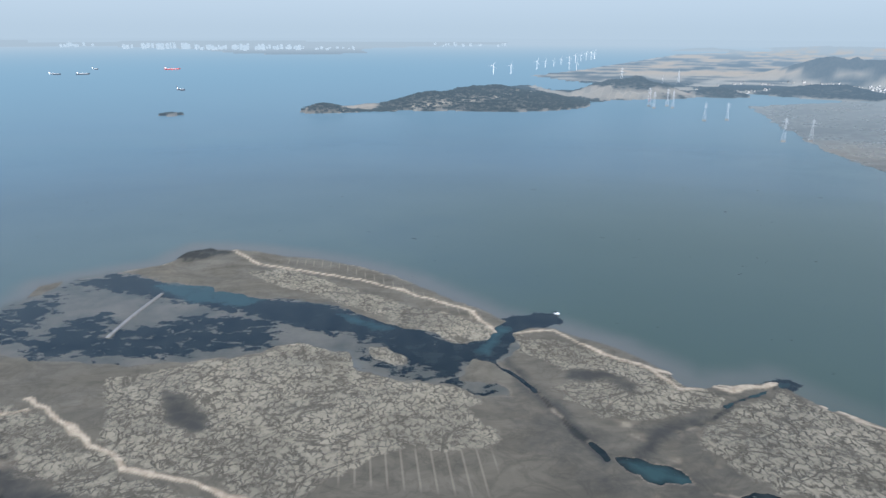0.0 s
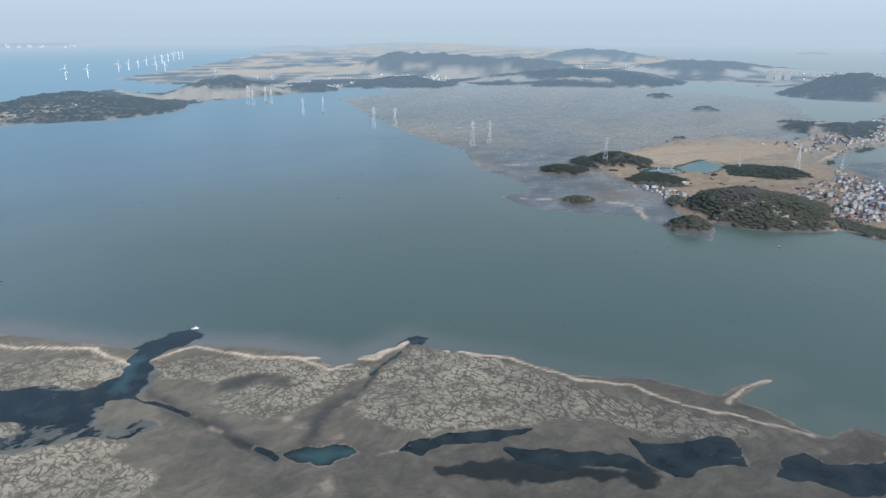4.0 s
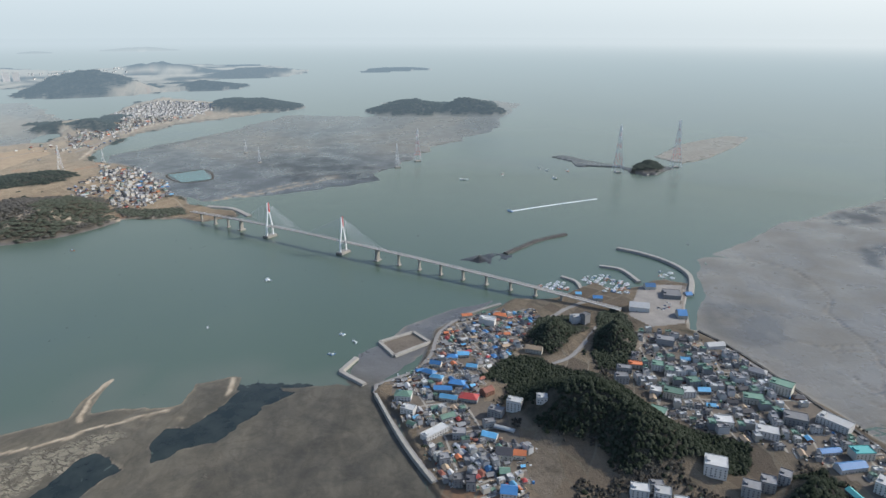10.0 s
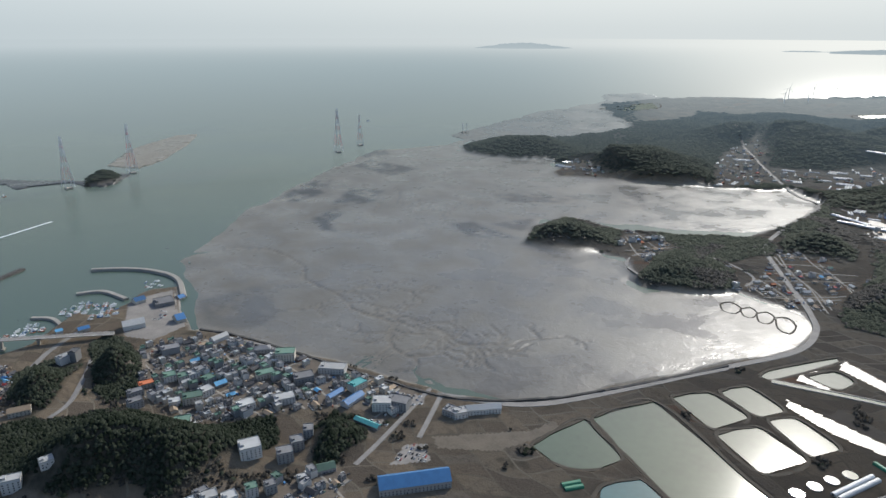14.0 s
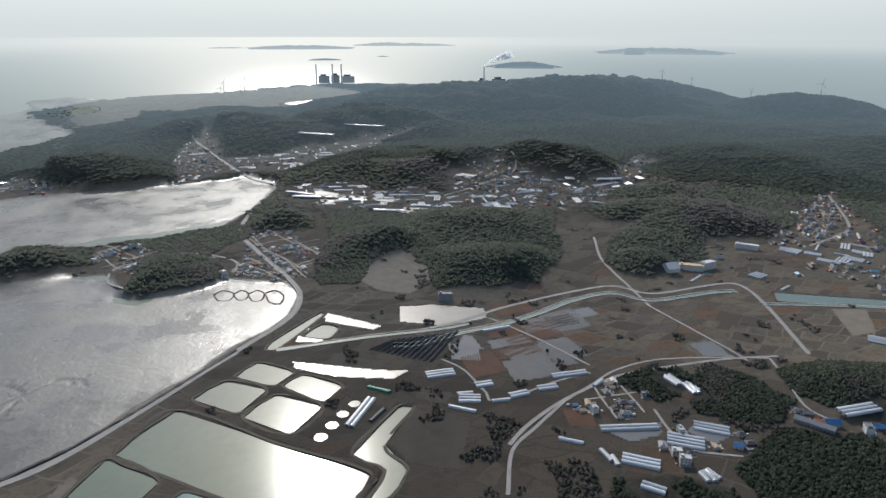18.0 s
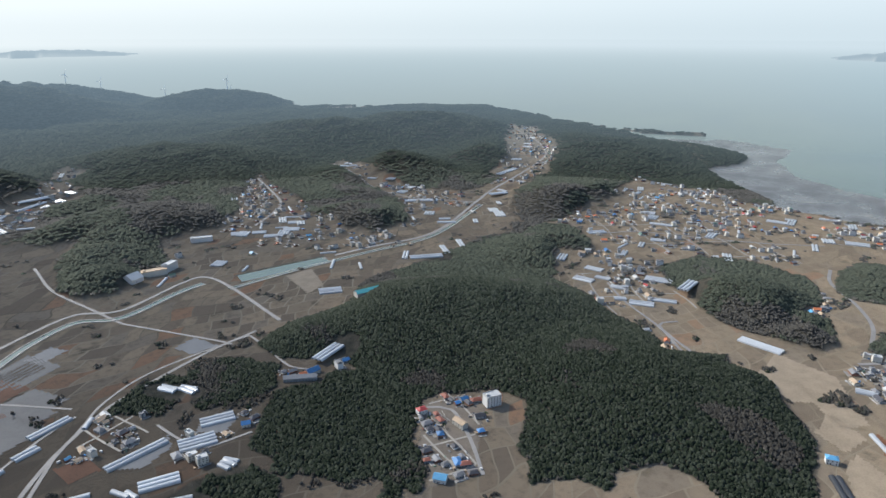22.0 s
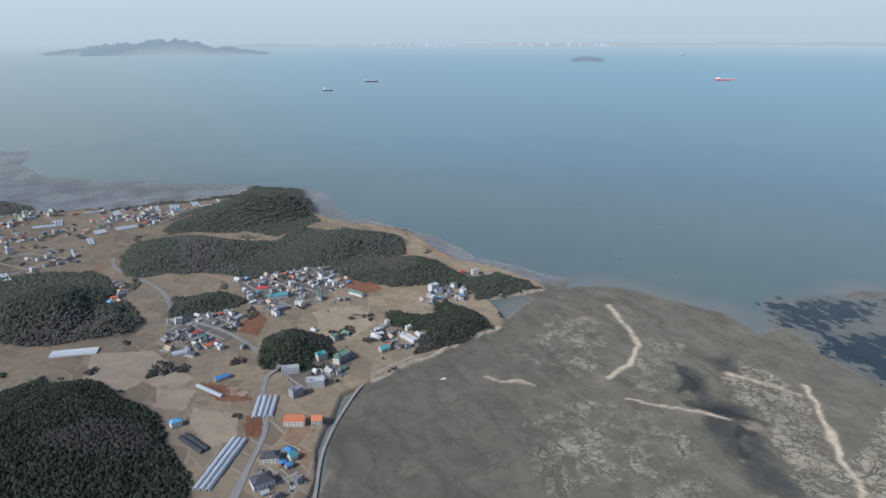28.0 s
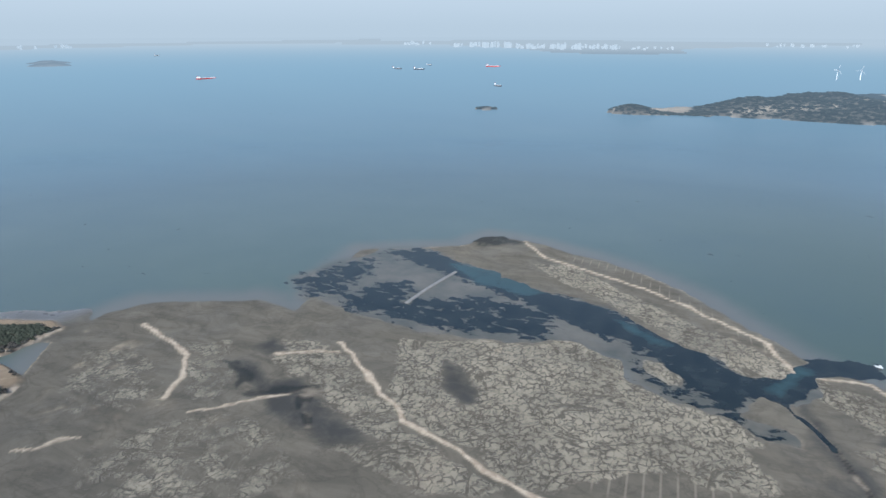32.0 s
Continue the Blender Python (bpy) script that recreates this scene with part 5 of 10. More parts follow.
def ground_material(name, far=False):
    m, nodes, links, b = node_material(name, 0.9, 0.2)
    b.inputs["Diffuse Roughness"].default_value = 1.0
    land, mud, sand = attribute(nodes, links, "kinds")[:3]
    weed_shade, wood, reed = attribute(nodes, links, "cover")[:3]
    # winter fields: a patchwork of plots, each with its own colour
    geo = nodes.new("ShaderNodeNewGeometry")
    mp = nodes.new("ShaderNodeMapping")
    mp.inputs["Rotation"].default_value = (0, 0, 0.6)
    mp.inputs["Scale"].default_value = (1 / 58.0, 1 / 34.0, 0.0)
    links.new(geo.outputs["Position"], mp.inputs["Vector"])
    bend = nodes.new("ShaderNodeTexNoise")
    bend.inputs["Scale"].default_value, bend.inputs["Detail"].default_value = 1 / 220.0, 2
    links.new(geo.outputs["Position"], bend.inputs["Vector"])
    bent = nodes.new("ShaderNodeVectorMath")
    bent.operation = "MULTIPLY_ADD"
    bent.inputs[1].default_value = (150, 150, 0)
    links.new(bend.outputs["Color"], bent.inputs[0])
    links.new(geo.outputs["Position"], bent.inputs[2])
    links.new(bent.outputs["Vector"], mp.inputs["Vector"])
    vor = nodes.new("ShaderNodeTexBrick")
    vor.offset, vor.squash = 0.37, 0.6
    vor.inputs["Color1"].default_value, vor.inputs["Color2"].default_value, vor.inputs["Mortar"].default_value = (0, 0, 0, 1), (1, 1, 1, 1), (0.5, 0.5, 0.5, 1)
    vor.inputs["Scale"].default_value, vor.inputs["Mortar Size"].default_value, vor.inputs["Mortar Smooth"].default_value = 1.0, 0.035, 0.4
    vor.inputs["Brick Width"].default_value, vor.inputs["Row Height"].default_value = 1.0, 1.0
    links.new(mp.outputs["Vector"], vor.inputs["Vector"])
    pick = nodes.new("ShaderNodeSeparateColor")
    links.new(vor.outputs["Color"], pick.inputs["Color"])
    plots = nodes.new("ShaderNodeValToRGB")
    plots.color_ramp.interpolation = "CONSTANT"
    plots.color_ramp.elements.remove(plots.color_ramp.elements[1])
    tones = ((0.0, (0.165, 0.13, 0.092)), (0.22, (0.225, 0.175, 0.12)), (0.42, (0.14, 0.112, 0.082)), (0.6, (0.195, 0.155, 0.108)), (0.84, (0.22, 0.135, 0.085)), (0.88, (0.18, 0.148, 0.11)))
    plots.color_ramp.elements[0].color = (*tones[0][1], 1)
    for at, colour in tones[1:]:
        plots.color_ramp.elements.new(at).color = (*colour, 1)
    links.new(pick.outputs[0], plots.inputs["Fac"])
    field = mix(nodes, links, noise_at(nodes, links, 9, 4, lo=0.48, hi=0.8), plots.outputs["Color"], (0.12, 0.098, 0.072))
    field = mix(nodes, links, noise_at(nodes, links, 45, 3, lo=0.6, hi=0.75), field, (0.08, 0.072, 0.052))
    # banks and tracks between the plots
    field = mix(nodes, links, vor.outputs["Fac"], field, mix(nodes, links, noise_at(nodes, links, 300, 2), (0.12, 0.10, 0.07), (0.26, 0.22, 0.16)))
    # Dark soil and the dimness of backlit southern fields, both in the colour.
    field = mix(nodes, links, attribute(nodes, links, "marks")[1], field, (0.070, 0.056, 0.041))
    field = mix(nodes, links, reed, field, mix(nodes, links, noise_at(nodes, links, 16, 4), (0.225, 0.172, 0.112), (0.30, 0.236, 0.158)))
    soil = mix(nodes, links, noise_at(nodes, links, 14, 4), (0.042, 0.042, 0.032), (0.085, 0.074, 0.057))
    olive = mix(nodes, links, noise_at(nodes, links, 90, 7, 0.65, stretch=(1, 2.2, 1), warp=0.9), (0.076, 0.070, 0.055), (0.118, 0.107, 0.083))
    blotch, pale = noise_at(nodes, links, 150, 6, 0.6, warp=0.8), attribute(nodes, links, "away")[2]
    smooth = mix(nodes, links, pale, mix(nodes, links, blotch, (0.092, 0.09, 0.083), (0.14, 0.134, 0.122)), mix(nodes, links, blotch, (0.195, 0.166, 0.120), (0.285, 0.246, 0.182)))
    flat = mix(nodes, links, mud, smooth, olive)
    # crusted mud: pale lobes with dark runnels between them, in broad patches
    warp = nodes.new("ShaderNodeTexNoise")
    warp.inputs["Scale"].default_value, warp.inputs["Detail"].default_value = 1 / 11.0, 6
    links.new(geo.outputs["Position"], warp.inputs["Vector"])
    shift = nodes.new("ShaderNodeVectorMath")
    shift.operation = "MULTIPLY_ADD"
    shift.inputs[1].default_value = (22, 22, 0)
    links.new(warp.outputs["Color"], shift.inputs[0])
    links.new(geo.outputs["Position"], shift.inputs[2])
    lm = nodes.new("ShaderNodeMapping")
    lm.inputs["Rotation"].default_value = (0, 0, -0.5)
    lm.inputs["Scale"].default_value = (1 / 9.0, 1 / 15.0, 0.0)
    links.new(shift.outputs["Vector"], lm.inputs["Vector"])
    lobes = nodes.new("ShaderNodeTexVoronoi")
    lobes.feature, lobes.voronoi_dimensions = "DISTANCE_TO_EDGE", "2D"
    lobes.inputs["Scale"].default_value, lobes.inputs["Randomness"].default_value = 1.0, 1.0
    links.new(lm.outputs["Vector"], lobes.inputs["Vector"])
    edge = nodes.new("ShaderNodeMapRange")
    edge.interpolation_type = "SMOOTHSTEP"
    edge.inputs["From Min"].default_value, edge.inputs["From Max"].default_value = 0.0, 0.22
    links.new(lobes.outputs["Distance"], edge.inputs["Value"])
    filled = nodes.new("ShaderNodeMath")
    filled.operation = "MAXIMUM"
    links.new(edge.outputs["Result"], filled.inputs[0])
    links.new(noise_at(nodes, links, 16, 5, 0.6, lo=0.46, hi=0.62), filled.inputs[1])
    ribs, dark_ground, sodden = attribute(nodes, links, "marks")[:3]
    fray = noise_at(nodes, links, 20, 6, 0.7, lo=0.36, hi=0.46)
    both = nodes.new("ShaderNodeMath")
    both.operation = "MULTIPLY"
    links.new(filled.outputs[0], both.inputs[0])
    zoned = broken(nodes, links, attribute(nodes, links, "away")[1], 40, 1.0, 0.38, 0.68)
    frayed = nodes.new("ShaderNodeMath")
    frayed.operation = "MULTIPLY"
    links.new(zoned, frayed.inputs[0])
    links.new(fray, frayed.inputs[1])
    links.new(frayed.outputs[0], both.inputs[1])
    vein = noise_at(nodes, links, 150, 5, 0.55, lo=0.487, hi=0.513, warp=1.0)
    split = nodes.new("ShaderNodeMath")
    split.operation = "PINGPONG"
    split.inputs[1].default_value = 0.5
    links.new(vein, split.inputs[0])
    whole = nodes.new("ShaderNodeMapRange")
    whole.inputs["From Max"].default_value, whole.inputs["To Min"].default_value, whole.inputs["To Max"].default_value = 0.35, 1.0, 0.1
    links.new(split.outputs[0], whole.inputs["Value"])
    crust = nodes.new("ShaderNodeMath")
    crust.operation = "MULTIPLY"
    links.new(both.outputs[0], crust.inputs[0])
    links.new(whole.outputs["Result"], crust.inputs[1])
    flat = mix(nodes, links, zoned, flat, (0.080, 0.073, 0.057))
    flat = mix(nodes, links, crust.outputs[0], flat, mix(nodes, links, noise_at(nodes, links, 130, 4), (0.165, 0.150, 0.115), (0.245, 0.220, 0.165)))
    # dark winding runnels all over the flats
    rills = noise_at(nodes, links, 60, 5, 0.6, lo=0.45, hi=0.55, warp=1.2)
    tri = nodes.new("ShaderNodeMath")
    tri.operation = "PINGPONG"
    tri.inputs[1].default_value = 0.5
    links.new(rills, tri.inputs[0])
    twice = nodes.new("ShaderNodeMath")
    twice.operation = "MULTIPLY"
    twice.inputs[1].default_value = 0.5
    links.new(tri.outputs[0], twice.inputs[0])
    runnel = nodes.new("ShaderNodeMath")
    runnel.operation = "MULTIPLY"
    links.new(twice.outputs[0], runnel.inputs[0])
    links.new(mud, runnel.inputs[1])
    flat = mix(nodes, links, runnel.outputs[0], flat, (0.034, 0.030, 0.024))
    # wave-thrown ribs of pale sand, dark wet gullies and darker mud, sodden far flats
    comb = nodes.new("ShaderNodeTexWave")
    comb.wave_type, comb.bands_direction, comb.wave_profile = "BANDS", "X", "SIN"
    comb.inputs["Scale"].default_value, comb.inputs["Distortion"].default_value, comb.inputs["Detail"].default_value, comb.inputs["Detail Scale"].default_value = 0.0165, 6.0, 3.0, 0.03
    cm = nodes.new("ShaderNodeMapping")
    cm.inputs["Rotation"].default_value = (0, 0, -0.12)
    links.new(geo.outputs["Position"], cm.inputs["Vector"])
    links.new(cm.outputs["Vector"], comb.inputs["Vector"])
    crest = nodes.new("ShaderNodeMapRange")
    crest.inputs["From Min"].default_value, crest.inputs["From Max"].default_value, crest.inputs["To Max"].default_value = 0.90, 1.0, 0.38
    links.new(comb.outputs["Fac"], crest.inputs["Value"])
    ribbed = nodes.new("ShaderNodeMath")
    ribbed.operation = "MULTIPLY"
    links.new(crest.outputs["Result"], ribbed.inputs[0])
    links.new(ribs, ribbed.inputs[1])
    flat = mix(nodes, links, ribbed.outputs[0], flat, (0.235, 0.205, 0.155))
    flat = mix(nodes, links, broken(nodes, links, dark_ground, 34, 0.8, 0.25, 1.0), flat, (0.042, 0.042, 0.038))
    streak = noise_at(nodes, links, 520, 6, 0.6, stretch=(0.5, 1.6, 1), lo=0.35, hi=0.65, warp=0.7)
    soaked = mix(nodes, links, streak, (0.050, 0.058, 0.060), (0.092, 0.098, 0.094))
    soaked = mix(nodes, links, noise_at(nodes, links, 900, 5, 0.6, lo=0.47, hi=0.6, warp=0.6), soaked, mix(nodes, links, streak, (0.090, 0.080, 0.062), (0.150, 0.130, 0.100)))
    flat = mix(nodes, links, sodden, flat, soaked)
    sandy = mix(nodes, links, noise_at(nodes, links, 12, 4), (0.25, 0.205, 0.15), (0.38, 0.325, 0.245))
    c = mix(nodes, links, land, flat, field)
    c = mix(nodes, links, wood, c, soil)
    c = mix(nodes, links, sand, c, sandy)
    c = mix(nodes, links, weed_shade, c, (0.014, 0.018, 0.019))
    links.new(c, b.inputs["Base Color"])
    wet = noise_at(nodes, links, 110, 5, 0.6, lo=0.4, hi=0.6)
    r = nodes.new("ShaderNodeMapRange")
    r.inputs["To Min"].default_value, r.inputs["To Max"].default_value = 0.22, 0.46
    links.new(wet, r.inputs["Value"])
    matt = nodes.new("ShaderNodeMath")
    matt.operation = "MULTIPLY_ADD"
    matt.inputs[1].default_value = 0.3
    links.new(mud, matt.inputs[0])
    links.new(r.outputs["Result"], matt.inputs[2])
    dry = nodes.new("ShaderNodeMath")
    dry.operation = "MAXIMUM"
    links.new(matt.outputs[0], dry.inputs[0])
    links.new(land, dry.inputs[1])
    links.new(dry.outputs[0], b.inputs["Roughness"])
    high = nodes.new("ShaderNodeMath")
    high.operation = "ADD"
    soft = nodes.new("ShaderNodeMath")
    soft.operation = "MULTIPLY"
    soft.inputs[1].default_value = 0.3
    links.new(noise_at(nodes, links, 14, 5, 0.6, lo=0.2, hi=0.8, warp=1.0), soft.inputs[0])
    links.new(soft.outputs[0], high.inputs[0])
    links.new(crust.outputs[0], high.inputs[1])
    clods = nodes.new("ShaderNodeMath")
    clods.operation = "MULTIPLY_ADD"
    links.new(noise_at(nodes, links, 4, 5, 0.7, lo=0.1, hi=0.9), clods.inputs[0])
    links.new(land, clods.inputs[1])
    links.new(high.outputs[0], clods.inputs[2])
    bump(nodes, links, b, clods.outputs[0], 0.9, 1.4)
    gloss = nodes.new("ShaderNodeMapRange")
    gloss.inputs["To Min"].default_value, gloss.inputs["To Max"].default_value = 0.30, 0.03
    dull = nodes.new("ShaderNodeMath")
    dull.operation = "MULTIPLY_ADD"
    dull.inputs[1].default_value = 0.8
    dull.use_clamp = True
    links.new(mud, dull.inputs[0])
    bare = nodes.new("ShaderNodeMath")
    bare.operation = "MAXIMUM"
    links.new(land, bare.inputs[0])
    links.new(sand, bare.inputs[1])
    links.new(bare.outputs[0], dull.inputs[2])
    links.new(dull.outputs[0], gloss.inputs["Value"])
    links.new(gloss.outputs["Result"], b.inputs["Specular IOR Level"])
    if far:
        # Painted haze over the far land, its hue set by the cover below.
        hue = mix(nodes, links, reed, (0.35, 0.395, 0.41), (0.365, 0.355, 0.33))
        with_haze(m, nodes, links, b, mix(nodes, links, wood, hue, (0.17, 0.23, 0.275)))
    return m


def water_material(name, far=False):
    m, nodes, links, b = node_material(name, 0.26, 0.24)
    lag, blue, glow = attribute(nodes, links, "kinds")[:3]
    shallow, deep = attribute(nodes, links, "cover")[:2]
    c = mix(nodes, links, noise_at(nodes, links, 420, 4, lo=0.3, hi=0.7), (0.082, 0.110, 0.086), (0.104, 0.130, 0.100))
    c = mix(nodes, links, noise_at(nodes, links, 900, 3, lo=0.5, hi=0.8), c, (0.065, 0.095, 0.098))
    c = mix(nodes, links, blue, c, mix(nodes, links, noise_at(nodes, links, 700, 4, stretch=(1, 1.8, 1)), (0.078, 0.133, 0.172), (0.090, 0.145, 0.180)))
    # Darker water in the headings that sea_layers picks.
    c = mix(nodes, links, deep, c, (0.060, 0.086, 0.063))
    c = mix(nodes, links, shallow, c, (0.135, 0.135, 0.112))
    weeds, teal = attribute(nodes, links, "marks")[:2]
    c = mix(nodes, links, lag, c, mix(nodes, links, noise_at(nodes, links, 90, 5, 0.6), (0.080, 0.080, 0.060), (0.150, 0.134, 0.098)))
    c = mix(nodes, links, broken(nodes, links, weeds, 30, 1.3, 0.46, 0.60, (1, 1.5, 1)), c, mix(nodes, links, noise_at(nodes, links, 30, 4), (0.011, 0.016, 0.014), (0.026, 0.032, 0.027)))
    c = mix(nodes, links, broken(nodes, links, teal, 30, 0.6, 0.3, 1.0), c, (0.036, 0.066, 0.062))
    links.new(c, b.inputs["Base Color"])
    bump(nodes, links, b, noise_at(nodes, links, 7, 5, 0.6, lo=0.0, hi=1.0), 0.25, 0.5)
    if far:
        # Painted sea haze, bluer to the north, nearing the sky colour at the horizon.
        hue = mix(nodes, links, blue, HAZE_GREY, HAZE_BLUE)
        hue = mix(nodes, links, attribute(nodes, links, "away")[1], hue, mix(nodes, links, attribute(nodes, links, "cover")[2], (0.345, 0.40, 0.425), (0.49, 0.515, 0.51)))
        # Sun glare on the far sea is painted into the emission colour.
        with_haze(m, nodes, links, b, mix(nodes, links, glow, hue, HAZE_SUN))
    return m


def sky_material():
    m, nodes, links, b = node_material("hazy_sky", 1.0, 0.0)
    share, near_sun, up = attribute(nodes, links, "kinds")[:3]
    c = mix(nodes, links, up, (0.355, 0.41, 0.435), (0.40, 0.455, 0.48))
    c = mix(nodes, links, near_sun, c, mix(nodes, links, up, (0.50, 0.525, 0.52), (0.58, 0.60, 0.585)))
    e = nodes.new("ShaderNodeEmission")
    links.new(c, e.inputs["Color"])
    t = nodes.new("ShaderNodeBsdfTransparent")
    ms = nodes.new("ShaderNodeMixShader")
    links.new(share, ms.inputs[0])
    links.new(t.outputs[0], ms.inputs[1])
    links.new(e.outputs[0], ms.inputs[2])
    links.new(ms.outputs[0], nodes["Material Output"].inputs["Surface"])
    return m


GROUND, WATER, SKY_HAZE = ground_material("ground_cover"), water_material("sea_water"), sky_material()
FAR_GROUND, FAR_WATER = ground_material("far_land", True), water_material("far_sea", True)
ASPHALT = surface("asphalt", (0.19, 0.18, 0.165), 0.85, size=4)

POND_WATER = surface("pond_water", (0.055, 0.080, 0.046), 0.12, 0.5, vary=0.2, size=20)
FLOODED = surface("flooded_paddy", (0.11, 0.10, 0.08), 0.34, 0.35, vary=0.3, size=12)
POND_TEAL = surface("pond_water_teal", (0.03, 0.10, 0.10), 0.15, 0.5, vary=0.2, size=20)
CONCRETE = surface("concrete", (0.25, 0.235, 0.205), 0.85, size=3, relief=0.03)
ROCK = surface("dark_rock", (0.06, 0.057, 0.052), 0.9, size=4, vary=0.4, relief=0.5)
EARTH = surface("dyke_earth", (0.060, 0.052, 0.040), 0.95, size=4, vary=0.35, relief=0.2)
STEEL = surface("galvanised_steel", (0.60, 0.61, 0.61), 0.5, 0.5, 0.0, size=4)
WHITE = surface("white_paint", (0.70, 0.70, 0.68), 0.5, size=2, vary=0.10, per_object=0.12)
RED = surface("red_paint", (0.45, 0.05, 0.04), 0.5, size=2)
GLASS_DARK = surface("window_glass", (0.035, 0.045, 0.055), 0.12, 0.6, size=1)
PLASTIC = surface("greenhouse_film", (0.33, 0.345, 0.35), 0.32, 0.5, vary=0.18, size=6, per_object=0.25)
PLASTIC_DARK = surface("black_shade_net", (0.03, 0.032, 0.036), 0.6, size=4)
PLASTIC_GREEN = surface("green_tarpaulin", (0.03, 0.16, 0.09), 0.5, size=4)
PANEL = surface("solar_panel", (0.02, 0.025, 0.04), 0.15, 0.6, size=4)
FOAM = surface("foam", (0.62, 0.64, 0.64), 0.7, size=3)
TYRE = surface("rubber", (0.02, 0.02, 0.02), 0.8, size=1)
LANE = surface("lane_concrete", (0.23, 0.212, 0.18), 0.9, size=4, vary=0.25)
PAVING = surface("yard_paving", (0.20, 0.185, 0.165), 0.9, size=5, vary=0.3)
ROOFS = {
    "blue": surface("blue_roof", (0.045, 0.14, 0.29), 0.5, vary=0.2, per_object=0.3),
    "brightblue": surface("sky_blue_roof", (0.10, 0.28, 0.44), 0.5, vary=0.2, per_object=0.25),
    "red": surface("red_roof", (0.28, 0.045, 0.04), 0.6, vary=0.2, per_object=0.25),
    "brickred": surface("brick_red_roof", (0.20, 0.075, 0.05), 0.7, vary=0.25, per_object=0.25),
    "orange": surface("orange_roof", (0.40, 0.13, 0.055), 0.6, vary=0.2, per_object=0.25),
    "green": surface("green_roof", (0.095, 0.16, 0.12), 0.6, vary=0.2, per_object=0.3),
    "teal": surface("teal_roof", (0.08, 0.28, 0.27), 0.55, vary=0.2, per_object=0.25),
    "grey": surface("grey_roof", (0.155, 0.155, 0.155), 0.75, vary=0.25, per_object=0.35),
    "dark": surface("dark_roof", (0.05, 0.05, 0.055), 0.7, vary=0.25, per_object=0.3),
    "white": surface("white_roof", (0.36, 0.36, 0.345), 0.6, vary=0.15, per_object=0.2),
    "tan": surface("tan_roof", (0.32, 0.24, 0.16), 0.75, vary=0.2, per_object=0.25),
}
WALLS = [surface("cream_render", (0.42, 0.39, 0.33), 0.85, vary=0.12, per_object=0.2), surface("grey_render", (0.24, 0.24, 0.235), 0.85, vary=0.15, per_object=0.25),
         surface("white_render", (0.46, 0.45, 0.425), 0.8, vary=0.1, per_object=0.12), surface("brick_wall", (0.19, 0.095, 0.065), 0.85, vary=0.2, per_object=0.2)]
FIELD_SOILS = {"ORANGE": surface("red_brown_soil", (0.15, 0.068, 0.035), 0.95, vary=0.3, size=5, relief=0.2), "GREY": surface("mulched_grey_soil", (0.105, 0.10, 0.094), 0.7, vary=0.2, size=6),
               "PALE": surface("pale_film_soil", (0.18, 0.176, 0.165), 0.7, vary=0.15, size=8), "BROWN": surface("dark_brown_soil", (0.085, 0.066, 0.045), 0.95, vary=0.3, size=5),
               "TAN": surface("dry_stubble", (0.26, 0.205, 0.14), 0.95, vary=0.25, size=5)}
for soil in FIELD_SOILS.values():
    soil.node_tree.nodes["Principled BSDF"].inputs["Diffuse Roughness"].default_value = 1.0
VILLAGE_GROUND = surface("village_ground", (0.108, 0.090, 0.070), 0.9, vary=0.4, size=7, relief=0.15)


# ---- the lie of the land ----
HILLS = HILLS_A + HILLS_B + HILLS_C + HILLS_D + HILLS_E + HILLS_F + HILLS_G + HILLS_H + HILLS_I
MUDS = [MUD_NORTH, FLAT_SEONJAE, FLAT_SOUTH, FLAT_EAST, FLAT_WEST, STRIP_WEST, FLAT_FAR_SE, ISLE_MUD, FORESHORE]
LANDS = [FAR_CITY, FAR_SHORE, SEONJAE, NORTH_LAND, ISLANDS_MID, ISLE_FAR, ISLE_TWIN, VILLAGE, PLAIN_SE]
VALLEYS = [VALLEY_MAIN, VALLEY_B, VALLEY_C, VALLEY_D, VALLEY_G, VALLEY_H, VALLEY_I, VALLEY_J, VALLEY_K, VALLEY_L,
           VALLEY_M, VALLEY_N, VALLEY_O, VALLEY_P, PLAIN_SE, CLEARING, CLEARING_B]
NEAR_WOODS = [WOOD_NEAR_A, WOOD_NEAR_B, WOOD_NEAR_C, WOOD_NEAR_D, WOOD_NEAR_E, WOOD_A, WOOD_B, WOOD_C, WOOD_D, WOOD_E, WOOD_H,
              WOOD_I, WOOD_J, WOOD_K, WOOD_KA, WOOD_L, WOOD_M, WOOD_N, WOOD_O, WOOD_P, WOOD_Q, WOOD_R, WOOD_S, WOOD_T, WOOD_U, WOOD_V, WOOD_W, WOOD_X, WOOD_Y, WOOD_Z,
              WOOD_SA, WOOD_SB, WOOD_SC, WOOD_SD, WOOD_SE, WOOD_SF, WOOD_SG, WOOD_SH, WOOD_SI, WOOD_RA, WOOD_RB, WOOD_TA, WOOD_TB, WOOD_TC, WOOD_TD, WOOD_TE, WOOD_TF, WOOD_TG, WOOD_TI, WOOD_TJ, WOOD_TK, WOOD_TL, WOOD_TM, WOOD_TN, WOOD_TO, WOOD_UA, WOOD_UB]
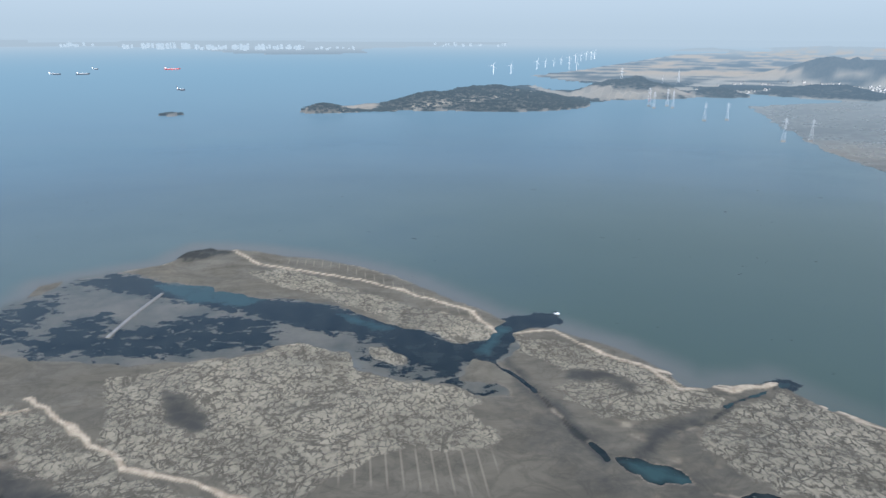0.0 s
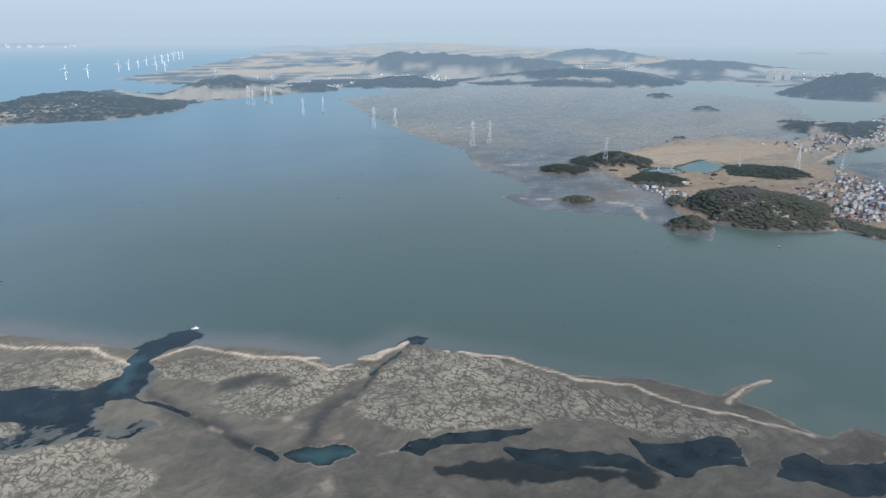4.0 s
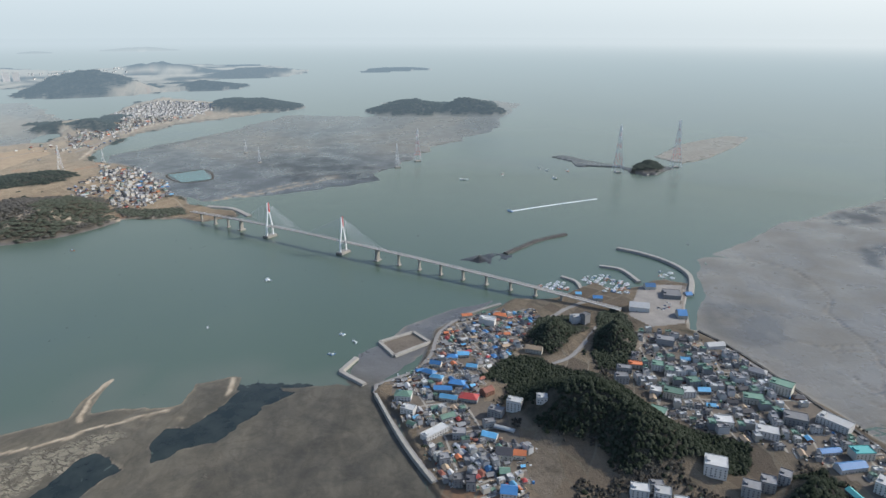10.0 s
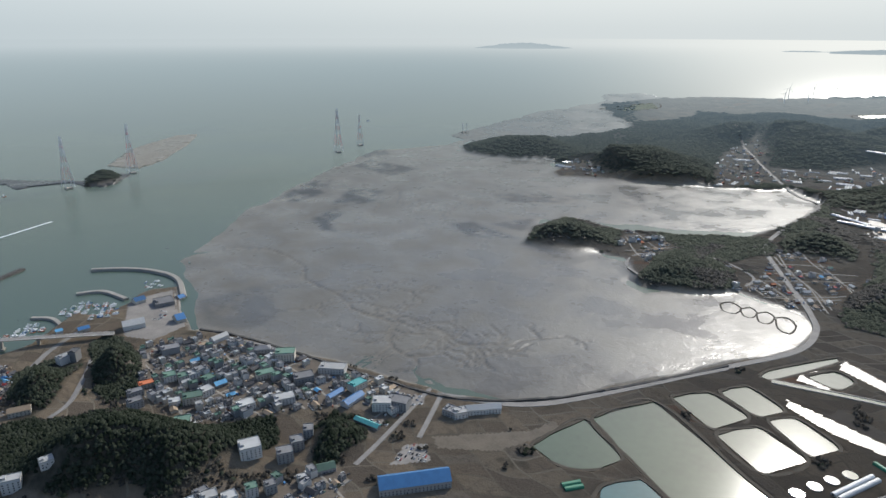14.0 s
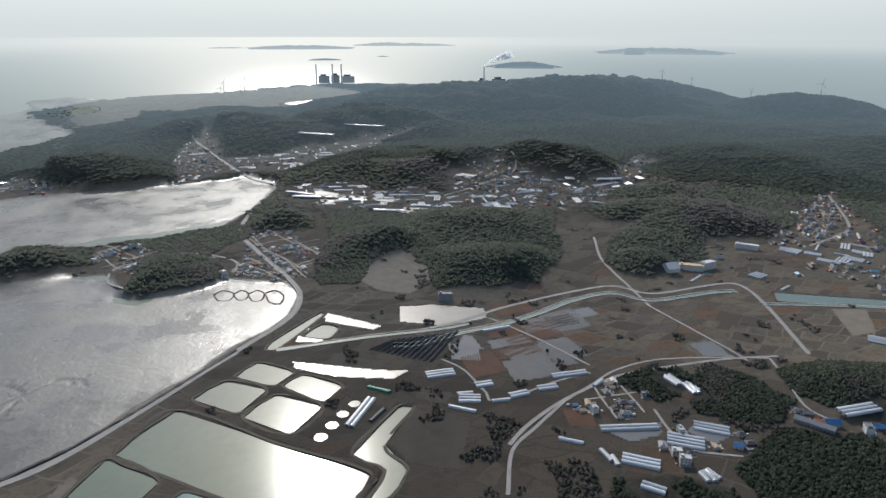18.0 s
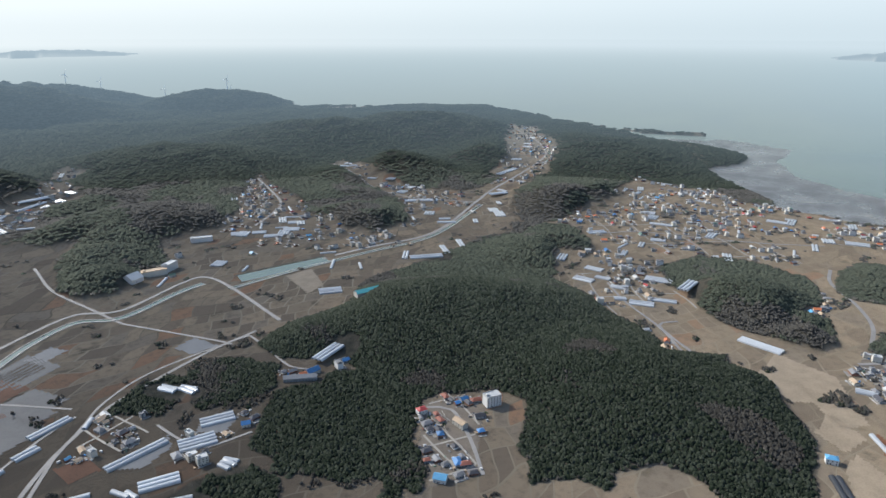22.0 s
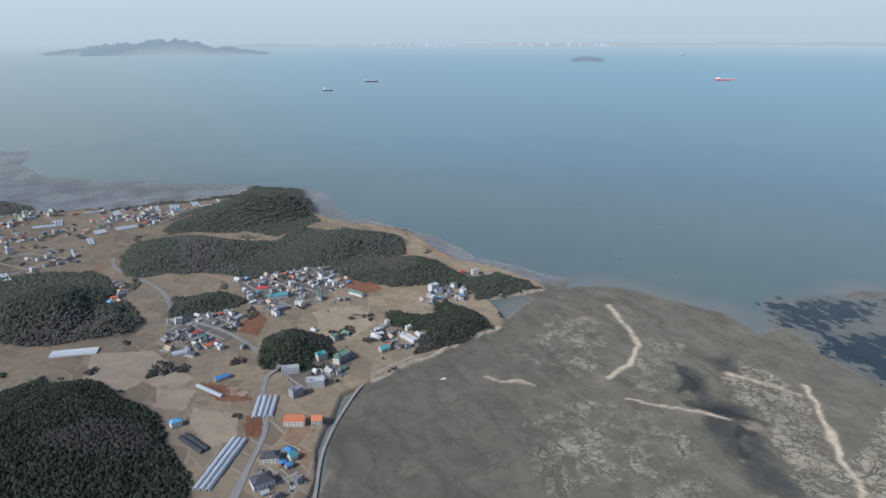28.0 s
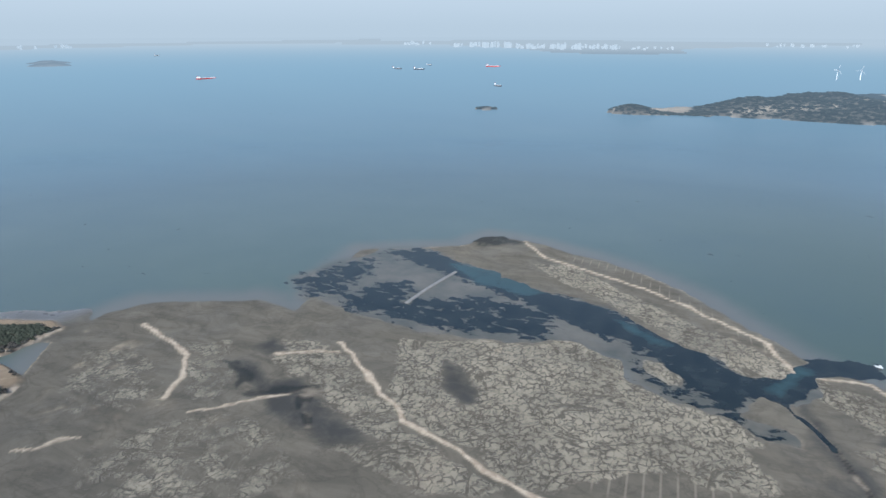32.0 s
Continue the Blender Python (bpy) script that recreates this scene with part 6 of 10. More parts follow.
SANDS = [(SAND_SPIT, 5), (SAND_MAIN, 6), (SAND_HOOK, 7), (SAND_BAR_A, 4), (SAND_BAR_B, 3), (SAND_BAR_C, 5), (SAND_EAST_A, 4), (SAND_EAST_B, 5),
         (SAND_EAST_C, 5), (SAND_EAST_D, 4), (SAND_EAST_E, 6), (SAND_EAST_F, 7), (SAND_SOUTH, 9), (SAND_WEST, 3), (SAND_CAPE, 34),
         (SAND_SEON_A, 7), (SAND_SEON_B, 7), (SAND_SEON_C, 6), (SAND_SEON_D, 9), (SAND_SEON_E, 5), (SAND_SEON_F, 5), (SAND_SEON_G, 6), (SAND_SEON_H, 7), (SAND_SEON_I, 9), (SAND_BEACH_A, 5), (SAND_BEACH_B, 5), (SAND_BEACH_C, 5), (SAND_BEACH_D, 8)]
ROCKS = [ROCKS_H, ROCKS_I, ROCKS_J, ROCKS_K]
CHANNELS = [(CHAN_A, 5, 1.3), (CHAN_C, 4, 1.2), (CHAN_J, 9, 0.25)]
CRUSTS = [(CRUST_A, 1.0), (CRUST_B, 1.0), (CRUST_C, 1.0), (CRUST_D, 1.0), (CRUST_E, 1.0), (CRUST_F, 0.8), (CRUST_G, 0.75), (CRUST_H, 0.75), (CRUST_I, 0.7),
          (CRUST_J, 0.95), (CRUST_K, 0.5), (CRUST_L, 0.5), (CRUST_M, 0.55)]
GULLIES = [GULLY_A, GULLY_B, GULLY_C, GULLY_D, GULLY_E, GULLY_F]
WEEDS = [(WEED_A, 1.0), (WEED_B, 0.78), (WEED_C, 0.7), (WEED_D, 0.6)]
TEALS = [TEAL_A, TEAL_B, TEAL_C, POOL_E, POOL_F]
POOLS = [INLET, POOL_A, POOL_B, POOL_C, POOL_D, POOL_E, POOL_F, POOL_G]
RIBS = [RIBS_A, RIBS_B]
REEFS = [REEF_A, REEF_B, REEF_C, REEF_D, REEF_E, REEF_F, REEF_G, REEF_H, REEF_I, REEF_J, REEF_K, REEF_L, REEF_M]
PONDS = [(POND_A, 2.2), (POND_B, 2.6), (POND_C, 2.6), (POND_D, 2.6), (POND_E, 2.6), (POND_F, 2.2), (POND_G, 2.4), (POND_H, 2.4), (POND_I, 2.0),
         (POND_J, 3.0), (POND_K, 2.0), (POND_L, 2.5), (POND_M, 2.0), (POND_N, 3.0), (POND_O, 3.0), (POND_P, 2.5)]


def branch(x, y, head, length, depth, rng, out):
    """A tidal creek that winds outward and forks as it thins."""
    line = [(x, y)]
    for k in range(4):
        head += rng.uniform(-0.45, 0.45)
        x, y = x + math.cos(head) * length / 4, y + math.sin(head) * length / 4
        line.append((x, y))
        if depth and k in (1, 2, 3):
            branch(x, y, head + rng.choice((-1, 1)) * rng.uniform(0.6, 1.1), length * rng.uniform(0.35, 0.6), depth - 1, rng, out)
    out.append((line, 2.2 + 0.7 * depth))


def creek_lines():
    rng = random.Random(23)
    out = [(CREEK_A, 5.0), (CREEK_B, 2.5), (CREEK_C, 4.0), (CREEK_D, 5.0), (CREEK_E, 3.5), (CREEK_F, 3.0)]
    for line, every, reach in ((CREEK_A[6:], 1, 70), (CREEK_C, 1, 62), (CREEK_F, 1, 55), (CREEK_B, 1, 45), (CREEK_D[1:6], 2, 90)):
        for (ax, ay), (bx, by) in zip(line[:-1], line[1:]):
            for side in (-1, 1):
                k = rng.random()
                head = math.atan2(by - ay, bx - ax) + side * rng.uniform(0.7, 1.3)
                branch(ax + (bx - ax) * k, ay + (by - ay) * k, head, reach * rng.uniform(0.6, 1.3), 1, rng, out)
    return out


CREEKS = creek_lines()


def hill_rise(x, y):
    rise = np.zeros(x.shape)
    core = np.zeros(x.shape)
    for hx, hy, ra, rr, top in HILLS:
        d = math.hypot(hx, hy)
        ux, uy = hx / d, hy / d
        dx, dy = x - hx, y - hy
        q = ((dx * uy - dy * ux) / ra) ** 2 + ((dx * ux + dy * uy) / rr) ** 2
        near = q < 2.6
        if near.any():
            k = np.clip(1 - q[near] / 2.6, 0, 1)
            bulge = (top - 6) * k ** 1.6
            rise[near] = np.maximum(rise[near], bulge) + 0.25 * np.minimum(rise[near], bulge)
            core[near] = np.maximum(core[near], 1 - q[near])
    return rise, core


def lie(x, y):
    """Height of the ground and its kinds at each place: height, land, mud, sand, weed, wood."""
    x, y = np.asarray(x, float), np.asarray(y, float)
    d = np.hypot(x, y)
    wob = np.clip(d / 1000, 0.6, 6)
    wx = x + fbm(x, y, 90, 4, 3) * 9 * wob
    wy = y + fbm(x, y, 90, 4, 8) * 9 * wob
    mx = x + fbm(x, y, 40, 3, 5) * 6
    my = y + fbm(x, y, 40, 3, 6) * 6
    h = np.full(x.shape, -4.0)
    mud = np.zeros(x.shape)
    for outline in MUDS:
        thin = outline in (STRIP_WEST, FLAT_WEST)
        mud = np.maximum(mud, ramp(inside(wx, wy, outline), (-75 if thin else -30) - 10 * wob, -20 if thin else 14 * wob))
    relief = fbm(x, y, 60, 5, 21)
    veins = 1 - np.abs(fbm(x + 4 * relief, y, 26, 3, 27)) * 2
    calm = ramp(fbm(x, y, 300, 2, 29), -0.1, 0.5)
    h = h + mud * (4.55 + relief * 0.3 + veins * 0.25 * calm)
    for outline in (FLAT_SEONJAE, FLAT_SOUTH, FLAT_FAR_SE, ISLE_MUD):
        h = h + 0.8 * ramp(inside(wx, wy, outline), -40, 60)
    # winding tidal creeks on the flat by the causeway
    cx, cy = x + 5 * fbm(x, y, 35, 3, 24), y + 5 * fbm(x, y, 35, 3, 25)
    east = (x > 150) & (y < -450) & (d < 2900)
    cut = np.zeros(east.sum())
    for line, width in CREEKS:
        cut = np.maximum(cut, np.exp(-(along(cx[east], cy[east], line, 40) / width) ** 2))
    h[east] += 1.2 * ramp(inside(wx[east], wy[east], FLAT_EAST), 0, 120) - 1.1 * cut
    bed = np.zeros(x.shape)
    bed[east] = cut
    lag = ramp(inside(x + 16 * fbm(x, y, 60, 4, 33), y + 16 * fbm(x, y, 60, 4, 34), LAGOON), -8, 8)
    h = h * (1 - lag) - 0.6 * lag
    weed_shade = np.zeros(x.shape)
    bx, by = mx + 9 * fbm(x, y, 70, 2, 36), my + 9 * fbm(x, y, 70, 2, 37)
    swell, pools, tufts = (0.9 + 0.55 * fbm(x, y, 55, 3, 38)).clip(0.3, 2), 0.25 + 0.75 * ramp(fbm(x, y, 95, 2, 39), -0.35, 0.25), ramp(fbm(x, y, 30, 3, 40), -0.5, 0.1)
    for line, width, depth in CHANNELS:
        off = along(bx, by, line) / (width * swell)
        h = h - np.exp(-off ** 2) * depth * pools
        weed_shade = np.maximum(weed_shade, 0.75 * ramp(np.exp(-(off / 1.4) ** 2), 0.3, 0.7) * tufts)
    ragged = 9 * fbm(x, y, 30, 5, 42)
    for outline in POOLS:
        b = ramp(inside(mx, my, outline) + ragged, -2, 5)
        h = h * (1 - b) - 0.6 * b
    weed_shade = np.maximum(weed_shade, 0.9 * ramp(inside(mx, my, WEED_E) + 1.6 * ragged, 0, 5))
    b = ramp(inside(mx, my, CRUST_C), -3, 5)
    h = h * (1 - b) + 0.7 * b
    land = np.zeros(x.shape)
    for outline in LANDS:
        land = np.maximum(land, ramp(inside(wx, wy, outline), -6 * wob, 6 * wob))
    rise, core = hill_rise(x, y)
    valley, low = np.zeros(x.shape), np.zeros(x.shape)
    for outline in VALLEYS:
        deep = inside(wx, wy, outline)
        valley = np.maximum(valley, ramp(deep, -12 * wob, 12 * wob))
        low = np.maximum(low, ramp(deep, -90, 60))
    head = np.degrees(np.arctan2(x, y)) % 360
    west = ramp(head, 150, 158) * (1 - ramp(head, 285, 290)) * land * (1 - ramp(d, 7000, 8000))
    near_wood, soft = np.zeros(x.shape), np.zeros(x.shape)
    for outline in NEAR_WOODS:
        deep = inside(wx, wy, outline)
        near_wood = np.maximum(near_wood, ramp(deep, -5 * wob, 5 * wob))
        soft = np.maximum(soft, ramp(deep, -22, 60))
    back = west * (1 - valley) * ramp(d, 1750, 1950)
    mine = ((head > 76) & (head < 306) & (d < 2600)).astype(float)
    mine = np.maximum(mine, ramp(inside(x, y, SEONJAE), 0, 10))
    inland = np.maximum(ramp(inside(x, y, NORTH_LAND), -50, 50), ramp(inside(x, y, ISLANDS_MID), -50, 50))
    knoll = np.where(d > 8000, ramp(core, -0.9, -0.6), ramp(core, -0.4, -0.15)) * (1 - inland) + inland * ramp(core + 0.3 * fbm(x, y, 300, 3, 73), -0.1, 0.12)
    knoll = knoll * (1 - np.maximum(mine, west))
    wood = np.maximum(np.maximum(knoll, back), near_wood)
    gentle = np.maximum(np.maximum(soft, west * (1 - low) * ramp(d, 1700, 2000)), 1 - np.maximum(mine, west))
    rise = rise * (0.15 + 0.85 * gentle) + west * (1 - low) * ramp(d, 1700, 2000) * (10 + 14 * fbm(x, y, 260, 3, 71))
    rise = rise * (1 - 0.42 * west * (1 - ramp(d, 3000, 4300)))
    land = np.maximum(land, ramp(rise, 3, 9))
    h = np.maximum(h, h * (1 - land) + land * (4.0 + fbm(x, y, 220, 3, 41) * 0.8))
    h = h + np.maximum(rise, 0) * (1 + 0.1 * fbm(x, y, 120, 3, 51) + 0.34 * (0.4 - np.abs(fbm(x, y, 210, 3, 52)))) * ramp(rise, 0, 6)
    wood = wood * ramp(land, 0.3, 0.9)
    sand = np.zeros(x.shape)
    b = ramp(inside(mx, my, SANDBAR), -25, 8)
    h, sand = np.maximum(h, b * 5 - 4), np.maximum(sand, b)
    b = ramp(inside(wx, wy, ROCKBAR), -10, 15)
    h, weed_shade = np.maximum(h, b * 6 - 4), np.maximum(weed_shade, b * 0.6)
    for outline in ROCKS:
        b = ramp(inside(wx, wy, outline), -8, 10) * ramp(fbm(x, y, 25, 3, 83), -0.5, 0.1)
        h, weed_shade = np.maximum(h, b * 4.8 - 4.0), np.maximum(weed_shade, b * 0.75)
    # Sky reflection on wet creek beds, put in with the sand colour.
    sand = np.maximum(sand, 0.7 * ramp(bed, 0.45, 0.8) * mud * (1 - land))
    # Shadow along the creek edges, painted in with the dark weed colour.
    weed_shade = np.maximum(weed_shade, 0.4 * ramp(bed, 0.06, 0.25) * (1 - ramp(bed, 0.4, 0.6)) * mud * (1 - land))
    rag = fbm(x, y, 40, 2, 87)
    for line, width in SANDS:
        b = np.exp(-(along(mx + 4 * rag, my - 4 * rag, line) / (width * (0.85 + 0.35 * rag).clip(0.6, 1.4))) ** 2)
        h, sand = h + b * 0.8, np.maximum(sand, ramp(b, 0.12, 0.85))
    shore = 0.7 * np.exp(-((h - 0.1) / 0.2) ** 2) * ramp(mud + land, 0.2, 0.8) * ramp(fbm(x, y, 150, 2, 61), 0.0, 0.5) * (1 - lag)
    sand = np.maximum(sand, shore * 0.6)
    for outline, level in PONDS:
        b = ramp(inside(x, y, outline), -4, 0)
        h = h * (1 - b) + (level - 1.5) * b
    for outline in REEFS:
        b = ramp(inside(mx, my, outline), -14, 10) * ramp(fbm(x, y * 1.6, 45, 4, 84), -0.7, -0.1)
        weed_shade = np.maximum(weed_shade, b * (0.35 if outline is REEF_A else 0.85))
    return h, land, mud, sand, weed_shade, wood


def ring_sheet(name, steps, downs, height_fn, material):
    """One sheet round the eye's foot, finer near by as the eye sees it."""
    heads = np.radians(np.arange(steps) * 360.0 / steps)
    dist = EYE / np.tan(np.radians(downs))
    n = len(dist)
    x = np.outer(dist, np.sin(heads))
    y = np.outer(dist, np.cos(heads))
    h, layers = height_fn(x, y)
    true = np.stack([x, y, h], -1)
    places, _ = fold(x, y, h)
    i = np.arange(n - 1)[:, None] * steps
    j = np.arange(steps)[None, :]
    j2 = (j + 1) % steps
    faces = np.stack([i + j, i + j2, i + steps + j2, i + steps + j], -1).reshape(-1, 4)
    me = bpy.data.meshes.new(name)
    me.vertices.add(n * steps)
    me.vertices.foreach_set("co", places.reshape(-1))
    me.loops.add(faces.size)
    me.polygons.add(len(faces))
    me.loops.foreach_set("vertex_index", faces.reshape(-1))
    me.polygons.foreach_set("loop_start", np.arange(len(faces)) * 4)
    me.update(calc_edges=True)
    for key, layer in layers.items():
        attr = me.attributes.new(key, "FLOAT_COLOR", "POINT")
        attr.data.foreach_set("color", layer.reshape(-1))
    across = np.roll(true, -1, 1) - np.roll(true, 1, 1)
    outward = np.gradient(true, axis=0)
    normal = np.cross(across, outward)
    normal *= np.sign(normal[..., 2:3])
    normal /= np.linalg.norm(normal, axis=-1, keepdims=True) + 1e-12
    me.polygons.foreach_set("use_smooth", np.ones(len(faces), bool))
    if material in (WATER, FAR_WATER):
        normal = np.cross(np.roll(places, -1, 1) - np.roll(places, 1, 1), np.gradient(places, axis=0))
        normal *= np.sign(normal[..., 2:3])
        normal /= np.linalg.norm(normal, axis=-1, keepdims=True) + 1e-12
    me.normals_split_custom_set_from_vertices(normal.reshape(-1, 3))
    me.materials.append(material)
    return new(name, me)


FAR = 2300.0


def haze_share(x, y, reach=4700.0):
    """How much of the haze painted as emission covers a place; more with distance."""
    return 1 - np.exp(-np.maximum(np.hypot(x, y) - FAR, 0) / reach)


def reed_cover(x, y, wood):
    head = np.degrees(np.arctan2(x, y)) % 360
    # Fields to the west are mixed towards the reed tan.
    west = 0.36 * ramp(head, 236, 250) * (1 - ramp(head, 300, 305)) * (1 - wood) * (0.5 + 0.5 * ramp(fbm(x, y, 90, 2, 63), -0.3, 0.4))
    return np.maximum(np.maximum(west * (np.hypot(x, y) < 2300), ramp(inside(x, y, NORTH_LAND), 0, 200) * (1 - wood) * ramp(np.hypot(x, y), 7000, 9000)), ramp(inside(x, y, SEONJAE), 0, 100) * 0.35)


KEPT = {}


def ground_layers(x, y):
    h, land, mud, sand, weed_shade, wood = lie(x, y)
    one = np.ones(x.shape)
    head = (np.degrees(np.arctan2(x, y)) + 180) % 360 - 180
    zone = ramp(inside(x, y, MUD_NORTH), -60, 10) * (1 - ramp(head, 95, 105))
    mx, my = x + fbm(x, y, 40, 3, 5) * 6, y + fbm(x, y, 40, 3, 6) * 6
    lobes, ribs, dark_ground = np.zeros(x.shape), np.zeros(x.shape), np.zeros(x.shape)
    for outline, much in CRUSTS:
        lobes = np.maximum(lobes, much * ramp(inside(mx, my, outline), -16, 12))
    for outline in RIBS:
        ribs = np.maximum(ribs, ramp(inside(x, y, outline), -6, 14))
    for outline in GULLIES:
        dark_ground = np.maximum(dark_ground, ramp(inside(mx, my, outline), -22, 16))
    lobes = lobes * (1 - dark_ground)
    # A broad stretch of mud is coloured darker.
    dark_ground = np.maximum(dark_ground, 0.5 * ramp(inside(mx, my, MUD_DARK_A), -40, 60))
    # From north round to east, mud off the crust is darker too.
    dark_ground = np.maximum(dark_ground, 0.38 * zone * ramp(head, 8, 25) * (1 - lobes))
    # Near fields towards the sun: ploughed brown, plus backlit dimness as colour.
    south = ramp(head % 360, 152, 166) * (1 - ramp(head % 360, 214, 232)) * (1 - ramp(np.hypot(x, y), 850, 1080))
    dark_ground = np.maximum(dark_ground, 0.55 * south * land)
    wet = np.zeros(x.shape)
    for outline in (FLAT_SEONJAE, FLAT_SOUTH, FLAT_FAR_SE, ISLE_MUD):
        wet = np.maximum(wet, ramp(inside(x, y, outline), -60, 20))
    if np.hypot(x[0, 0], y[0, 0]) < 100:
        KEPT["h"], KEPT["wood"] = h, wood
    else:
        KEPT["far_h"], KEPT["far_wood"] = h, wood
        h = np.where(h < -1.0, -80.0, h)
    # Wood cover fades beyond 10 km so that the painted haze turns paler.
    return h, {"kinds": np.stack([land, zone, sand, one], -1), "cover": np.stack([weed_shade, wood * (1 - 0.8 * ramp(np.hypot(x, y), 10000, 20000)), reed_cover(x, y, wood), one], -1),
               "away": np.stack([haze_share(x, y), lobes, ramp(inside(x, y, FLAT_EAST), -40, 0), one], -1), "marks": np.stack([ribs, dark_ground, wet, one], -1)}


def sea_layers(x, y):
    mx = x + fbm(x, y, 40, 3, 5) * 6
    my = y + fbm(x, y, 40, 3, 6) * 6
    lag = ramp(inside(mx, my, LAGOON), -30, 10)
    weeds, teal = np.zeros(x.shape), np.zeros(x.shape)
    for outline, much in WEEDS:
        weeds = np.maximum(weeds, much * ramp(inside(mx, my, outline), -34, 24))
    for outline in POOLS:
        weeds = np.maximum(weeds, ramp(inside(x, y, outline), -25, -5))
    for line, width, depth in CHANNELS:
        weeds = np.maximum(weeds, ramp(np.exp(-(along(mx, my, line) / (width * 2.5)) ** 2), 0.2, 0.5))
    for outline in TEALS:
        teal = np.maximum(teal, ramp(inside(mx, my, outline), -14, 14))
    d = np.hypot(x, y)
    head = np.degrees(np.arctan2(x, y))
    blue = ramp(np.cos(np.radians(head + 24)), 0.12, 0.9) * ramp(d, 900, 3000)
    # Where the painted glare lies: a band round the sun's heading.
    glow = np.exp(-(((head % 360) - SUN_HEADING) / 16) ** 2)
    # Darker sea by heading, easing off with distance.
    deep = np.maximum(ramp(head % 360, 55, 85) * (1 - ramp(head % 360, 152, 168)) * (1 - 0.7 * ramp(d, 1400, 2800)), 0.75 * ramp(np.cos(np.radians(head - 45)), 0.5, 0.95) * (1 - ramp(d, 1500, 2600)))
    shallow = np.zeros(x.shape)
    for outline in (MUD_NORTH,):
        shallow = np.maximum(shallow, ramp(inside(mx, my, outline), -80, -5) * (1 - 0.75 * ramp(head, 15, 45)))
    one = np.ones(x.shape)
    # Paler painted horizon haze towards the sun.
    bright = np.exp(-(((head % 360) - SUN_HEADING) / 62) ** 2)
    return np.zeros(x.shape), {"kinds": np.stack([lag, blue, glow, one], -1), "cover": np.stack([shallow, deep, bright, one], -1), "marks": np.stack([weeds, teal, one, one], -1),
                               "away": np.stack([haze_share(x, y, 2600.0), ramp(d, 7000, 26000), one, one], -1)}


EDGE = math.degrees(math.atan2(EYE, FAR))
STEPS = 1680
DOWNS = np.concatenate([[89.9, 85.0, 60.0], np.arange(52.0, 42.0, -0.25), np.arange(42.0, EDGE, -0.125), [EDGE]])
FAR_DOWNS = np.concatenate([np.arange(EDGE, 0.73, -0.09), [0.72]])
ground = tagged(ring_sheet("ground", STEPS, DOWNS, ground_layers, GROUND), "tidal mud, sand and brown winter land rising to low hills", "ground", kind="structure")
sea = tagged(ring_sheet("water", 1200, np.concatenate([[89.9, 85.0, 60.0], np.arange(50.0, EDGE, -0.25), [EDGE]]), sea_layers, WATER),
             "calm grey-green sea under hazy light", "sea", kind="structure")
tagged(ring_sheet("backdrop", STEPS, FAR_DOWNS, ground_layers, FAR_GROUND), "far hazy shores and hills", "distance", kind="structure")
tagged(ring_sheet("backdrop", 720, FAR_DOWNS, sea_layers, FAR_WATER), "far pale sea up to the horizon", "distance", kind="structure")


def sampled(x, y):
    """Height and wood cover of the ground sheet as it is built."""
    x, y = np.atleast_1d(np.asarray(x, float)), np.atleast_1d(np.asarray(y, float))
    d = np.hypot(x, y)
    down = np.degrees(np.arctan2(EYE, d))
    j = (np.degrees(np.arctan2(x, y)) % 360) * STEPS / 360
    j0 = j.astype(int) % STEPS
    b, j1 = j - np.floor(j), (j0 + 1) % STEPS
    out = [np.zeros(x.shape), np.zeros(x.shape)]
    for rows, keys, here in ((DOWNS, ("h", "wood"), d <= FAR), (FAR_DOWNS, ("far_h", "far_wood"), d > FAR)):
        if not here.any():
            continue
        i = np.interp(-down[here], -rows, np.arange(len(rows)))
        i0 = np.minimum(i.astype(int), len(rows) - 2)
        a, q, p0, p1 = i - i0, b[here], j0[here], j1[here]
        for k, key in enumerate(keys):
            g = KEPT[key]
            out[k][here] = (g[i0, p0] * (1 - q) + g[i0, p1] * q) * (1 - a) + (g[i0 + 1, p0] * (1 - q) + g[i0 + 1, p1] * q) * a
    return out


def sky_ring():
    """The hazy sky low over the horizon, as a plain backdrop behind all shores; it thins out upwards."""
    steps, ups = 240, np.array([-0.9, -0.3, 0.2, 1.0, 2.0, 3.5, 5.5, 8.0, 12.0])
    heads = np.radians(np.arange(steps) * 360.0 / steps)
    r = RIM + 15
    verts = [(r * math.sin(a), r * math.cos(a), EYE + r * math.tan(radians(u))) for u in ups for a in heads]
    faces = [(i * steps + j, i * steps + (j + 1) % steps, (i + 1) * steps + (j + 1) % steps, (i + 1) * steps + j) for i in range(len(ups) - 1) for j in range(steps)]
    me = bpy.data.meshes.new("backdrop")
    me.from_pydata(verts, [], faces)
    attr = me.attributes.new("kinds", "FLOAT_COLOR", "POINT")
    rows = []
    for u in ups:
        for a in np.degrees(heads):
            rows.append((1 - float(ramp(np.array(u), 2.5, 12)), math.exp(-((a - SUN_HEADING) / 62) ** 2), min(1.0, max(0.0, u / 2.5)), 1))
    attr.data.foreach_set("color", np.array(rows).reshape(-1))
    me.materials.append(SKY_HAZE)
    ob = tagged(new("backdrop", me), "pale hazy sky above the horizon", "sky", kind="structure")
    ob.visible_shadow = False
    return ob


sky_ring()


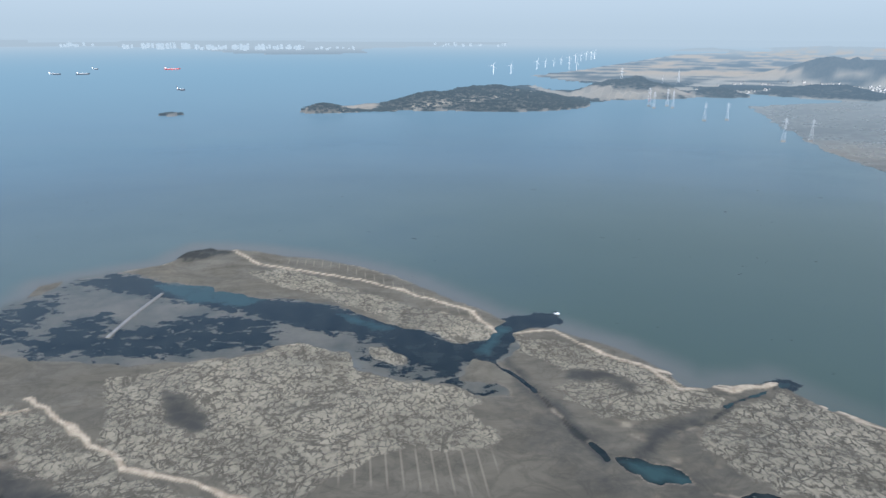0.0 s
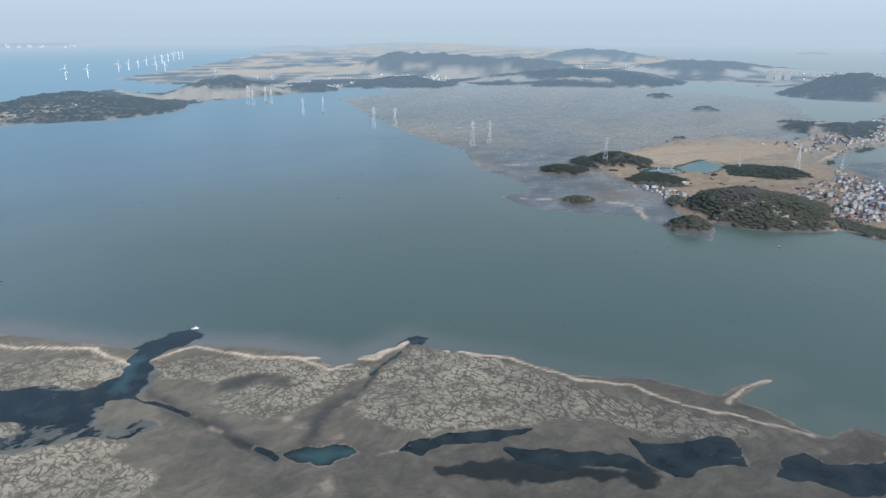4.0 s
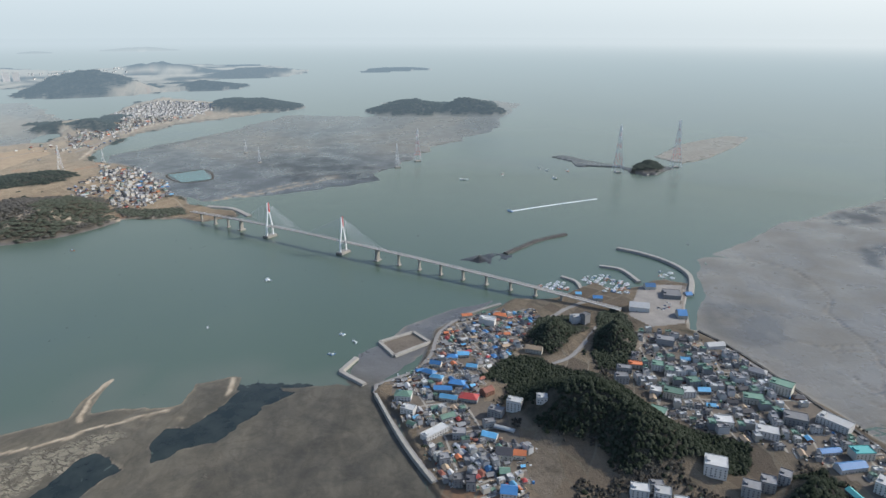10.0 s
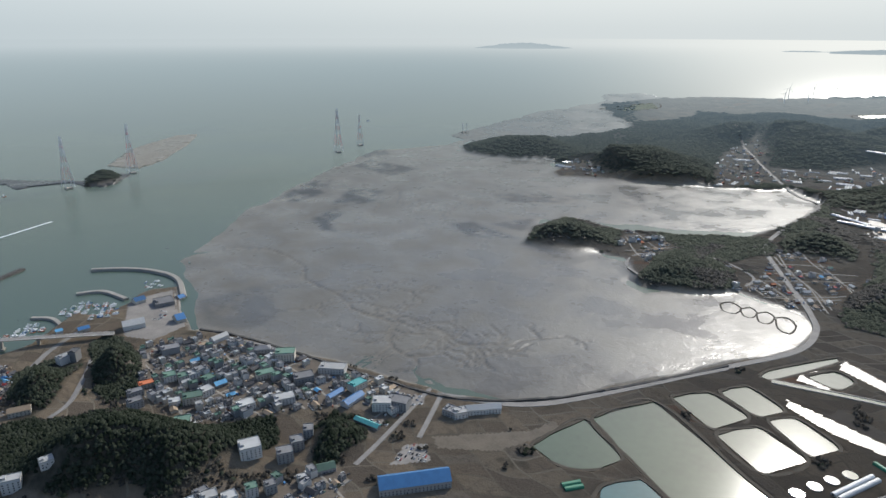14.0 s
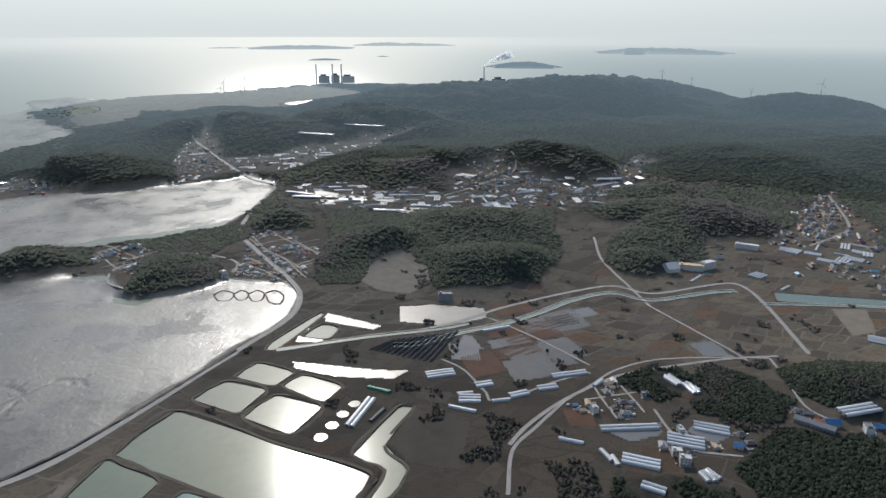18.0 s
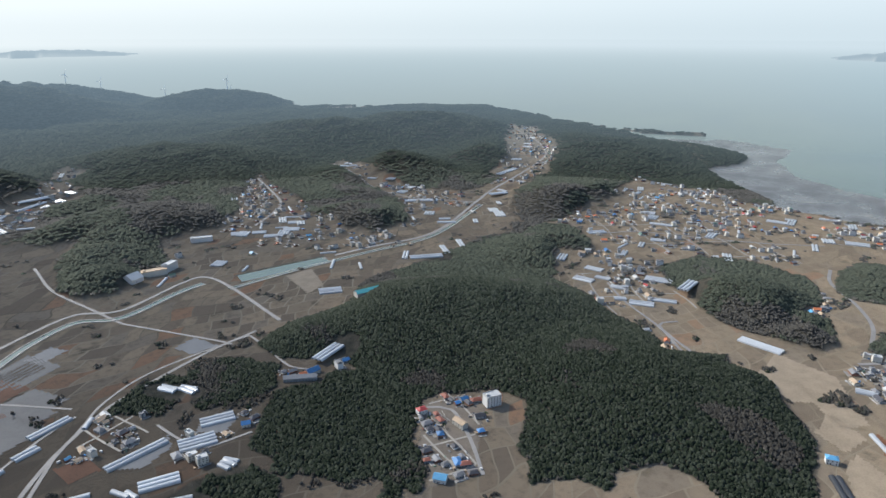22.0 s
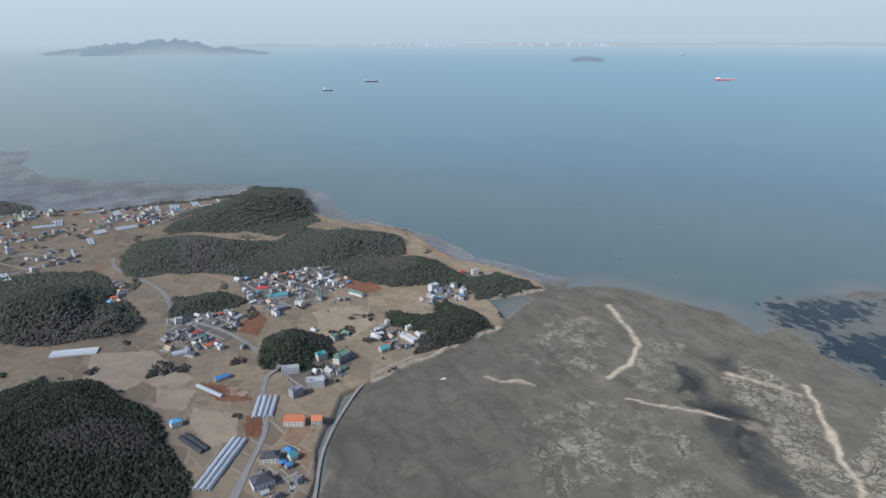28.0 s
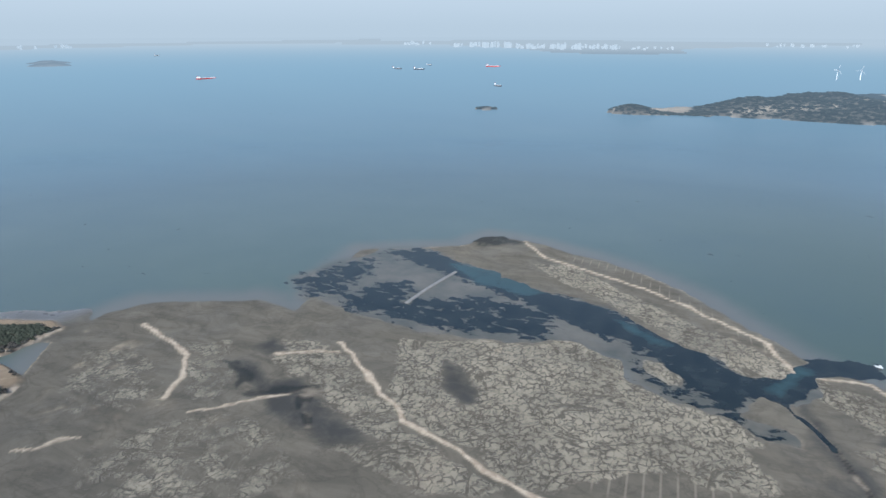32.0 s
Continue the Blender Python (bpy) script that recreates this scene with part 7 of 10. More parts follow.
# ---- roads ----
def smooth_line(line, step):
    """A line of places rounded through its corners, with a place every step metres."""
    p = np.array(line, float)
    p = np.vstack([2 * p[0] - p[1], p, 2 * p[-1] - p[-2]])
    out = []
    for a, b, c, e in zip(p[:-3], p[1:-2], p[2:-1], p[3:]):
        n = max(2, int(np.hypot(*(c - b)) / step))
        for k in range(n):
            t = k / n
            out.append(0.5 * (2 * b + (c - a) * t + (2 * a - 5 * b + 4 * c - e) * t * t + (3 * b - a - 3 * c + e) * t ** 3))
    out.append(p[-2])
    return np.array(out)


def ribbon(name, line, width, lift, material, thick=0.5):
    """A strip laid over the ground, with sides."""
    p = smooth_line(line, 12.0)
    g = np.gradient(p, axis=0)
    g /= np.linalg.norm(g, axis=1, keepdims=True) + 1e-9
    side = np.stack([g[:, 1], -g[:, 0]], -1) * width / 2
    left, right = p - side, p + side
    h = np.maximum(np.maximum(sampled(left[:, 0], left[:, 1])[0], sampled(right[:, 0], right[:, 1])[0]), sampled(p[:, 0], p[:, 1])[0])
    h = np.maximum(h, 1.5) + lift
    h = np.convolve(np.pad(h, 3, mode="edge"), np.ones(7) / 7, "valid") + 0.2
    rings = [fold(q[:, 0], q[:, 1], h - dz)[0] for q, dz in ((left, thick + 1.5), (left, 0), (right, 0), (right, thick + 1.5))]
    n = len(p)
    verts = np.stack(rings, 1).reshape(-1, 3)
    faces = [(4 * i + k, 4 * i + k + 1, 4 * i + k + 5, 4 * i + k + 4) for i in range(n - 1) for k in range(3)]
    me = bpy.data.meshes.new(name)
    me.from_pydata(verts.tolist(), [], faces)
    me.materials.append(material)
    return new(name, me)


tagged(ribbon("road", ROAD_COAST, 5.0, 0.3, ASPHALT), "pale grey asphalt road", "road", kind="structure")
tagged(ribbon("road", ROAD_CAUSEWAY, 11.0, 0.3, ASPHALT), "pale grey asphalt road", "road", kind="structure")
tagged(ribbon("road", ROAD_BRIDGE_END, 9.0, 0.3, ASPHALT), "pale grey asphalt road", "road", kind="structure")
tagged(ribbon("road", SEAWALL_ROAD, 6.0, 0.3, ASPHALT), "pale grey asphalt road", "road", kind="structure")
tagged(ribbon("road", ROAD_CANAL, 8.0, 0.3, ASPHALT), "pale grey asphalt road", "road", kind="structure")
tagged(ribbon("road", ROAD_VALLEY, 7.0, 0.3, ASPHALT), "pale grey asphalt road", "road", kind="structure")
tagged(ribbon("road", ROAD_UP, 7.0, 0.3, ASPHALT), "pale grey asphalt road", "road", kind="structure")
tagged(ribbon("road", ROAD_FARM, 6.0, 0.3, ASPHALT), "pale grey asphalt road", "road", kind="structure")
tagged(ribbon("road", ROAD_FARM_B, 6.0, 0.3, ASPHALT), "pale grey asphalt road", "road", kind="structure")
tagged(ribbon("road", ROAD_VILLAGE, 7.0, 0.3, ASPHALT), "pale grey asphalt road", "road", kind="structure")
tagged(ribbon("road", ROAD_MID, 7.0, 0.3, ASPHALT), "pale grey asphalt road", "road", kind="structure")
tagged(ribbon("road", ROAD_SHORE_WEST, 4.0, 0.0, LANE), "pale grey asphalt road", "road", kind="structure")
tagged(ribbon("road", ROAD_WEST_B, 5.0, 0.3, ASPHALT), "pale grey asphalt road", "road", kind="structure")
tagged(ribbon("road", ROAD_VALLEY_FAR, 9.0, 0.3, ASPHALT), "pale grey asphalt road", "road", kind="structure")
tagged(ribbon("road", ROAD_NORTHISLE, 7.0, 0.3, ASPHALT), "pale grey asphalt road", "road", kind="structure")
tagged(ribbon("road", ROAD_RIDGE_A, 7.0, 0.3, ASPHALT), "pale grey asphalt road", "road", kind="structure")
tagged(ribbon("road", ROAD_RIDGE_B, 6.0, 0.3, ASPHALT), "pale grey asphalt road", "road", kind="structure")
tagged(ribbon("road", ROAD_FAR_LEFT, 7.0, 0.3, ASPHALT), "pale grey asphalt road", "road", kind="structure")
tagged(ribbon("road", ROAD_TEMPLE, 5.0, 0.3, ASPHALT), "pale grey asphalt road", "road", kind="structure")
tagged(ribbon("road", ROAD_PEN, 6.0, 0.3, ASPHALT), "pale grey asphalt road", "road", kind="structure")
tagged(ribbon("road", ROAD_FIELD_A, 5.0, 0.3, ASPHALT), "pale grey asphalt road", "road", kind="structure")
tagged(ribbon("road", ROAD_FIELD_B, 4.0, 0.3, ASPHALT), "pale grey asphalt road", "road", kind="structure")
tagged(ribbon("road", ROAD_FIELD_C, 4.0, 0.3, ASPHALT), "pale grey asphalt road", "road", kind="structure")
tagged(ribbon("road", ROAD_SOUTH, 7.0, 0.3, ASPHALT), "pale grey asphalt road", "road", kind="structure")
tagged(ribbon("road", ROAD_W_LOOP, 5.0, 0.3, ASPHALT), "pale grey asphalt road", "road", kind="structure")
tagged(ribbon("road", ROAD_W_FAR, 5.0, 0.3, ASPHALT), "pale grey asphalt road", "road", kind="structure")
tagged(ribbon("road", ROAD_W_NEAR, 5.0, 0.3, ASPHALT), "pale grey asphalt road", "road", kind="structure")
tagged(ribbon("road", ROAD_TAN_A, 6.0, 0.3, ASPHALT), "pale grey asphalt road", "road", kind="structure")
tagged(ribbon("road", ROAD_TAN_B, 6.0, 0.3, ASPHALT), "pale grey asphalt road", "road", kind="structure")
tagged(ribbon("road", ROAD_LANE_A, 4.0, 0.3, ASPHALT), "pale grey asphalt road", "road", kind="structure")
tagged(ribbon("road", ROAD_LANE_B, 4.0, 0.3, ASPHALT), "pale grey asphalt road", "road", kind="structure")
tagged(ribbon("road", ROAD_LANE_C, 4.0, 0.3, ASPHALT), "pale grey asphalt road", "road", kind="structure")
tagged(ribbon("road", ROAD_LANE_D, 5.0, 0.3, ASPHALT), "pale grey asphalt road", "road", kind="structure")
ROAD_LINES = [ROAD_COAST, ROAD_CAUSEWAY, ROAD_BRIDGE_END, SEAWALL_ROAD, ROAD_CANAL, ROAD_VALLEY, ROAD_UP, ROAD_FARM, ROAD_FARM_B, ROAD_VILLAGE, ROAD_MID, ROAD_SHORE_WEST, ROAD_WEST_B, ROAD_VALLEY_FAR, ROAD_NORTHISLE, ROAD_RIDGE_A, ROAD_RIDGE_B, ROAD_FAR_LEFT, ROAD_TEMPLE, ROAD_PEN, ROAD_FIELD_A, ROAD_FIELD_B, ROAD_FIELD_C, ROAD_SOUTH, ROAD_W_LOOP, ROAD_W_FAR, ROAD_W_NEAR, ROAD_TAN_A, ROAD_TAN_B, ROAD_LANE_A, ROAD_LANE_B, ROAD_LANE_C, ROAD_LANE_D]


def village_lanes(outline, gap, angle=None):
    """Narrow concrete lanes that cross a village in two directions, bent a little."""
    p = np.array(outline, float)
    c = p.mean(0)
    angle = math.degrees(math.atan2(c[1], c[0])) + 25 if angle is None else angle
    r = random.Random(int(abs(c[0])))
    reach = float(np.abs(p - c).max()) * 1.4
    out = []
    for turn, step in ((0, gap), (90, gap * 1.7)):
        u = np.array([math.cos(radians(angle + turn)), math.sin(radians(angle + turn))])
        v = np.array([-u[1], u[0]])
        for k in range(-int(reach / step), int(reach / step) + 1):
            bend, lift = r.uniform(-0.12, 0.12), r.uniform(-0.3, 0.3) * step
            t = np.arange(-reach, reach, 9.0)
            q = c + t[:, None] * u + (k * step + lift + bend * t + 4 * np.sin(t / 37 + k))[:, None] * v
            hs, ws = sampled(q[:, 0], q[:, 1])
            ok = (inside(q[:, 0], q[:, 1], outline) > 2) & (ws < 0.2) & (hs > 2)
            run = []
            for i, good in enumerate(list(ok) + [False]):
                if good:
                    run.append(tuple(q[i]))
                elif run:
                    if len(run) > 3:
                        out.append(run)
                    run = []
    return out


LANES = []
for outline, gap in ((VILL_WEST, 52), (VILL_EAST, 56), (VILL_SOUTH, 52), (VILL_FARM, 40), (VILL_TEMPLE, 36), (VILL_W_A, 48), (VILL_W_B, 48), (VILL_W_C, 40), (VILL_W_M, 44),
                     (VILL_W_N, 44), (VILL_W_H, 44), (VILL_PEN, 70), (VILL_CURVE, 70), (VILL_W_E, 80), (VILL_W_F, 80), (VILL_W_G, 70), (VALLEY_K, 80)):
    for run in village_lanes(outline, gap):
        tagged(ribbon("lane", run, 3.0, 0.2, LANE), "narrow pale concrete lane between houses", "lane", kind="structure")
        LANES.append(run)


# ---- woods ----
def tree_shape(kind, rng):
    """One tree, 1 m wide and 1 m high: a thin trunk and three uneven tiers (pine) or a loose broken crown (bare broadleaf)."""
    verts, faces = [], []

    def tier(z0, z1, r0, r1, sides, turn, jag):
        base = len(verts)
        for k in range(sides):
            a = turn + 2 * math.pi * k / sides
            q = r0 * (1 + jag * rng.uniform(-1, 1))
            verts.append((q * math.cos(a), q * math.sin(a), z0 + 0.12 * rng.uniform(-1, 1) * (z1 - z0)))
        verts.append((r1 * rng.uniform(-1, 1), r1 * rng.uniform(-1, 1), z1))
        for k in range(sides):
            faces.append((base + k, base + (k + 1) % sides, base + sides))

    tier(0.0, 0.55, 0.05, 0.0, 3, 0, 0)
    if kind == "pine":
        tier(0.22, 0.75, 0.52, 0.10, 6, rng.uniform(0, 6), 0.35)
        tier(0.48, 1.0, 0.40, 0.10, 5, rng.uniform(0, 6), 0.35)
    else:
        for k in range(3):
            a = rng.uniform(0, 6.3)
            ox, oy, b = 0.2 * math.cos(a), 0.2 * math.sin(a), len(verts)
            tier(0.3 + 0.1 * k, 0.85 + 0.08 * k, 0.32, 0.12, 5, rng.uniform(0, 6), 0.4)
            for i in range(b, len(verts)):
                verts[i] = (verts[i][0] + ox, verts[i][1] + oy, verts[i][2])
    return np.array(verts), np.array(faces)


def plant(name, places, widths, heights, kind, material, label, category="wood"):
    """Many trees on the ground as one object."""
    rng = random.Random(len(places))
    shapes = [tree_shape(kind, rng) for _ in range(6)]
    h = sampled(places[:, 0], places[:, 1])[0]
    _, s = fold(places[:, 0], places[:, 1], h)
    pick = np.random.RandomState(len(places)).randint(0, 6, len(places))
    turn = np.random.RandomState(7).uniform(0, 6.28, len(places))
    all_v, all_f, shade, count = [], [], [], 0
    for k, (v, f) in enumerate(shapes):
        m = np.where(pick == k)[0]
        if not len(m):
            continue
        c, sn = np.cos(turn[m])[:, None], np.sin(turn[m])[:, None]
        vx = (v[:, 0] * c - v[:, 1] * sn) * widths[m, None] + places[m, 0:1]
        vy = (v[:, 0] * sn + v[:, 1] * c) * widths[m, None] + places[m, 1:2]
        vz = v[:, 2] * heights[m, None] + h[m, None] - 0.3
        d = np.hypot(places[m, 0], places[m, 1])
        # fold each tree as a whole
        p0, s0 = fold(places[m, 0], places[m, 1], h[m])
        co = np.stack([vx * s0[:, None], vy * s0[:, None], EYE + (vz - EYE) * s0[:, None]], -1)
        all_v.append(co.reshape(-1, 3))
        idx = count + (np.arange(len(m)) * len(v))[:, None, None] + f[None]
        all_f.append(idx.reshape(-1, 3))
        # Leaf colour pales with distance in place of haze, varied at random per tree.
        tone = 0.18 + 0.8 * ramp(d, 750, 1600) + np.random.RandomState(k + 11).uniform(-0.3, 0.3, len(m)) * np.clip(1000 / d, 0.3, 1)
        shade.append(np.stack([np.repeat(tone, len(v)), np.repeat(haze_share(places[m, 0], places[m, 1]), len(v))], -1))
        count += len(m) * len(v)
    v, f, sh = np.concatenate(all_v), np.concatenate(all_f), np.concatenate(shade)
    me = bpy.data.meshes.new(name)
    me.vertices.add(len(v))
    me.vertices.foreach_set("co", v.reshape(-1))
    me.loops.add(f.size)
    me.polygons.add(len(f))
    me.loops.foreach_set("vertex_index", f.reshape(-1))
    me.polygons.foreach_set("loop_start", np.arange(len(f)) * 3)
    me.update(calc_edges=True)
    one = np.ones(len(v))
    a = me.attributes.new("tone", "FLOAT_COLOR", "POINT")
    a.data.foreach_set("color", np.stack([sh[:, 0], one, one, one], -1).reshape(-1))
    a = me.attributes.new("away", "FLOAT_COLOR", "POINT")
    a.data.foreach_set("color", np.stack([sh[:, 1], one, one, one], -1).reshape(-1))
    me.materials.append(material)
    return tagged(new(name, me), label, category, kind="stuff")


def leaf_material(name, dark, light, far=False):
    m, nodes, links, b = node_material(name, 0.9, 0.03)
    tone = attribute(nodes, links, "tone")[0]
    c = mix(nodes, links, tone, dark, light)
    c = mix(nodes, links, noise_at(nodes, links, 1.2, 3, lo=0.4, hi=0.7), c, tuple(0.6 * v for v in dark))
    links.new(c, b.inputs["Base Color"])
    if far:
        # Haze on the far pines, painted as emission.
        with_haze(m, nodes, links, b, (0.16, 0.215, 0.26))
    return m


# The pale ends carry the haze put on woods past 750 m.
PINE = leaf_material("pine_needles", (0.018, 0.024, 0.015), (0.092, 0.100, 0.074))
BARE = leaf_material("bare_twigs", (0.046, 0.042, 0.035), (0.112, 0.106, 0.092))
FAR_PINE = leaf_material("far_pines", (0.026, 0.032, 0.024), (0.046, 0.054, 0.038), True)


def scatter_woods():
    """Trees wherever the ground is wooded, closer together near by."""
    rs = np.random.RandomState(5)
    px, py = [], []
    d = 480.0
    while d < 7000:
        step = max(3.7, d * (0.0036 if d < 1500 else 0.0043))
        n = int(2 * math.pi * d / step)
        a = (np.arange(n) + rs.uniform(-0.6, 0.6, n)) * 2 * math.pi / n
        dd = d + rs.uniform(-1.1, 1.1, n) * step
        px.append(np.sin(a) * dd)
        py.append(np.cos(a) * dd)
        d += step * (1.0 if d < 3000 else 1.7)
    x, y = np.concatenate(px), np.concatenate(py)
    wood = sampled(x, y)[1]
    bare = fbm(x, y, 130, 3, 91) > 0.62 - 0.45 * ramp(np.hypot(x, y), 900, 2300) + rs.uniform(-0.1, 0.1, len(x))
    keep = wood > 0.5 + rs.uniform(-0.2, 0.2, len(x))
    bare = bare | ((wood < 0.8) & (rs.uniform(0, 1, len(x)) < 0.5))
    # thickets and single trees among the fields and houses
    loose = (wood < 0.3) & (sampled(x, y)[0] > 2.5) & (fbm(x, y, 42, 3, 93) > 0.72) & (rs.uniform(0, 1, len(x)) < 0.6) & (np.hypot(x, y) < 2600)
    for outline in (THICK_A, THICK_B, THICK_C, THICK_D, THICK_E, THICK_F, THICK_G, THICK_H, THICK_I, THICK_J):
        loose |= (wood < 0.5) & (inside(x, y, outline) + 14 * fbm(x, y, 30, 3, 95) > 0) & (rs.uniform(0, 1, len(x)) < 0.55)
    for outline in (VILL_HARBOUR, VILL_WEST, VILL_EAST):
        loose &= inside(x, y, outline) < 0
    lx, ly = x[loose], y[loose]
    free = np.ones(len(lx), bool)
    for line in ROAD_LINES:
        free &= along(lx, ly, line) > 9
    for outline, level in PONDS:
        free &= inside(lx, ly, outline) < -6
    free &= inside(lx, ly, SOLAR) < -10
    loose[np.where(loose)[0][~free]] = False
    bare = bare | (loose & (rs.uniform(0, 1, len(x)) < 0.8))
    keep = keep | loose
    x, y, bare = x[keep], y[keep], bare[keep]
    # room round greenhouses and single buildings
    free = np.ones(len(x), bool)
    for x0, y0, x1, y1, count, cover in GREENHOUSES:
        free &= along(x, y, [(x0, y0), (x1, y1)], 40) > 5 + 7.3 * count
    for x0, y0, x1, y1, deep, high, roof, kind in BUILDINGS:
        free &= along(x, y, [(x0, y0), (x1, y1)], 30) > deep * 0.9 + 2
    x, y, bare = x[free], y[free], bare[free]
    dist = np.hypot(x, y)
    size = np.maximum(3.9, dist * 0.0042) * rs.uniform(0.6, 1.35, len(x))
    tall = np.clip(size, 5.5, 13) * rs.uniform(0.75, 1.1, len(x)) * (1 - 0.5 * ramp(dist, 900, 2000))
    head = np.degrees(np.arctan2(x, y)) % 360
    far = dist > FAR
    for lo in range(0, 360, 30):
        m = (head >= lo) & (head < lo + 30)
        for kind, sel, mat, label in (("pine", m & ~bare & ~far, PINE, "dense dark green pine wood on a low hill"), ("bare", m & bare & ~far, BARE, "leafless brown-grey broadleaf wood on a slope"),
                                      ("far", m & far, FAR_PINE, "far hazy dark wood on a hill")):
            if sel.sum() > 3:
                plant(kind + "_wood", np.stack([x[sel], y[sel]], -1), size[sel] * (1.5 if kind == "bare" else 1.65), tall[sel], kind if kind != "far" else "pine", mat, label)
    return len(x)


print("trees", scatter_woods())


# ---- building blocks ----
def mesh_of(name, verts, faces, material):
    me = bpy.data.meshes.new(name)
    me.from_pydata([tuple(v) for v in verts], [], faces)
    me.materials.append(material)
    return me


def part(name, shape, material, parent, label=""):
    """One mesh object under a thing or under a part; shape is (verts, faces) or a mesh."""
    me = shape if isinstance(shape, bpy.types.Mesh) else mesh_of(name, *shape, material)
    ob = new(name, me)
    ob.parent = parent
    return tagged(ob, label) if label else ob


def thing(name, label, category, group=""):
    ob = new(name)
    ob.empty_display_size = 0.5
    return tagged(ob, label, category, group)


def box(x0, y0, z0, x1, y1, z1, inset=0.0):
    """A block; inset draws its top in."""
    i = inset
    v = [(x0, y0, z0), (x1, y0, z0), (x1, y1, z0), (x0, y1, z0), (x0 + i, y0 + i, z1), (x1 - i, y0 + i, z1), (x1 - i, y1 - i, z1), (x0 + i, y1 - i, z1)]
    return v, [(0, 3, 2, 1), (4, 5, 6, 7), (0, 1, 5, 4), (1, 2, 6, 5), (2, 3, 7, 6), (3, 0, 4, 7)]


def join(*shapes):
    verts, faces = [], []
    for v, f in shapes:
        n = len(verts)
        verts += list(v)
        faces += [tuple(i + n for i in q) for q in f]
    return verts, faces


def beam(a, b, w, w2=None, sides=4):
    """A bar from a to b, w thick, tapering to w2."""
    a, b = Vector(a), Vector(b)
    w2 = w if w2 is None else w2
    q = (b - a).to_track_quat("Z", "Y")
    v = []
    for p, r in ((a, w), (b, w2)):
        for k in range(sides):
            t = 2 * math.pi * (k + 0.5) / sides
            v.append(tuple(p + q @ Vector((r * 0.5 * math.cos(t), r * 0.5 * math.sin(t), 0))))
    f = [(k, (k + 1) % sides, sides + (k + 1) % sides, sides + k) for k in range(sides)]
    return v, f + [tuple(range(sides))[::-1], tuple(range(sides, 2 * sides))]


def drum(r, z0, z1, sides=16, r2=None):
    r2 = r if r2 is None else r2
    v = [(q * math.cos(2 * math.pi * k / sides), q * math.sin(2 * math.pi * k / sides), z) for q, z in ((r, z0), (r2, z1)) for k in range(sides)]
    f = [(k, (k + 1) % sides, sides + (k + 1) % sides, sides + k) for k in range(sides)]
    return v, f + [tuple(range(sides))[::-1], tuple(range(sides, 2 * sides))]


def rod(points, w):
    """One square bar through several points."""
    v = [(x + a * w / 2, y + b * w / 2, z) for x, y, z in points for a, b in ((-1, -1), (1, -1), (1, 1), (-1, 1))]
    f = [(4 * i + k, 4 * i + (k + 1) % 4, 4 * i + 4 + (k + 1) % 4, 4 * i + 4 + k) for i in range(len(points) - 1) for k in range(4)]
    return v, f + [(3, 2, 1, 0), tuple(len(v) - 4 + k for k in range(4))]


def ground_at(x, y):
    return float(sampled(x, y)[0][0])


def stand(x, y, turn=0.0, h=None, size=1.0):
    """The pose of a thing that stands on the ground there, its x axis turned by so many degrees."""
    h = ground_at(x, y) if h is None else h
    p, s = fold(x, y, h)
    return Matrix.LocRotScale(Vector(p), Euler((0, 0, radians(turn))), Vector([float(s) * size] * 3))


# ---- houses ----
def roof_shape(kind, w, l, h, over=0.5):
    """A roof over a body l long (x) and w deep (y), from its eaves at h."""
    x0, x1, y0, y1 = -l / 2 - over, l / 2 + over, -w / 2 - over, w / 2 + over
    rise = 0.32 * w
    if kind == "gable":
        v = [(x0, y0, h), (x1, y0, h), (x1, y1, h), (x0, y1, h), (x0, 0, h + rise), (x1, 0, h + rise)]
        v += [(a, b, c + 0.25) for a, b, c in v]
        top = [(6, 7, 11, 10), (8, 9, 10, 11)]
        return v, top + [(1, 0, 4, 5), (3, 2, 5, 4), (0, 1, 7, 6), (2, 3, 9, 8), (0, 6, 10, 4), (4, 10, 9, 3), (1, 5, 11, 7), (5, 2, 8, 11)]
    if kind == "hip":
        k = min(w / 2, l / 2 - 0.5)
        v = [(x0, y0, h), (x1, y0, h), (x1, y1, h), (x0, y1, h), (x0, y0, h + 0.25), (x1, y0, h + 0.25), (x1, y1, h + 0.25), (x0, y1, h + 0.25),
             (x0 + k, 0, h + rise), (x1 - k, 0, h + rise)]
        return v, [(0, 3, 2, 1), (0, 1, 5, 4), (1, 2, 6, 5), (2, 3, 7, 6), (3, 0, 4, 7), (4, 5, 9, 8), (6, 7, 8, 9), (5, 6, 9), (7, 4, 8)]
    o, t = 0.15, 0.3
    slab = box(x0 + over - o, y0 + over - o, h, x1 - over + o, y1 - over + o, h + 0.25)
    rim = [box(x0 + over - o, y0 + over - o, h + 0.25, x1 - over + o, y0 + over - o + t, h + 1.0), box(x0 + over - o, y1 - over + o - t, h + 0.25, x1 - over + o, y1 - over + o, h + 1.0),
           box(x0 + over - o, y0 + over - o + t, h + 0.25, x0 + over - o + t, y1 - over + o - t, h + 1.0), box(x1 - over + o - t, y0 + over - o + t, h + 0.25, x1 - over + o, y1 - over + o - t, h + 1.0)]
    hut = box(-l * 0.42, -w * 0.2, h + 0.25, -l * 0.42 + min(4, l * 0.3), w * 0.25, h + 2.6)
    return join(slab, hut, *rim)


SEEN_WINDOW = {}


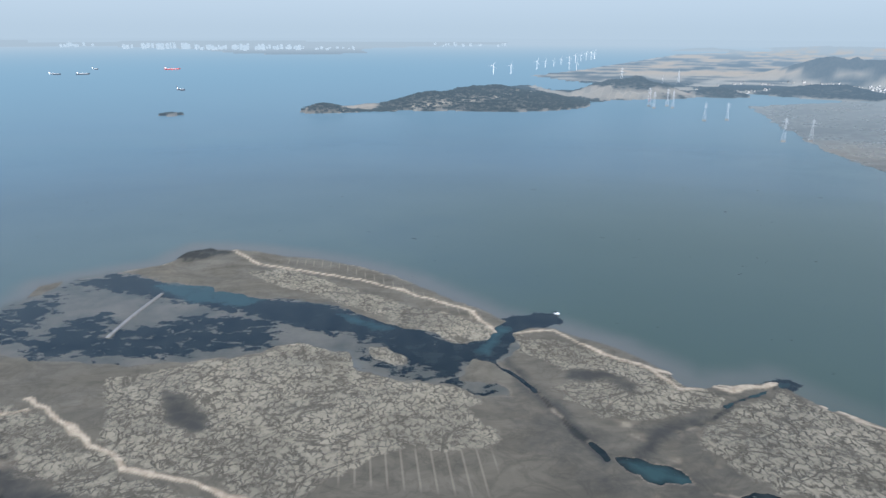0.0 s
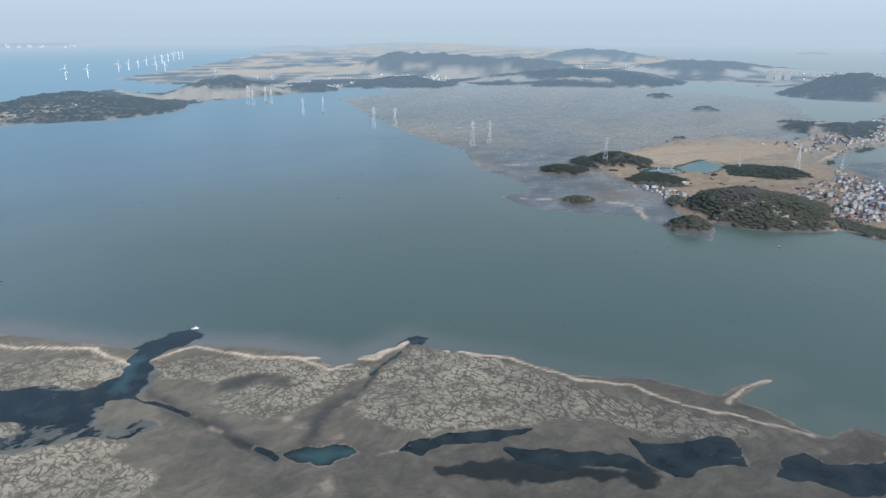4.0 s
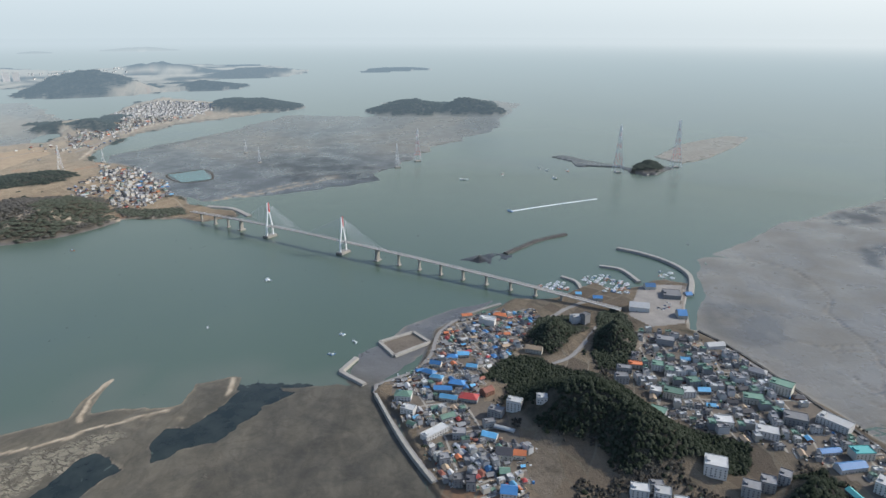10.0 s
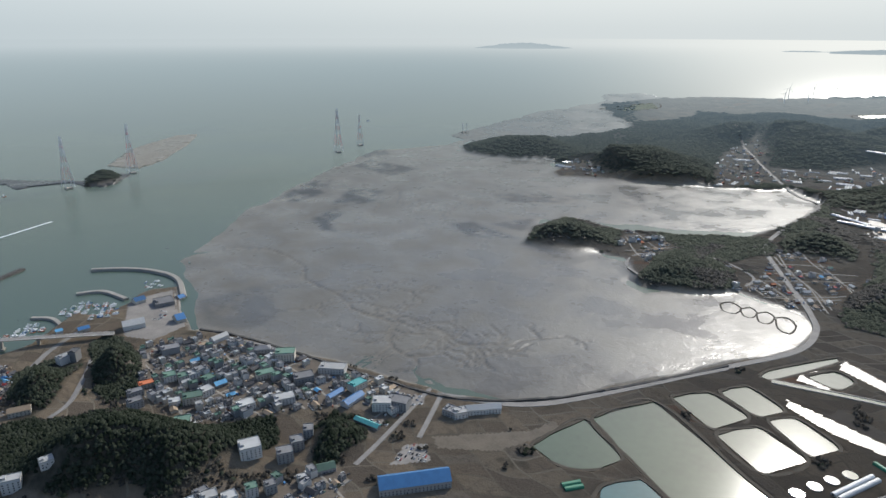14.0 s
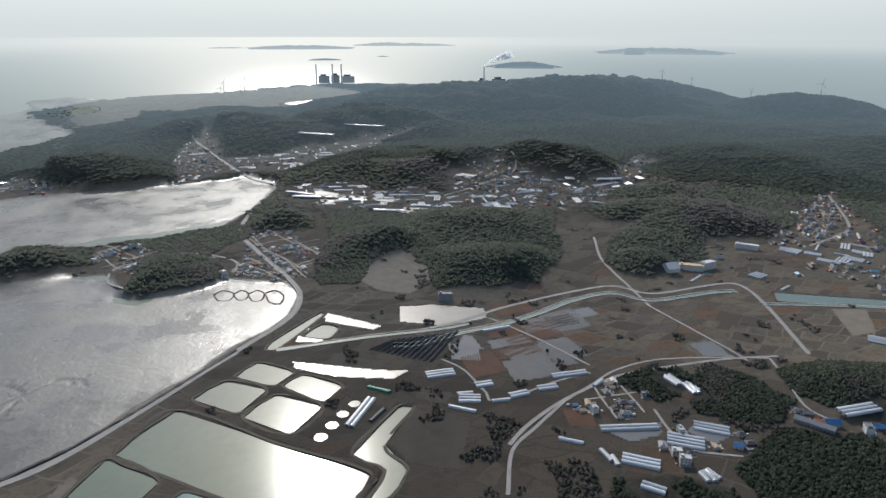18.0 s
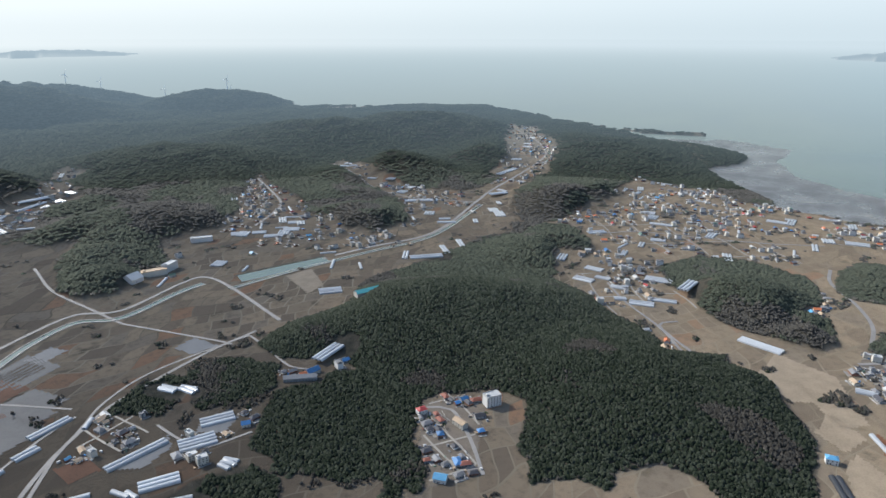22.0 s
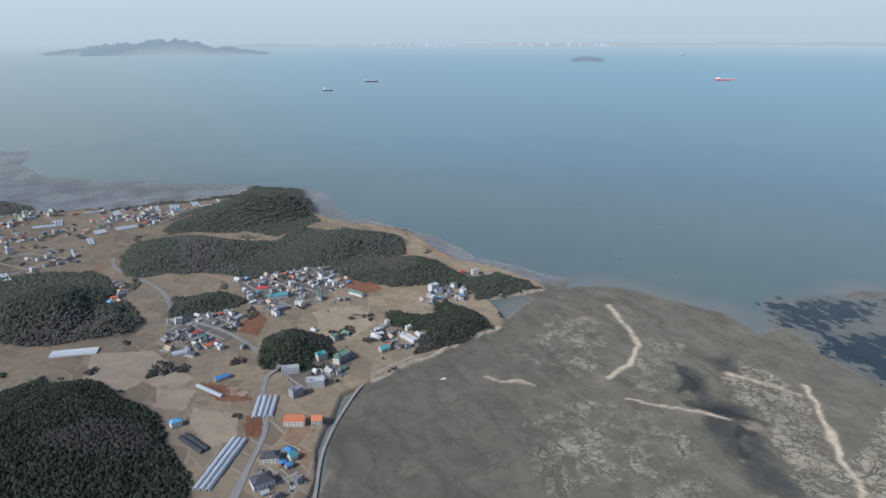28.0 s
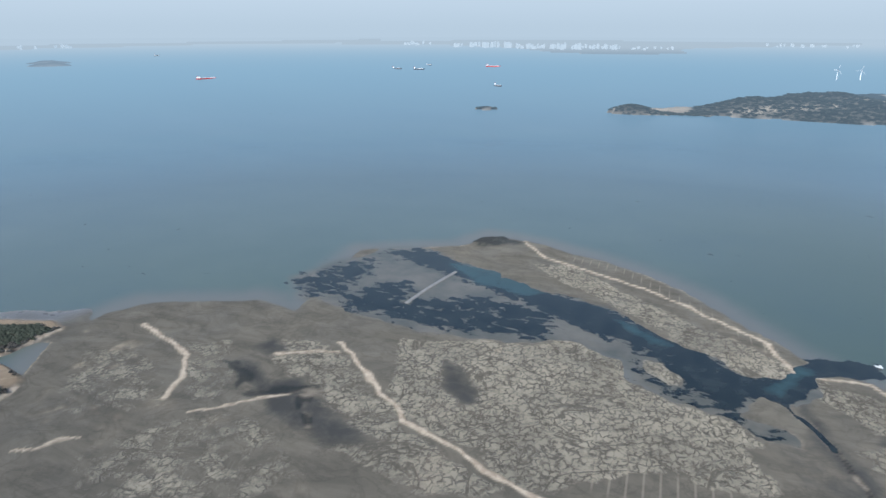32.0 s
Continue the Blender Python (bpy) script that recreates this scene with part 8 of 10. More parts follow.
def window_mesh(w, h):
    key = (round(w, 1), round(h, 1))
    if key not in SEEN_WINDOW:
        SEEN_WINDOW[key] = mesh_of("window", *box(-w / 2, -0.06, -h / 2, w / 2, 0.06, h / 2, 0.02), GLASS_DARK)
    return SEEN_WINDOW[key]


ROOF_WORDS = {"blue": "blue sheet-metal", "brightblue": "sky-blue sheet-metal", "red": "red tiled", "brickred": "brick-red tiled", "orange": "orange tiled", "green": "green painted",
              "teal": "teal sheet-metal", "grey": "weathered grey", "dark": "dark slate-grey", "white": "pale white", "tan": "tan sheet"}


def house(w, l, h, roof, kind, wall, windows=True, name="house"):
    """A house with its long side along x: wall, roof, door and windows."""
    shape = {"gable": "gabled", "hip": "hipped", "flat": "flat"}[kind]
    walls = {0: "cream", 1: "grey", 2: "white", 3: "brick"}[wall]
    ob = thing(name, f"{walls} rendered house with a {ROOF_WORDS[roof]} {shape} roof" if h < 9.5 else f"{walls} rendered block of flats with a {ROOF_WORDS[roof]} {shape} roof",
               "house" if h < 9.5 else "apartment block")
    body = box(-l / 2, -w / 2, -2.0, l / 2, w / 2, h)
    if kind == "gable":
        r = 0.32 * w * w / (w + 1.0)
        v, f = body
        n = len(v)
        v = v + [(-l / 2, 0, h + r), (l / 2, 0, h + r)]
        body = (v, f + [(4, 7, n), (6, 5, n + 1)])
    part("wall", body, WALLS[wall], ob)
    part("roof", roof_shape(kind, w, l, h), ROOFS[roof], ob)
    part("door", box(-l * 0.12 - 0.6, -w / 2 - 0.05, 0, -l * 0.12 + 0.6, -w / 2 + 0.02, 2.1), GLASS_DARK, ob)
    if windows:
        floors = max(1, int(h // 3.1))
        for fl in range(floors):
            z = 1.6 + fl * 3.1
            n = max(2, int(l // 4.2))
            for k in range(n):
                x = -l / 2 + (k + 0.5) * l / n
                for side in ((-1,) if h > 7 else (-1, 1)):
                    if fl == 0 and side < 0 and abs(x + l * 0.12) < 1.7:
                        continue
                    o = part("window", window_mesh(1.6, 1.4), GLASS_DARK, ob)
                    o.location = (x, side * (w / 2 + 0.02), z)
    return ob


rng = random.Random(11)
taken = {}


def claim(x, y, room):
    """Keeps buildings apart."""
    cx, cy = int(x // 30), int(y // 30)
    for i in (-1, 0, 1):
        for j in (-1, 0, 1):
            for a, b, r in taken.get((cx + i, cy + j), ()):
                if (a - x) ** 2 + (b - y) ** 2 < (room + r) ** 2 * 0.85:
                    return False
    taken.setdefault((cx, cy), []).append((x, y, room))
    return True


def place_buildings():
    for x0, y0, x1, y1, deep, high, roof, kind in BUILDINGS:
        ex, ey = x1 - x0, y1 - y0
        l = math.hypot(ex, ey)
        cx, cy = (x0 + x1) / 2, (y0 + y1) / 2
        nx, ny = -ey / l, ex / l
        if nx * cx + ny * cy < 0:
            nx, ny = -nx, -ny
        cx, cy = cx + nx * deep / 2, cy + ny * deep / 2
        turn = math.degrees(math.atan2(ey, ex))
        if -math.sin(radians(turn)) * nx + math.cos(radians(turn)) * ny < 0:
            turn += 180
        wall = {"white": 2, "grey": 1, "tan": 0, "brickred": 3, "orange": 0}.get(roof, rng.choice((0, 2, 1)))
        ob = house(deep, l, high, roof, kind, wall, math.hypot(cx, cy) < 1000, "house" if high < 9.5 else "apartment_block")
        ob.matrix_basis = stand(cx, cy, turn)
        claim(cx, cy, max(l, deep) / 2)


place_buildings()


def house_patterns():
    """Sizes of each sort of house."""
    out = {}
    for roof, kinds in (("blue", ("gable", "hip")), ("brightblue", ("gable",)), ("red", ("hip", "gable")), ("brickred", ("hip",)), ("orange", ("gable",)), ("green", ("flat", "gable")),
                        ("grey", ("gable", "flat", "hip")), ("dark", ("hip", "gable")), ("white", ("gable", "flat")), ("teal", ("gable",)), ("tan", ("gable",))):
        for kind in kinds:
            for big in (0, 1):
                l, w, h = rng.uniform(8.5, 11) + 4 * big, rng.uniform(6.5, 8) + 2 * big, (3.2 if kind != "flat" else 6.4) + (0 if kind != "flat" else 3.2 * big)
                out[(roof, kind, big)] = (l, w, h, rng.choice((0, 1, 1, 2, 3)))
    return out


PATTERNS = house_patterns()
PALETTES = {
    "harbour": [("blue", 2), ("brightblue", 2), ("red", 1), ("brickred", 2), ("orange", 1), ("grey", 11), ("dark", 5), ("white", 3), ("green", 2), ("tan", 2)],
    "town": [("green", 3), ("grey", 8), ("white", 4), ("brightblue", 1), ("dark", 4), ("tan", 2)],
    "farm": [("grey", 12), ("white", 10), ("red", 1), ("orange", 1), ("blue", 1), ("brightblue", 1), ("dark", 6), ("green", 1), ("tan", 5)],
    "temple": [("dark", 6), ("grey", 3), ("brickred", 2), ("blue", 1)],
}
village = []


def settle(outline, gap, palette, angle=None, fill=0.8, least=-0.55, nearest=0.0):
    """Finds room for houses inside an outline, set roughly in rows."""
    p = np.array(outline, float)
    c = p.mean(0)
    d = float(np.hypot(*c))
    angle = math.degrees(math.atan2(c[1], c[0])) + 25 if angle is None else angle
    u = Vector((math.cos(radians(angle)), math.sin(radians(angle))))
    v = Vector((-u.y, u.x))
    n = int(float(np.abs(p - c).max()) * 1.5 / gap) + 1
    spots = [(Vector(c) + u * (gap * (i + rng.uniform(-0.36, 0.36))) + v * (gap * 0.9 * (j + rng.uniform(-0.36, 0.36)))) for i in range(-n, n + 1) for j in range(-n, n + 1)]
    s = np.array([(q.x, q.y) for q in spots])
    thin = fbm(s[:, 0], s[:, 1], gap * 5, 2, 15)
    hs, ws = sampled(s[:, 0], s[:, 1])
    ok = (inside(s[:, 0], s[:, 1], outline) > 0) & (ws < 0.4) & (hs > 1.5) & (thin > least) & (np.hypot(s[:, 0], s[:, 1]) > nearest)
    for line in ROAD_LINES:
        ok[ok] = along(s[ok, 0], s[ok, 1], line) > 9
    for line in LANES:
        ok[ok] = along(s[ok, 0], s[ok, 1], line, 30) > 4.8
    for pond, level in PONDS:
        ok[ok] = inside(s[ok, 0], s[ok, 1], pond) < -9
    for (x, y), h in zip(s[ok], hs[ok]):
        if rng.random() > fill or not claim(x, y, 4.4 if palette == "harbour" else 5.4):
            continue
        roof = rng.choices([r for r, _ in PALETTES[palette]], [k for _, k in PALETTES[palette]])[0]
        sorts = [k for k in PATTERNS if k[0] == roof and not (palette == "temple" and k[1] == "flat")]
        if palette == "town":
            sorts = [k for k in sorts if k[1] == "flat"] or sorts
        village.append((math.hypot(x, y), x, y, float(h), angle + rng.choice((0, 90, 180, 270)) + rng.uniform(-12, 12), rng.choice(sorts), rng.uniform(0.66, 0.92) if palette == "harbour" else rng.uniform(0.8, 1.08)))


for outline, gap, palette, fill in ((VILL_WEST, 9.5, "harbour", 0.97), (VILL_EAST, 12, "town", 0.9), (VILL_SOUTH, 16, "town", 0.75), (VILL_PEN, 23, "farm", 0.6), (VILL_CURVE, 22, "farm", 0.65),
                                    (VILL_FARM, 16, "farm", 0.6), (VILL_FARM_B, 21, "farm", 0.55), (VILL_FARM_C, 17, "farm", 0.6), (VILL_TEMPLE, 14, "temple", 0.85),
                                    (VILL_W_A, 20, "farm", 0.75), (VILL_W_B, 20, "farm", 0.7), (VILL_W_C, 15, "farm", 0.75), (VILL_W_D, 18, "farm", 0.7), (VILL_W_E, 28, "farm", 0.6),
                                    (VILL_W_F, 24, "farm", 0.55), (VILL_W_G, 25, "farm", 0.7), (VILL_W_H, 16, "farm", 0.7), (VILL_W_J, 18, "farm", 0.6), (VILL_W_K, 15, "town", 0.9),
                                    (VILL_W_L, 16, "farm", 0.8), (VILL_W_M, 14, "farm", 0.85), (VILL_W_N, 15, "farm", 0.8), (VILL_W_O, 16, "farm", 0.8), (VILL_SCHOOL, 26, "farm", 0.4), (VILL_RIDGE_A, 25, "farm", 0.7), (VILL_RIDGE_B, 34, "farm", 0.6),
                                    (VILL_RIDGE_C, 30, "farm", 0.7), (VILL_RIDGE_D, 36, "farm", 0.6), (VILL_RIDGE_E, 34, "farm", 0.6), (VILL_ROAD, 34, "farm", 0.6), 
                                    (VILL_FAR_B, 34, "farm", 0.5), (VILL_FAR_C, 40, "farm", 0.6), (VILL_W_I, 32, "farm", 0.6), (VILL_VL, 38, "farm", 0.45), (VILL_VM, 34, "farm", 0.6),
                                    (VILL_VN, 32, "farm", 0.6), (VILL_SEON_A, 24, "farm", 0.8), (VILL_SEON_B, 22, "farm", 0.85), (VILL_SEON_C, 34, "farm", 0.8), (VILL_SEON_D, 34, "farm", 0.5), (VILL_SEON_E, 20, "town", 0.8), (VILL_SEON_F, 20, "town", 0.8), (VILL_SEON_G, 24, "town", 0.85),
                                    (VILL_NORTH_A, 60, "town", 0.5), (VILL_NORTH_B, 60, "town", 0.5), (VILL_NORTH_C, 90, "town", 0.5), (VILL_MID_A, 80, "town", 0.4)):
    settle(outline, gap, palette, None, fill)
for outline, gap, fill, least, nearest in ((VALLEY_B, 30, 0.6, -0.3, 0), (VALLEY_C, 30, 0.6, -0.3, 0), (VALLEY_D, 32, 0.6, 0.0, 0), 
                                           (VALLEY_G, 24, 0.65, 0.25, 1000), (VALLEY_H, 28, 0.6, 0.1, 0), (VALLEY_K, 24, 0.7, 0.0, 0), (VALLEY_L, 28, 0.6, 0.15, 0), (VALLEY_M, 34, 0.6, 0.1, 0),
                                           (VALLEY_N, 28, 0.6, -0.2, 0), (VALLEY_O, 24, 0.6, -0.2, 0), (VALLEY_MAIN, 25, 0.7, 0.5, 1500)):
    settle(outline, gap, "farm", None, fill, least, nearest)
village.sort(key=lambda q: q[0])


def build_village(nearest):
    """The nearest houses one by one, sharing their meshes; the others joined by district."""
    shared = {}
    for d, x, y, h, turn, key, size in village[:nearest]:
        l, w, hh, wall = PATTERNS[key]
        key = (*key, d < 880)
        if key not in shared:
            ob = house(w, l, hh, key[0], key[1], wall, d < 880)
            shared[key] = [(c.name.split(".")[0], c.data, c.location.copy()) for c in ob.children]
        else:
            ob = thing("house", BUILT_LABEL[key], BUILT_KIND[key])
            for name, me, at in shared[key]:
                o = part(name, me, None, ob)
                o.location = at
        BUILT_LABEL.setdefault(key, ob["label"])
        BUILT_KIND.setdefault(key, ob["category"])
        tagged(ob, group="houses of the village")
        ob.matrix_basis = stand(x, y, turn, h, size)
    mats = WALLS + list(ROOFS.values()) + [GLASS_DARK]
    slot = {k: len(WALLS) + i for i, k in enumerate(ROOFS)}
    districts = {}
    for row in village[nearest:]:
        districts.setdefault(int((math.degrees(math.atan2(row[1], row[2])) % 360) // 30), []).append(row)
    for rows in districts.values():
        verts, faces, which = [], [], []
        for d, x, y, h, turn, key, size in rows:
            l, w, hh, wall = PATTERNS[key]
            m = stand(x, y, turn, h, size * (1.0 + max(0.0, (d - 3500) / 9000)))
            # Beyond 4200 m white walls and mostly white roofs stand in for haze.
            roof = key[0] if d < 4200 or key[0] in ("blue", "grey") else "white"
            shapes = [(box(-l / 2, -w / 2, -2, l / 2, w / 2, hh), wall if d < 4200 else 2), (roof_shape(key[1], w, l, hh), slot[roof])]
            if d < 2200:
                for k in range(3):
                    for side in (-1, 1):
                        xx = -l / 2 + (k + 0.5) * l / 3
                        shapes.append((box(xx - 0.8, side * w / 2 - 0.05, 0.9, xx + 0.8, side * w / 2 + 0.05, 2.3), len(mats) - 1))
            for (v, f), s in shapes:
                n = len(verts)
                verts += [tuple(m @ Vector(q)) for q in v]
                faces += [tuple(i + n for i in q) for q in f]
                which += [s] * len(f)
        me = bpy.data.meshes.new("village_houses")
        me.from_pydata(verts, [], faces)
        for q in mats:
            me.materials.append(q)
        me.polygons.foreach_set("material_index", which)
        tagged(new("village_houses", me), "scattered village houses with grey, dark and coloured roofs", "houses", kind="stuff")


def yard_clutter(most):
    """Sheds, low walls, tarpaulins and paved yards between the houses, too many to lift one by one."""
    r = random.Random(31)
    mats = [LANE, PAVING, WALLS[1], WALLS[2], ROOFS["grey"], ROOFS["dark"], ROOFS["white"], ROOFS["blue"], ROOFS["green"], ROOFS["tan"], ROOFS["brickred"], PLASTIC_DARK]
    odds = (0, 0, 3, 3, 6, 5, 5, 1.2, 1, 3, 1, 3)
    districts = {}
    for d, x, y, h, turn, key, size in village:
        if d < most:
            districts.setdefault(int((math.degrees(math.atan2(x, y)) % 360) // 45), []).append((d, x, y, h, turn, PATTERNS[key]))
    for rows in districts.values():
        verts, faces, which = [], [], []

        def put(shape, m, slot):
            v, f = shape
            n = len(verts)
            verts.extend(tuple(m @ Vector(q)) for q in v)
            faces.extend(tuple(i + n for i in q) for q in f)
            which.extend([slot] * len(f))

        for d, x, y, h, turn, (l, w, hh, wall) in rows:
            m = stand(x, y, turn, h)
            side = r.choice((-1, 1))
            near, out = w / 2 + 0.6, w / 2 + r.uniform(3, 7)
            put(box(-l * 0.6, min(side * near, side * out), -1.2, l * r.uniform(0.3, 0.8), max(side * near, side * out), 0.16), m, r.choice((0, 1, 1)))
            for k in range(r.choice((2, 3, 4)) if d < 1400 else r.choice((1, 2))):
                a = r.uniform(0, 6.28)
                reach = max(l, w) / 2 + r.uniform(2.5, 6)
                cx, cy = reach * math.cos(a), reach * math.sin(a)
                sx, sy, sz = r.uniform(1.5, 4.5), r.uniform(1.2, 3.0), r.uniform(1.0, 2.9)
                put(box(cx - sx / 2, cy - sy / 2, -1.0, cx + sx / 2, cy + sy / 2, sz, r.uniform(0.0, 0.25)), m, r.choices(range(len(mats)), odds)[0])
            put(box(-l * 0.62, side * out - 0.12, -1.0, l * 0.6, side * out + 0.12, 1.1), m, r.choice((2, 3)))
        me = bpy.data.meshes.new("yard_clutter")
        me.from_pydata(verts, [], faces)
        for q in mats:
            me.materials.append(q)
        me.polygons.foreach_set("material_index", which)
        tagged(new("yard_clutter", me), "small sheds, low walls and paved yards between houses", "sheds", kind="stuff")


BUILT_LABEL, BUILT_KIND = {}, {}
build_village(310)
yard_clutter(2300)
print("houses", len(village))


# ---- greenhouses ----
def tunnel(l, w=7.0, h=3.4, cover=0):
    """One film tunnel along x with its near side on y = 0: cover, two end walls, door."""
    mat = (PLASTIC, PLASTIC_DARK, PLASTIC_GREEN)[cover]
    word = ("white film", "black shade-net", "green tarpaulin")[cover]
    ob = thing("greenhouse", f"long round-topped {word} greenhouse on farmland", "greenhouse", "greenhouse tunnels")
    n, ring = 8, []
    for k in range(n + 1):
        a = math.pi * k / n
        ring.append((w / 2 - w / 2 * math.cos(a), h * math.sin(a) ** 0.75 if 0 < k < n else 0.0))
    v = [(x, y, z) for x in (0, l) for y, z in ring]
    f = [(k, k + 1, n + 2 + k, n + 1 + k) for k in range(n)]
    part("cover", (v, f), mat, ob)
    for x, turn in ((0.05, 1), (l - 0.05, -1)):
        e = [(x, y, z) for y, z in ring]
        part("end_wall", (e, [tuple(range(n + 1))[::turn]]), mat, ob)
    part("door", box(-0.05, w / 2 - 1, 0, 0.02, w / 2 + 1, 2.1), GLASS_DARK, ob)
    return ob


def place_greenhouses():
    for x0, y0, x1, y1, count, cover in GREENHOUSES:
        ex, ey = x1 - x0, y1 - y0
        l = math.hypot(ex, ey)
        nx, ny = -ey / l, ex / l
        ax, ay = x0, y0
        if nx * x0 + ny * y0 < 0:
            nx, ny, ax, ay, ex, ey = -nx, -ny, x1, y1, -ex, -ey
        turn = math.degrees(math.atan2(ey, ex))
        h = max(ground_at(x0, y0), ground_at(x1, y1), ground_at((x0 + x1) / 2, (y0 + y1) / 2)) - 0.1
        first = None
        for k in range(count):
            m = stand(ax + nx * 7.3 * k, ay + ny * 7.3 * k, turn, h)
            if first is None:
                first = tunnel(l, cover=cover)
                first.matrix_basis = m
            else:
                keep, first.scale = Vector(first.scale), (1, 1, 1)
                copy_thing(first, m)
                first.scale = keep


place_greenhouses()


def far_tunnels():
    """Groups of film tunnels down the far valleys, too many to lift one by one."""
    verts, faces = [], []
    for outline, tries in ((VALLEY_B, 22), (VALLEY_C, 16), (VALLEY_D, 26), (VALLEY_G, 46), (VALLEY_H, 12), (VALLEY_L, 60), (VALLEY_M, 46), (VALLEY_N, 10), (VALLEY_MAIN, 40)):
        p = np.array(outline, float)
        lo, hi = p.min(0), p.max(0)
        n = 0
        s = np.random.RandomState(tries).uniform(lo, hi, (tries * 12, 2))
        hs, ws = sampled(s[:, 0], s[:, 1])
        ok = (np.hypot(s[:, 0], s[:, 1]) > 1350) & (inside(s[:, 0], s[:, 1], outline) > 12) & (ws < 0.3) & (hs > 2.5)
        for line in ROAD_LINES:
            ok &= along(s[:, 0], s[:, 1], line) > 20
        for (x, y), height in zip(s[ok], hs[ok]):
            if n >= tries or not claim(x, y, 16):
                continue
            n += 1
            turn = math.degrees(math.atan2(p[1][1] - p[0][1], p[1][0] - p[0][0])) + rng.choice((0, 0, 90)) + rng.uniform(-12, 12)
            m = stand(x, y, turn, float(height) - 0.2)
            l = rng.uniform(28, 62)
            for i in range(rng.choice((1, 2, 3, 4))):
                b = len(verts)
                for q in (0, l):
                    verts += [tuple(m @ Vector((q - l / 2, i * 7.2 + 3.4 - 3.4 * math.cos(math.pi * a / 5), 3.2 * math.sin(math.pi * a / 5) ** 0.75 if 0 < a < 5 else -0.8))) for a in range(6)]
                faces += [(b + a, b + a + 1, b + 7 + a, b + 6 + a) for a in range(5)] + [tuple(b + a for a in range(5, -1, -1)), tuple(b + 6 + a for a in range(6))]
    tagged(new("greenhouse_rows", mesh_of("greenhouse_rows", verts, faces, PLASTIC)), "many pale film greenhouses along the far valleys", "greenhouses", kind="stuff")


far_tunnels()


# ---- basins, dykes, fields ----
def flat_patch(name, outline, level, material, label, category, thick=0.6):
    """A level patch with that outline, folded as the land is."""
    p = np.array(outline, float)
    dense = []
    for a, b in zip(p, np.roll(p, -1, 0)):
        n = max(1, int(np.hypot(*(b - a)) / 40))
        dense += [a + (b - a) * k / n for k in range(n)]
    p = np.array(dense)
    top = fold(p[:, 0], p[:, 1], level)[0]
    low = fold(p[:, 0], p[:, 1], level - thick)[0]
    n = len(p)
    area = float(np.sum(p[:, 0] * np.roll(p[:, 1], -1) - np.roll(p[:, 0], -1) * p[:, 1]))
    cap = tuple(range(n)) if area > 0 else tuple(range(n))[::-1]
    faces = [cap] + [(k, (k + 1) % n, n + (k + 1) % n, n + k)[::-1 if area > 0 else 1] for k in range(n)]
    ob = new(name, mesh_of(name, list(top) + list(low), faces, material))
    return tagged(ob, label, category, kind="structure")


for outline, level in PONDS:
    teal = outline in (POND_G, POND_L, POND_M, POND_P)
    flat_patch("water", outline, level, POND_TEAL if teal else POND_WATER, "still teal pond water" if teal else "still grey-green pond water that mirrors the sky", "pond")
    d = math.hypot(*outline[0])
    wide = 5.0 if d < 2000 else 8.0
    tagged(ribbon("dyke", outline + outline[:2], wide, 0.0, EARTH, 1.5), "dark earth dyke round a pond", "dyke", kind="structure")


def place_fields():
    for key, outlines in (("ORANGE", (FIELD_ORANGE_A, FIELD_ORANGE_B, FIELD_ORANGE_C, FIELD_ORANGE_D, FIELD_ORANGE_E, FIELD_ORANGE_F, FIELD_ORANGE_G, FIELD_ORANGE_H, FIELD_ORANGE_I, FIELD_ORANGE_J, FIELD_ORANGE_K, FIELD_ORANGE_L, FIELD_ORANGE_M, FIELD_ORANGE_N, FIELD_ORANGE_O, FIELD_ORANGE_P)),
                          ("GREY", (FIELD_GREY_A, FIELD_GREY_B, FIELD_GREY_C, FIELD_GREY_D, FIELD_GREY_E, FIELD_GREY_F)), ("PALE", (FIELD_PALE_A, FIELD_PALE_B, FIELD_PALE_C, FIELD_PALE_D, FIELD_PALE_E, FIELD_PALE_F, FIELD_PALE_G)),
                          ("BROWN", (FIELD_BROWN_A, FIELD_BROWN_B, FIELD_BROWN_C, FIELD_BROWN_D, FIELD_BROWN_E)), ("TAN", (FIELD_TAN_A, FIELD_TAN_B, FIELD_TAN_C, FIELD_TAN_D, FIELD_TAN_E, FIELD_TAN_F, FIELD_TAN_G, FIELD_TAN_H, FIELD_TAN_I, FIELD_TAN_J, FIELD_TAN_K, FIELD_TAN_L, FIELD_DRY))):
        words = {"ORANGE": "ploughed red-brown field", "GREY": "field under grey film", "PALE": "field under pale film", "BROWN": "dark brown fallow field", "TAN": "field of dry tan stubble"}[key]
        for outline in outlines:
            drape("field", outline, 0.25, FIELD_SOILS[key], words, "field")


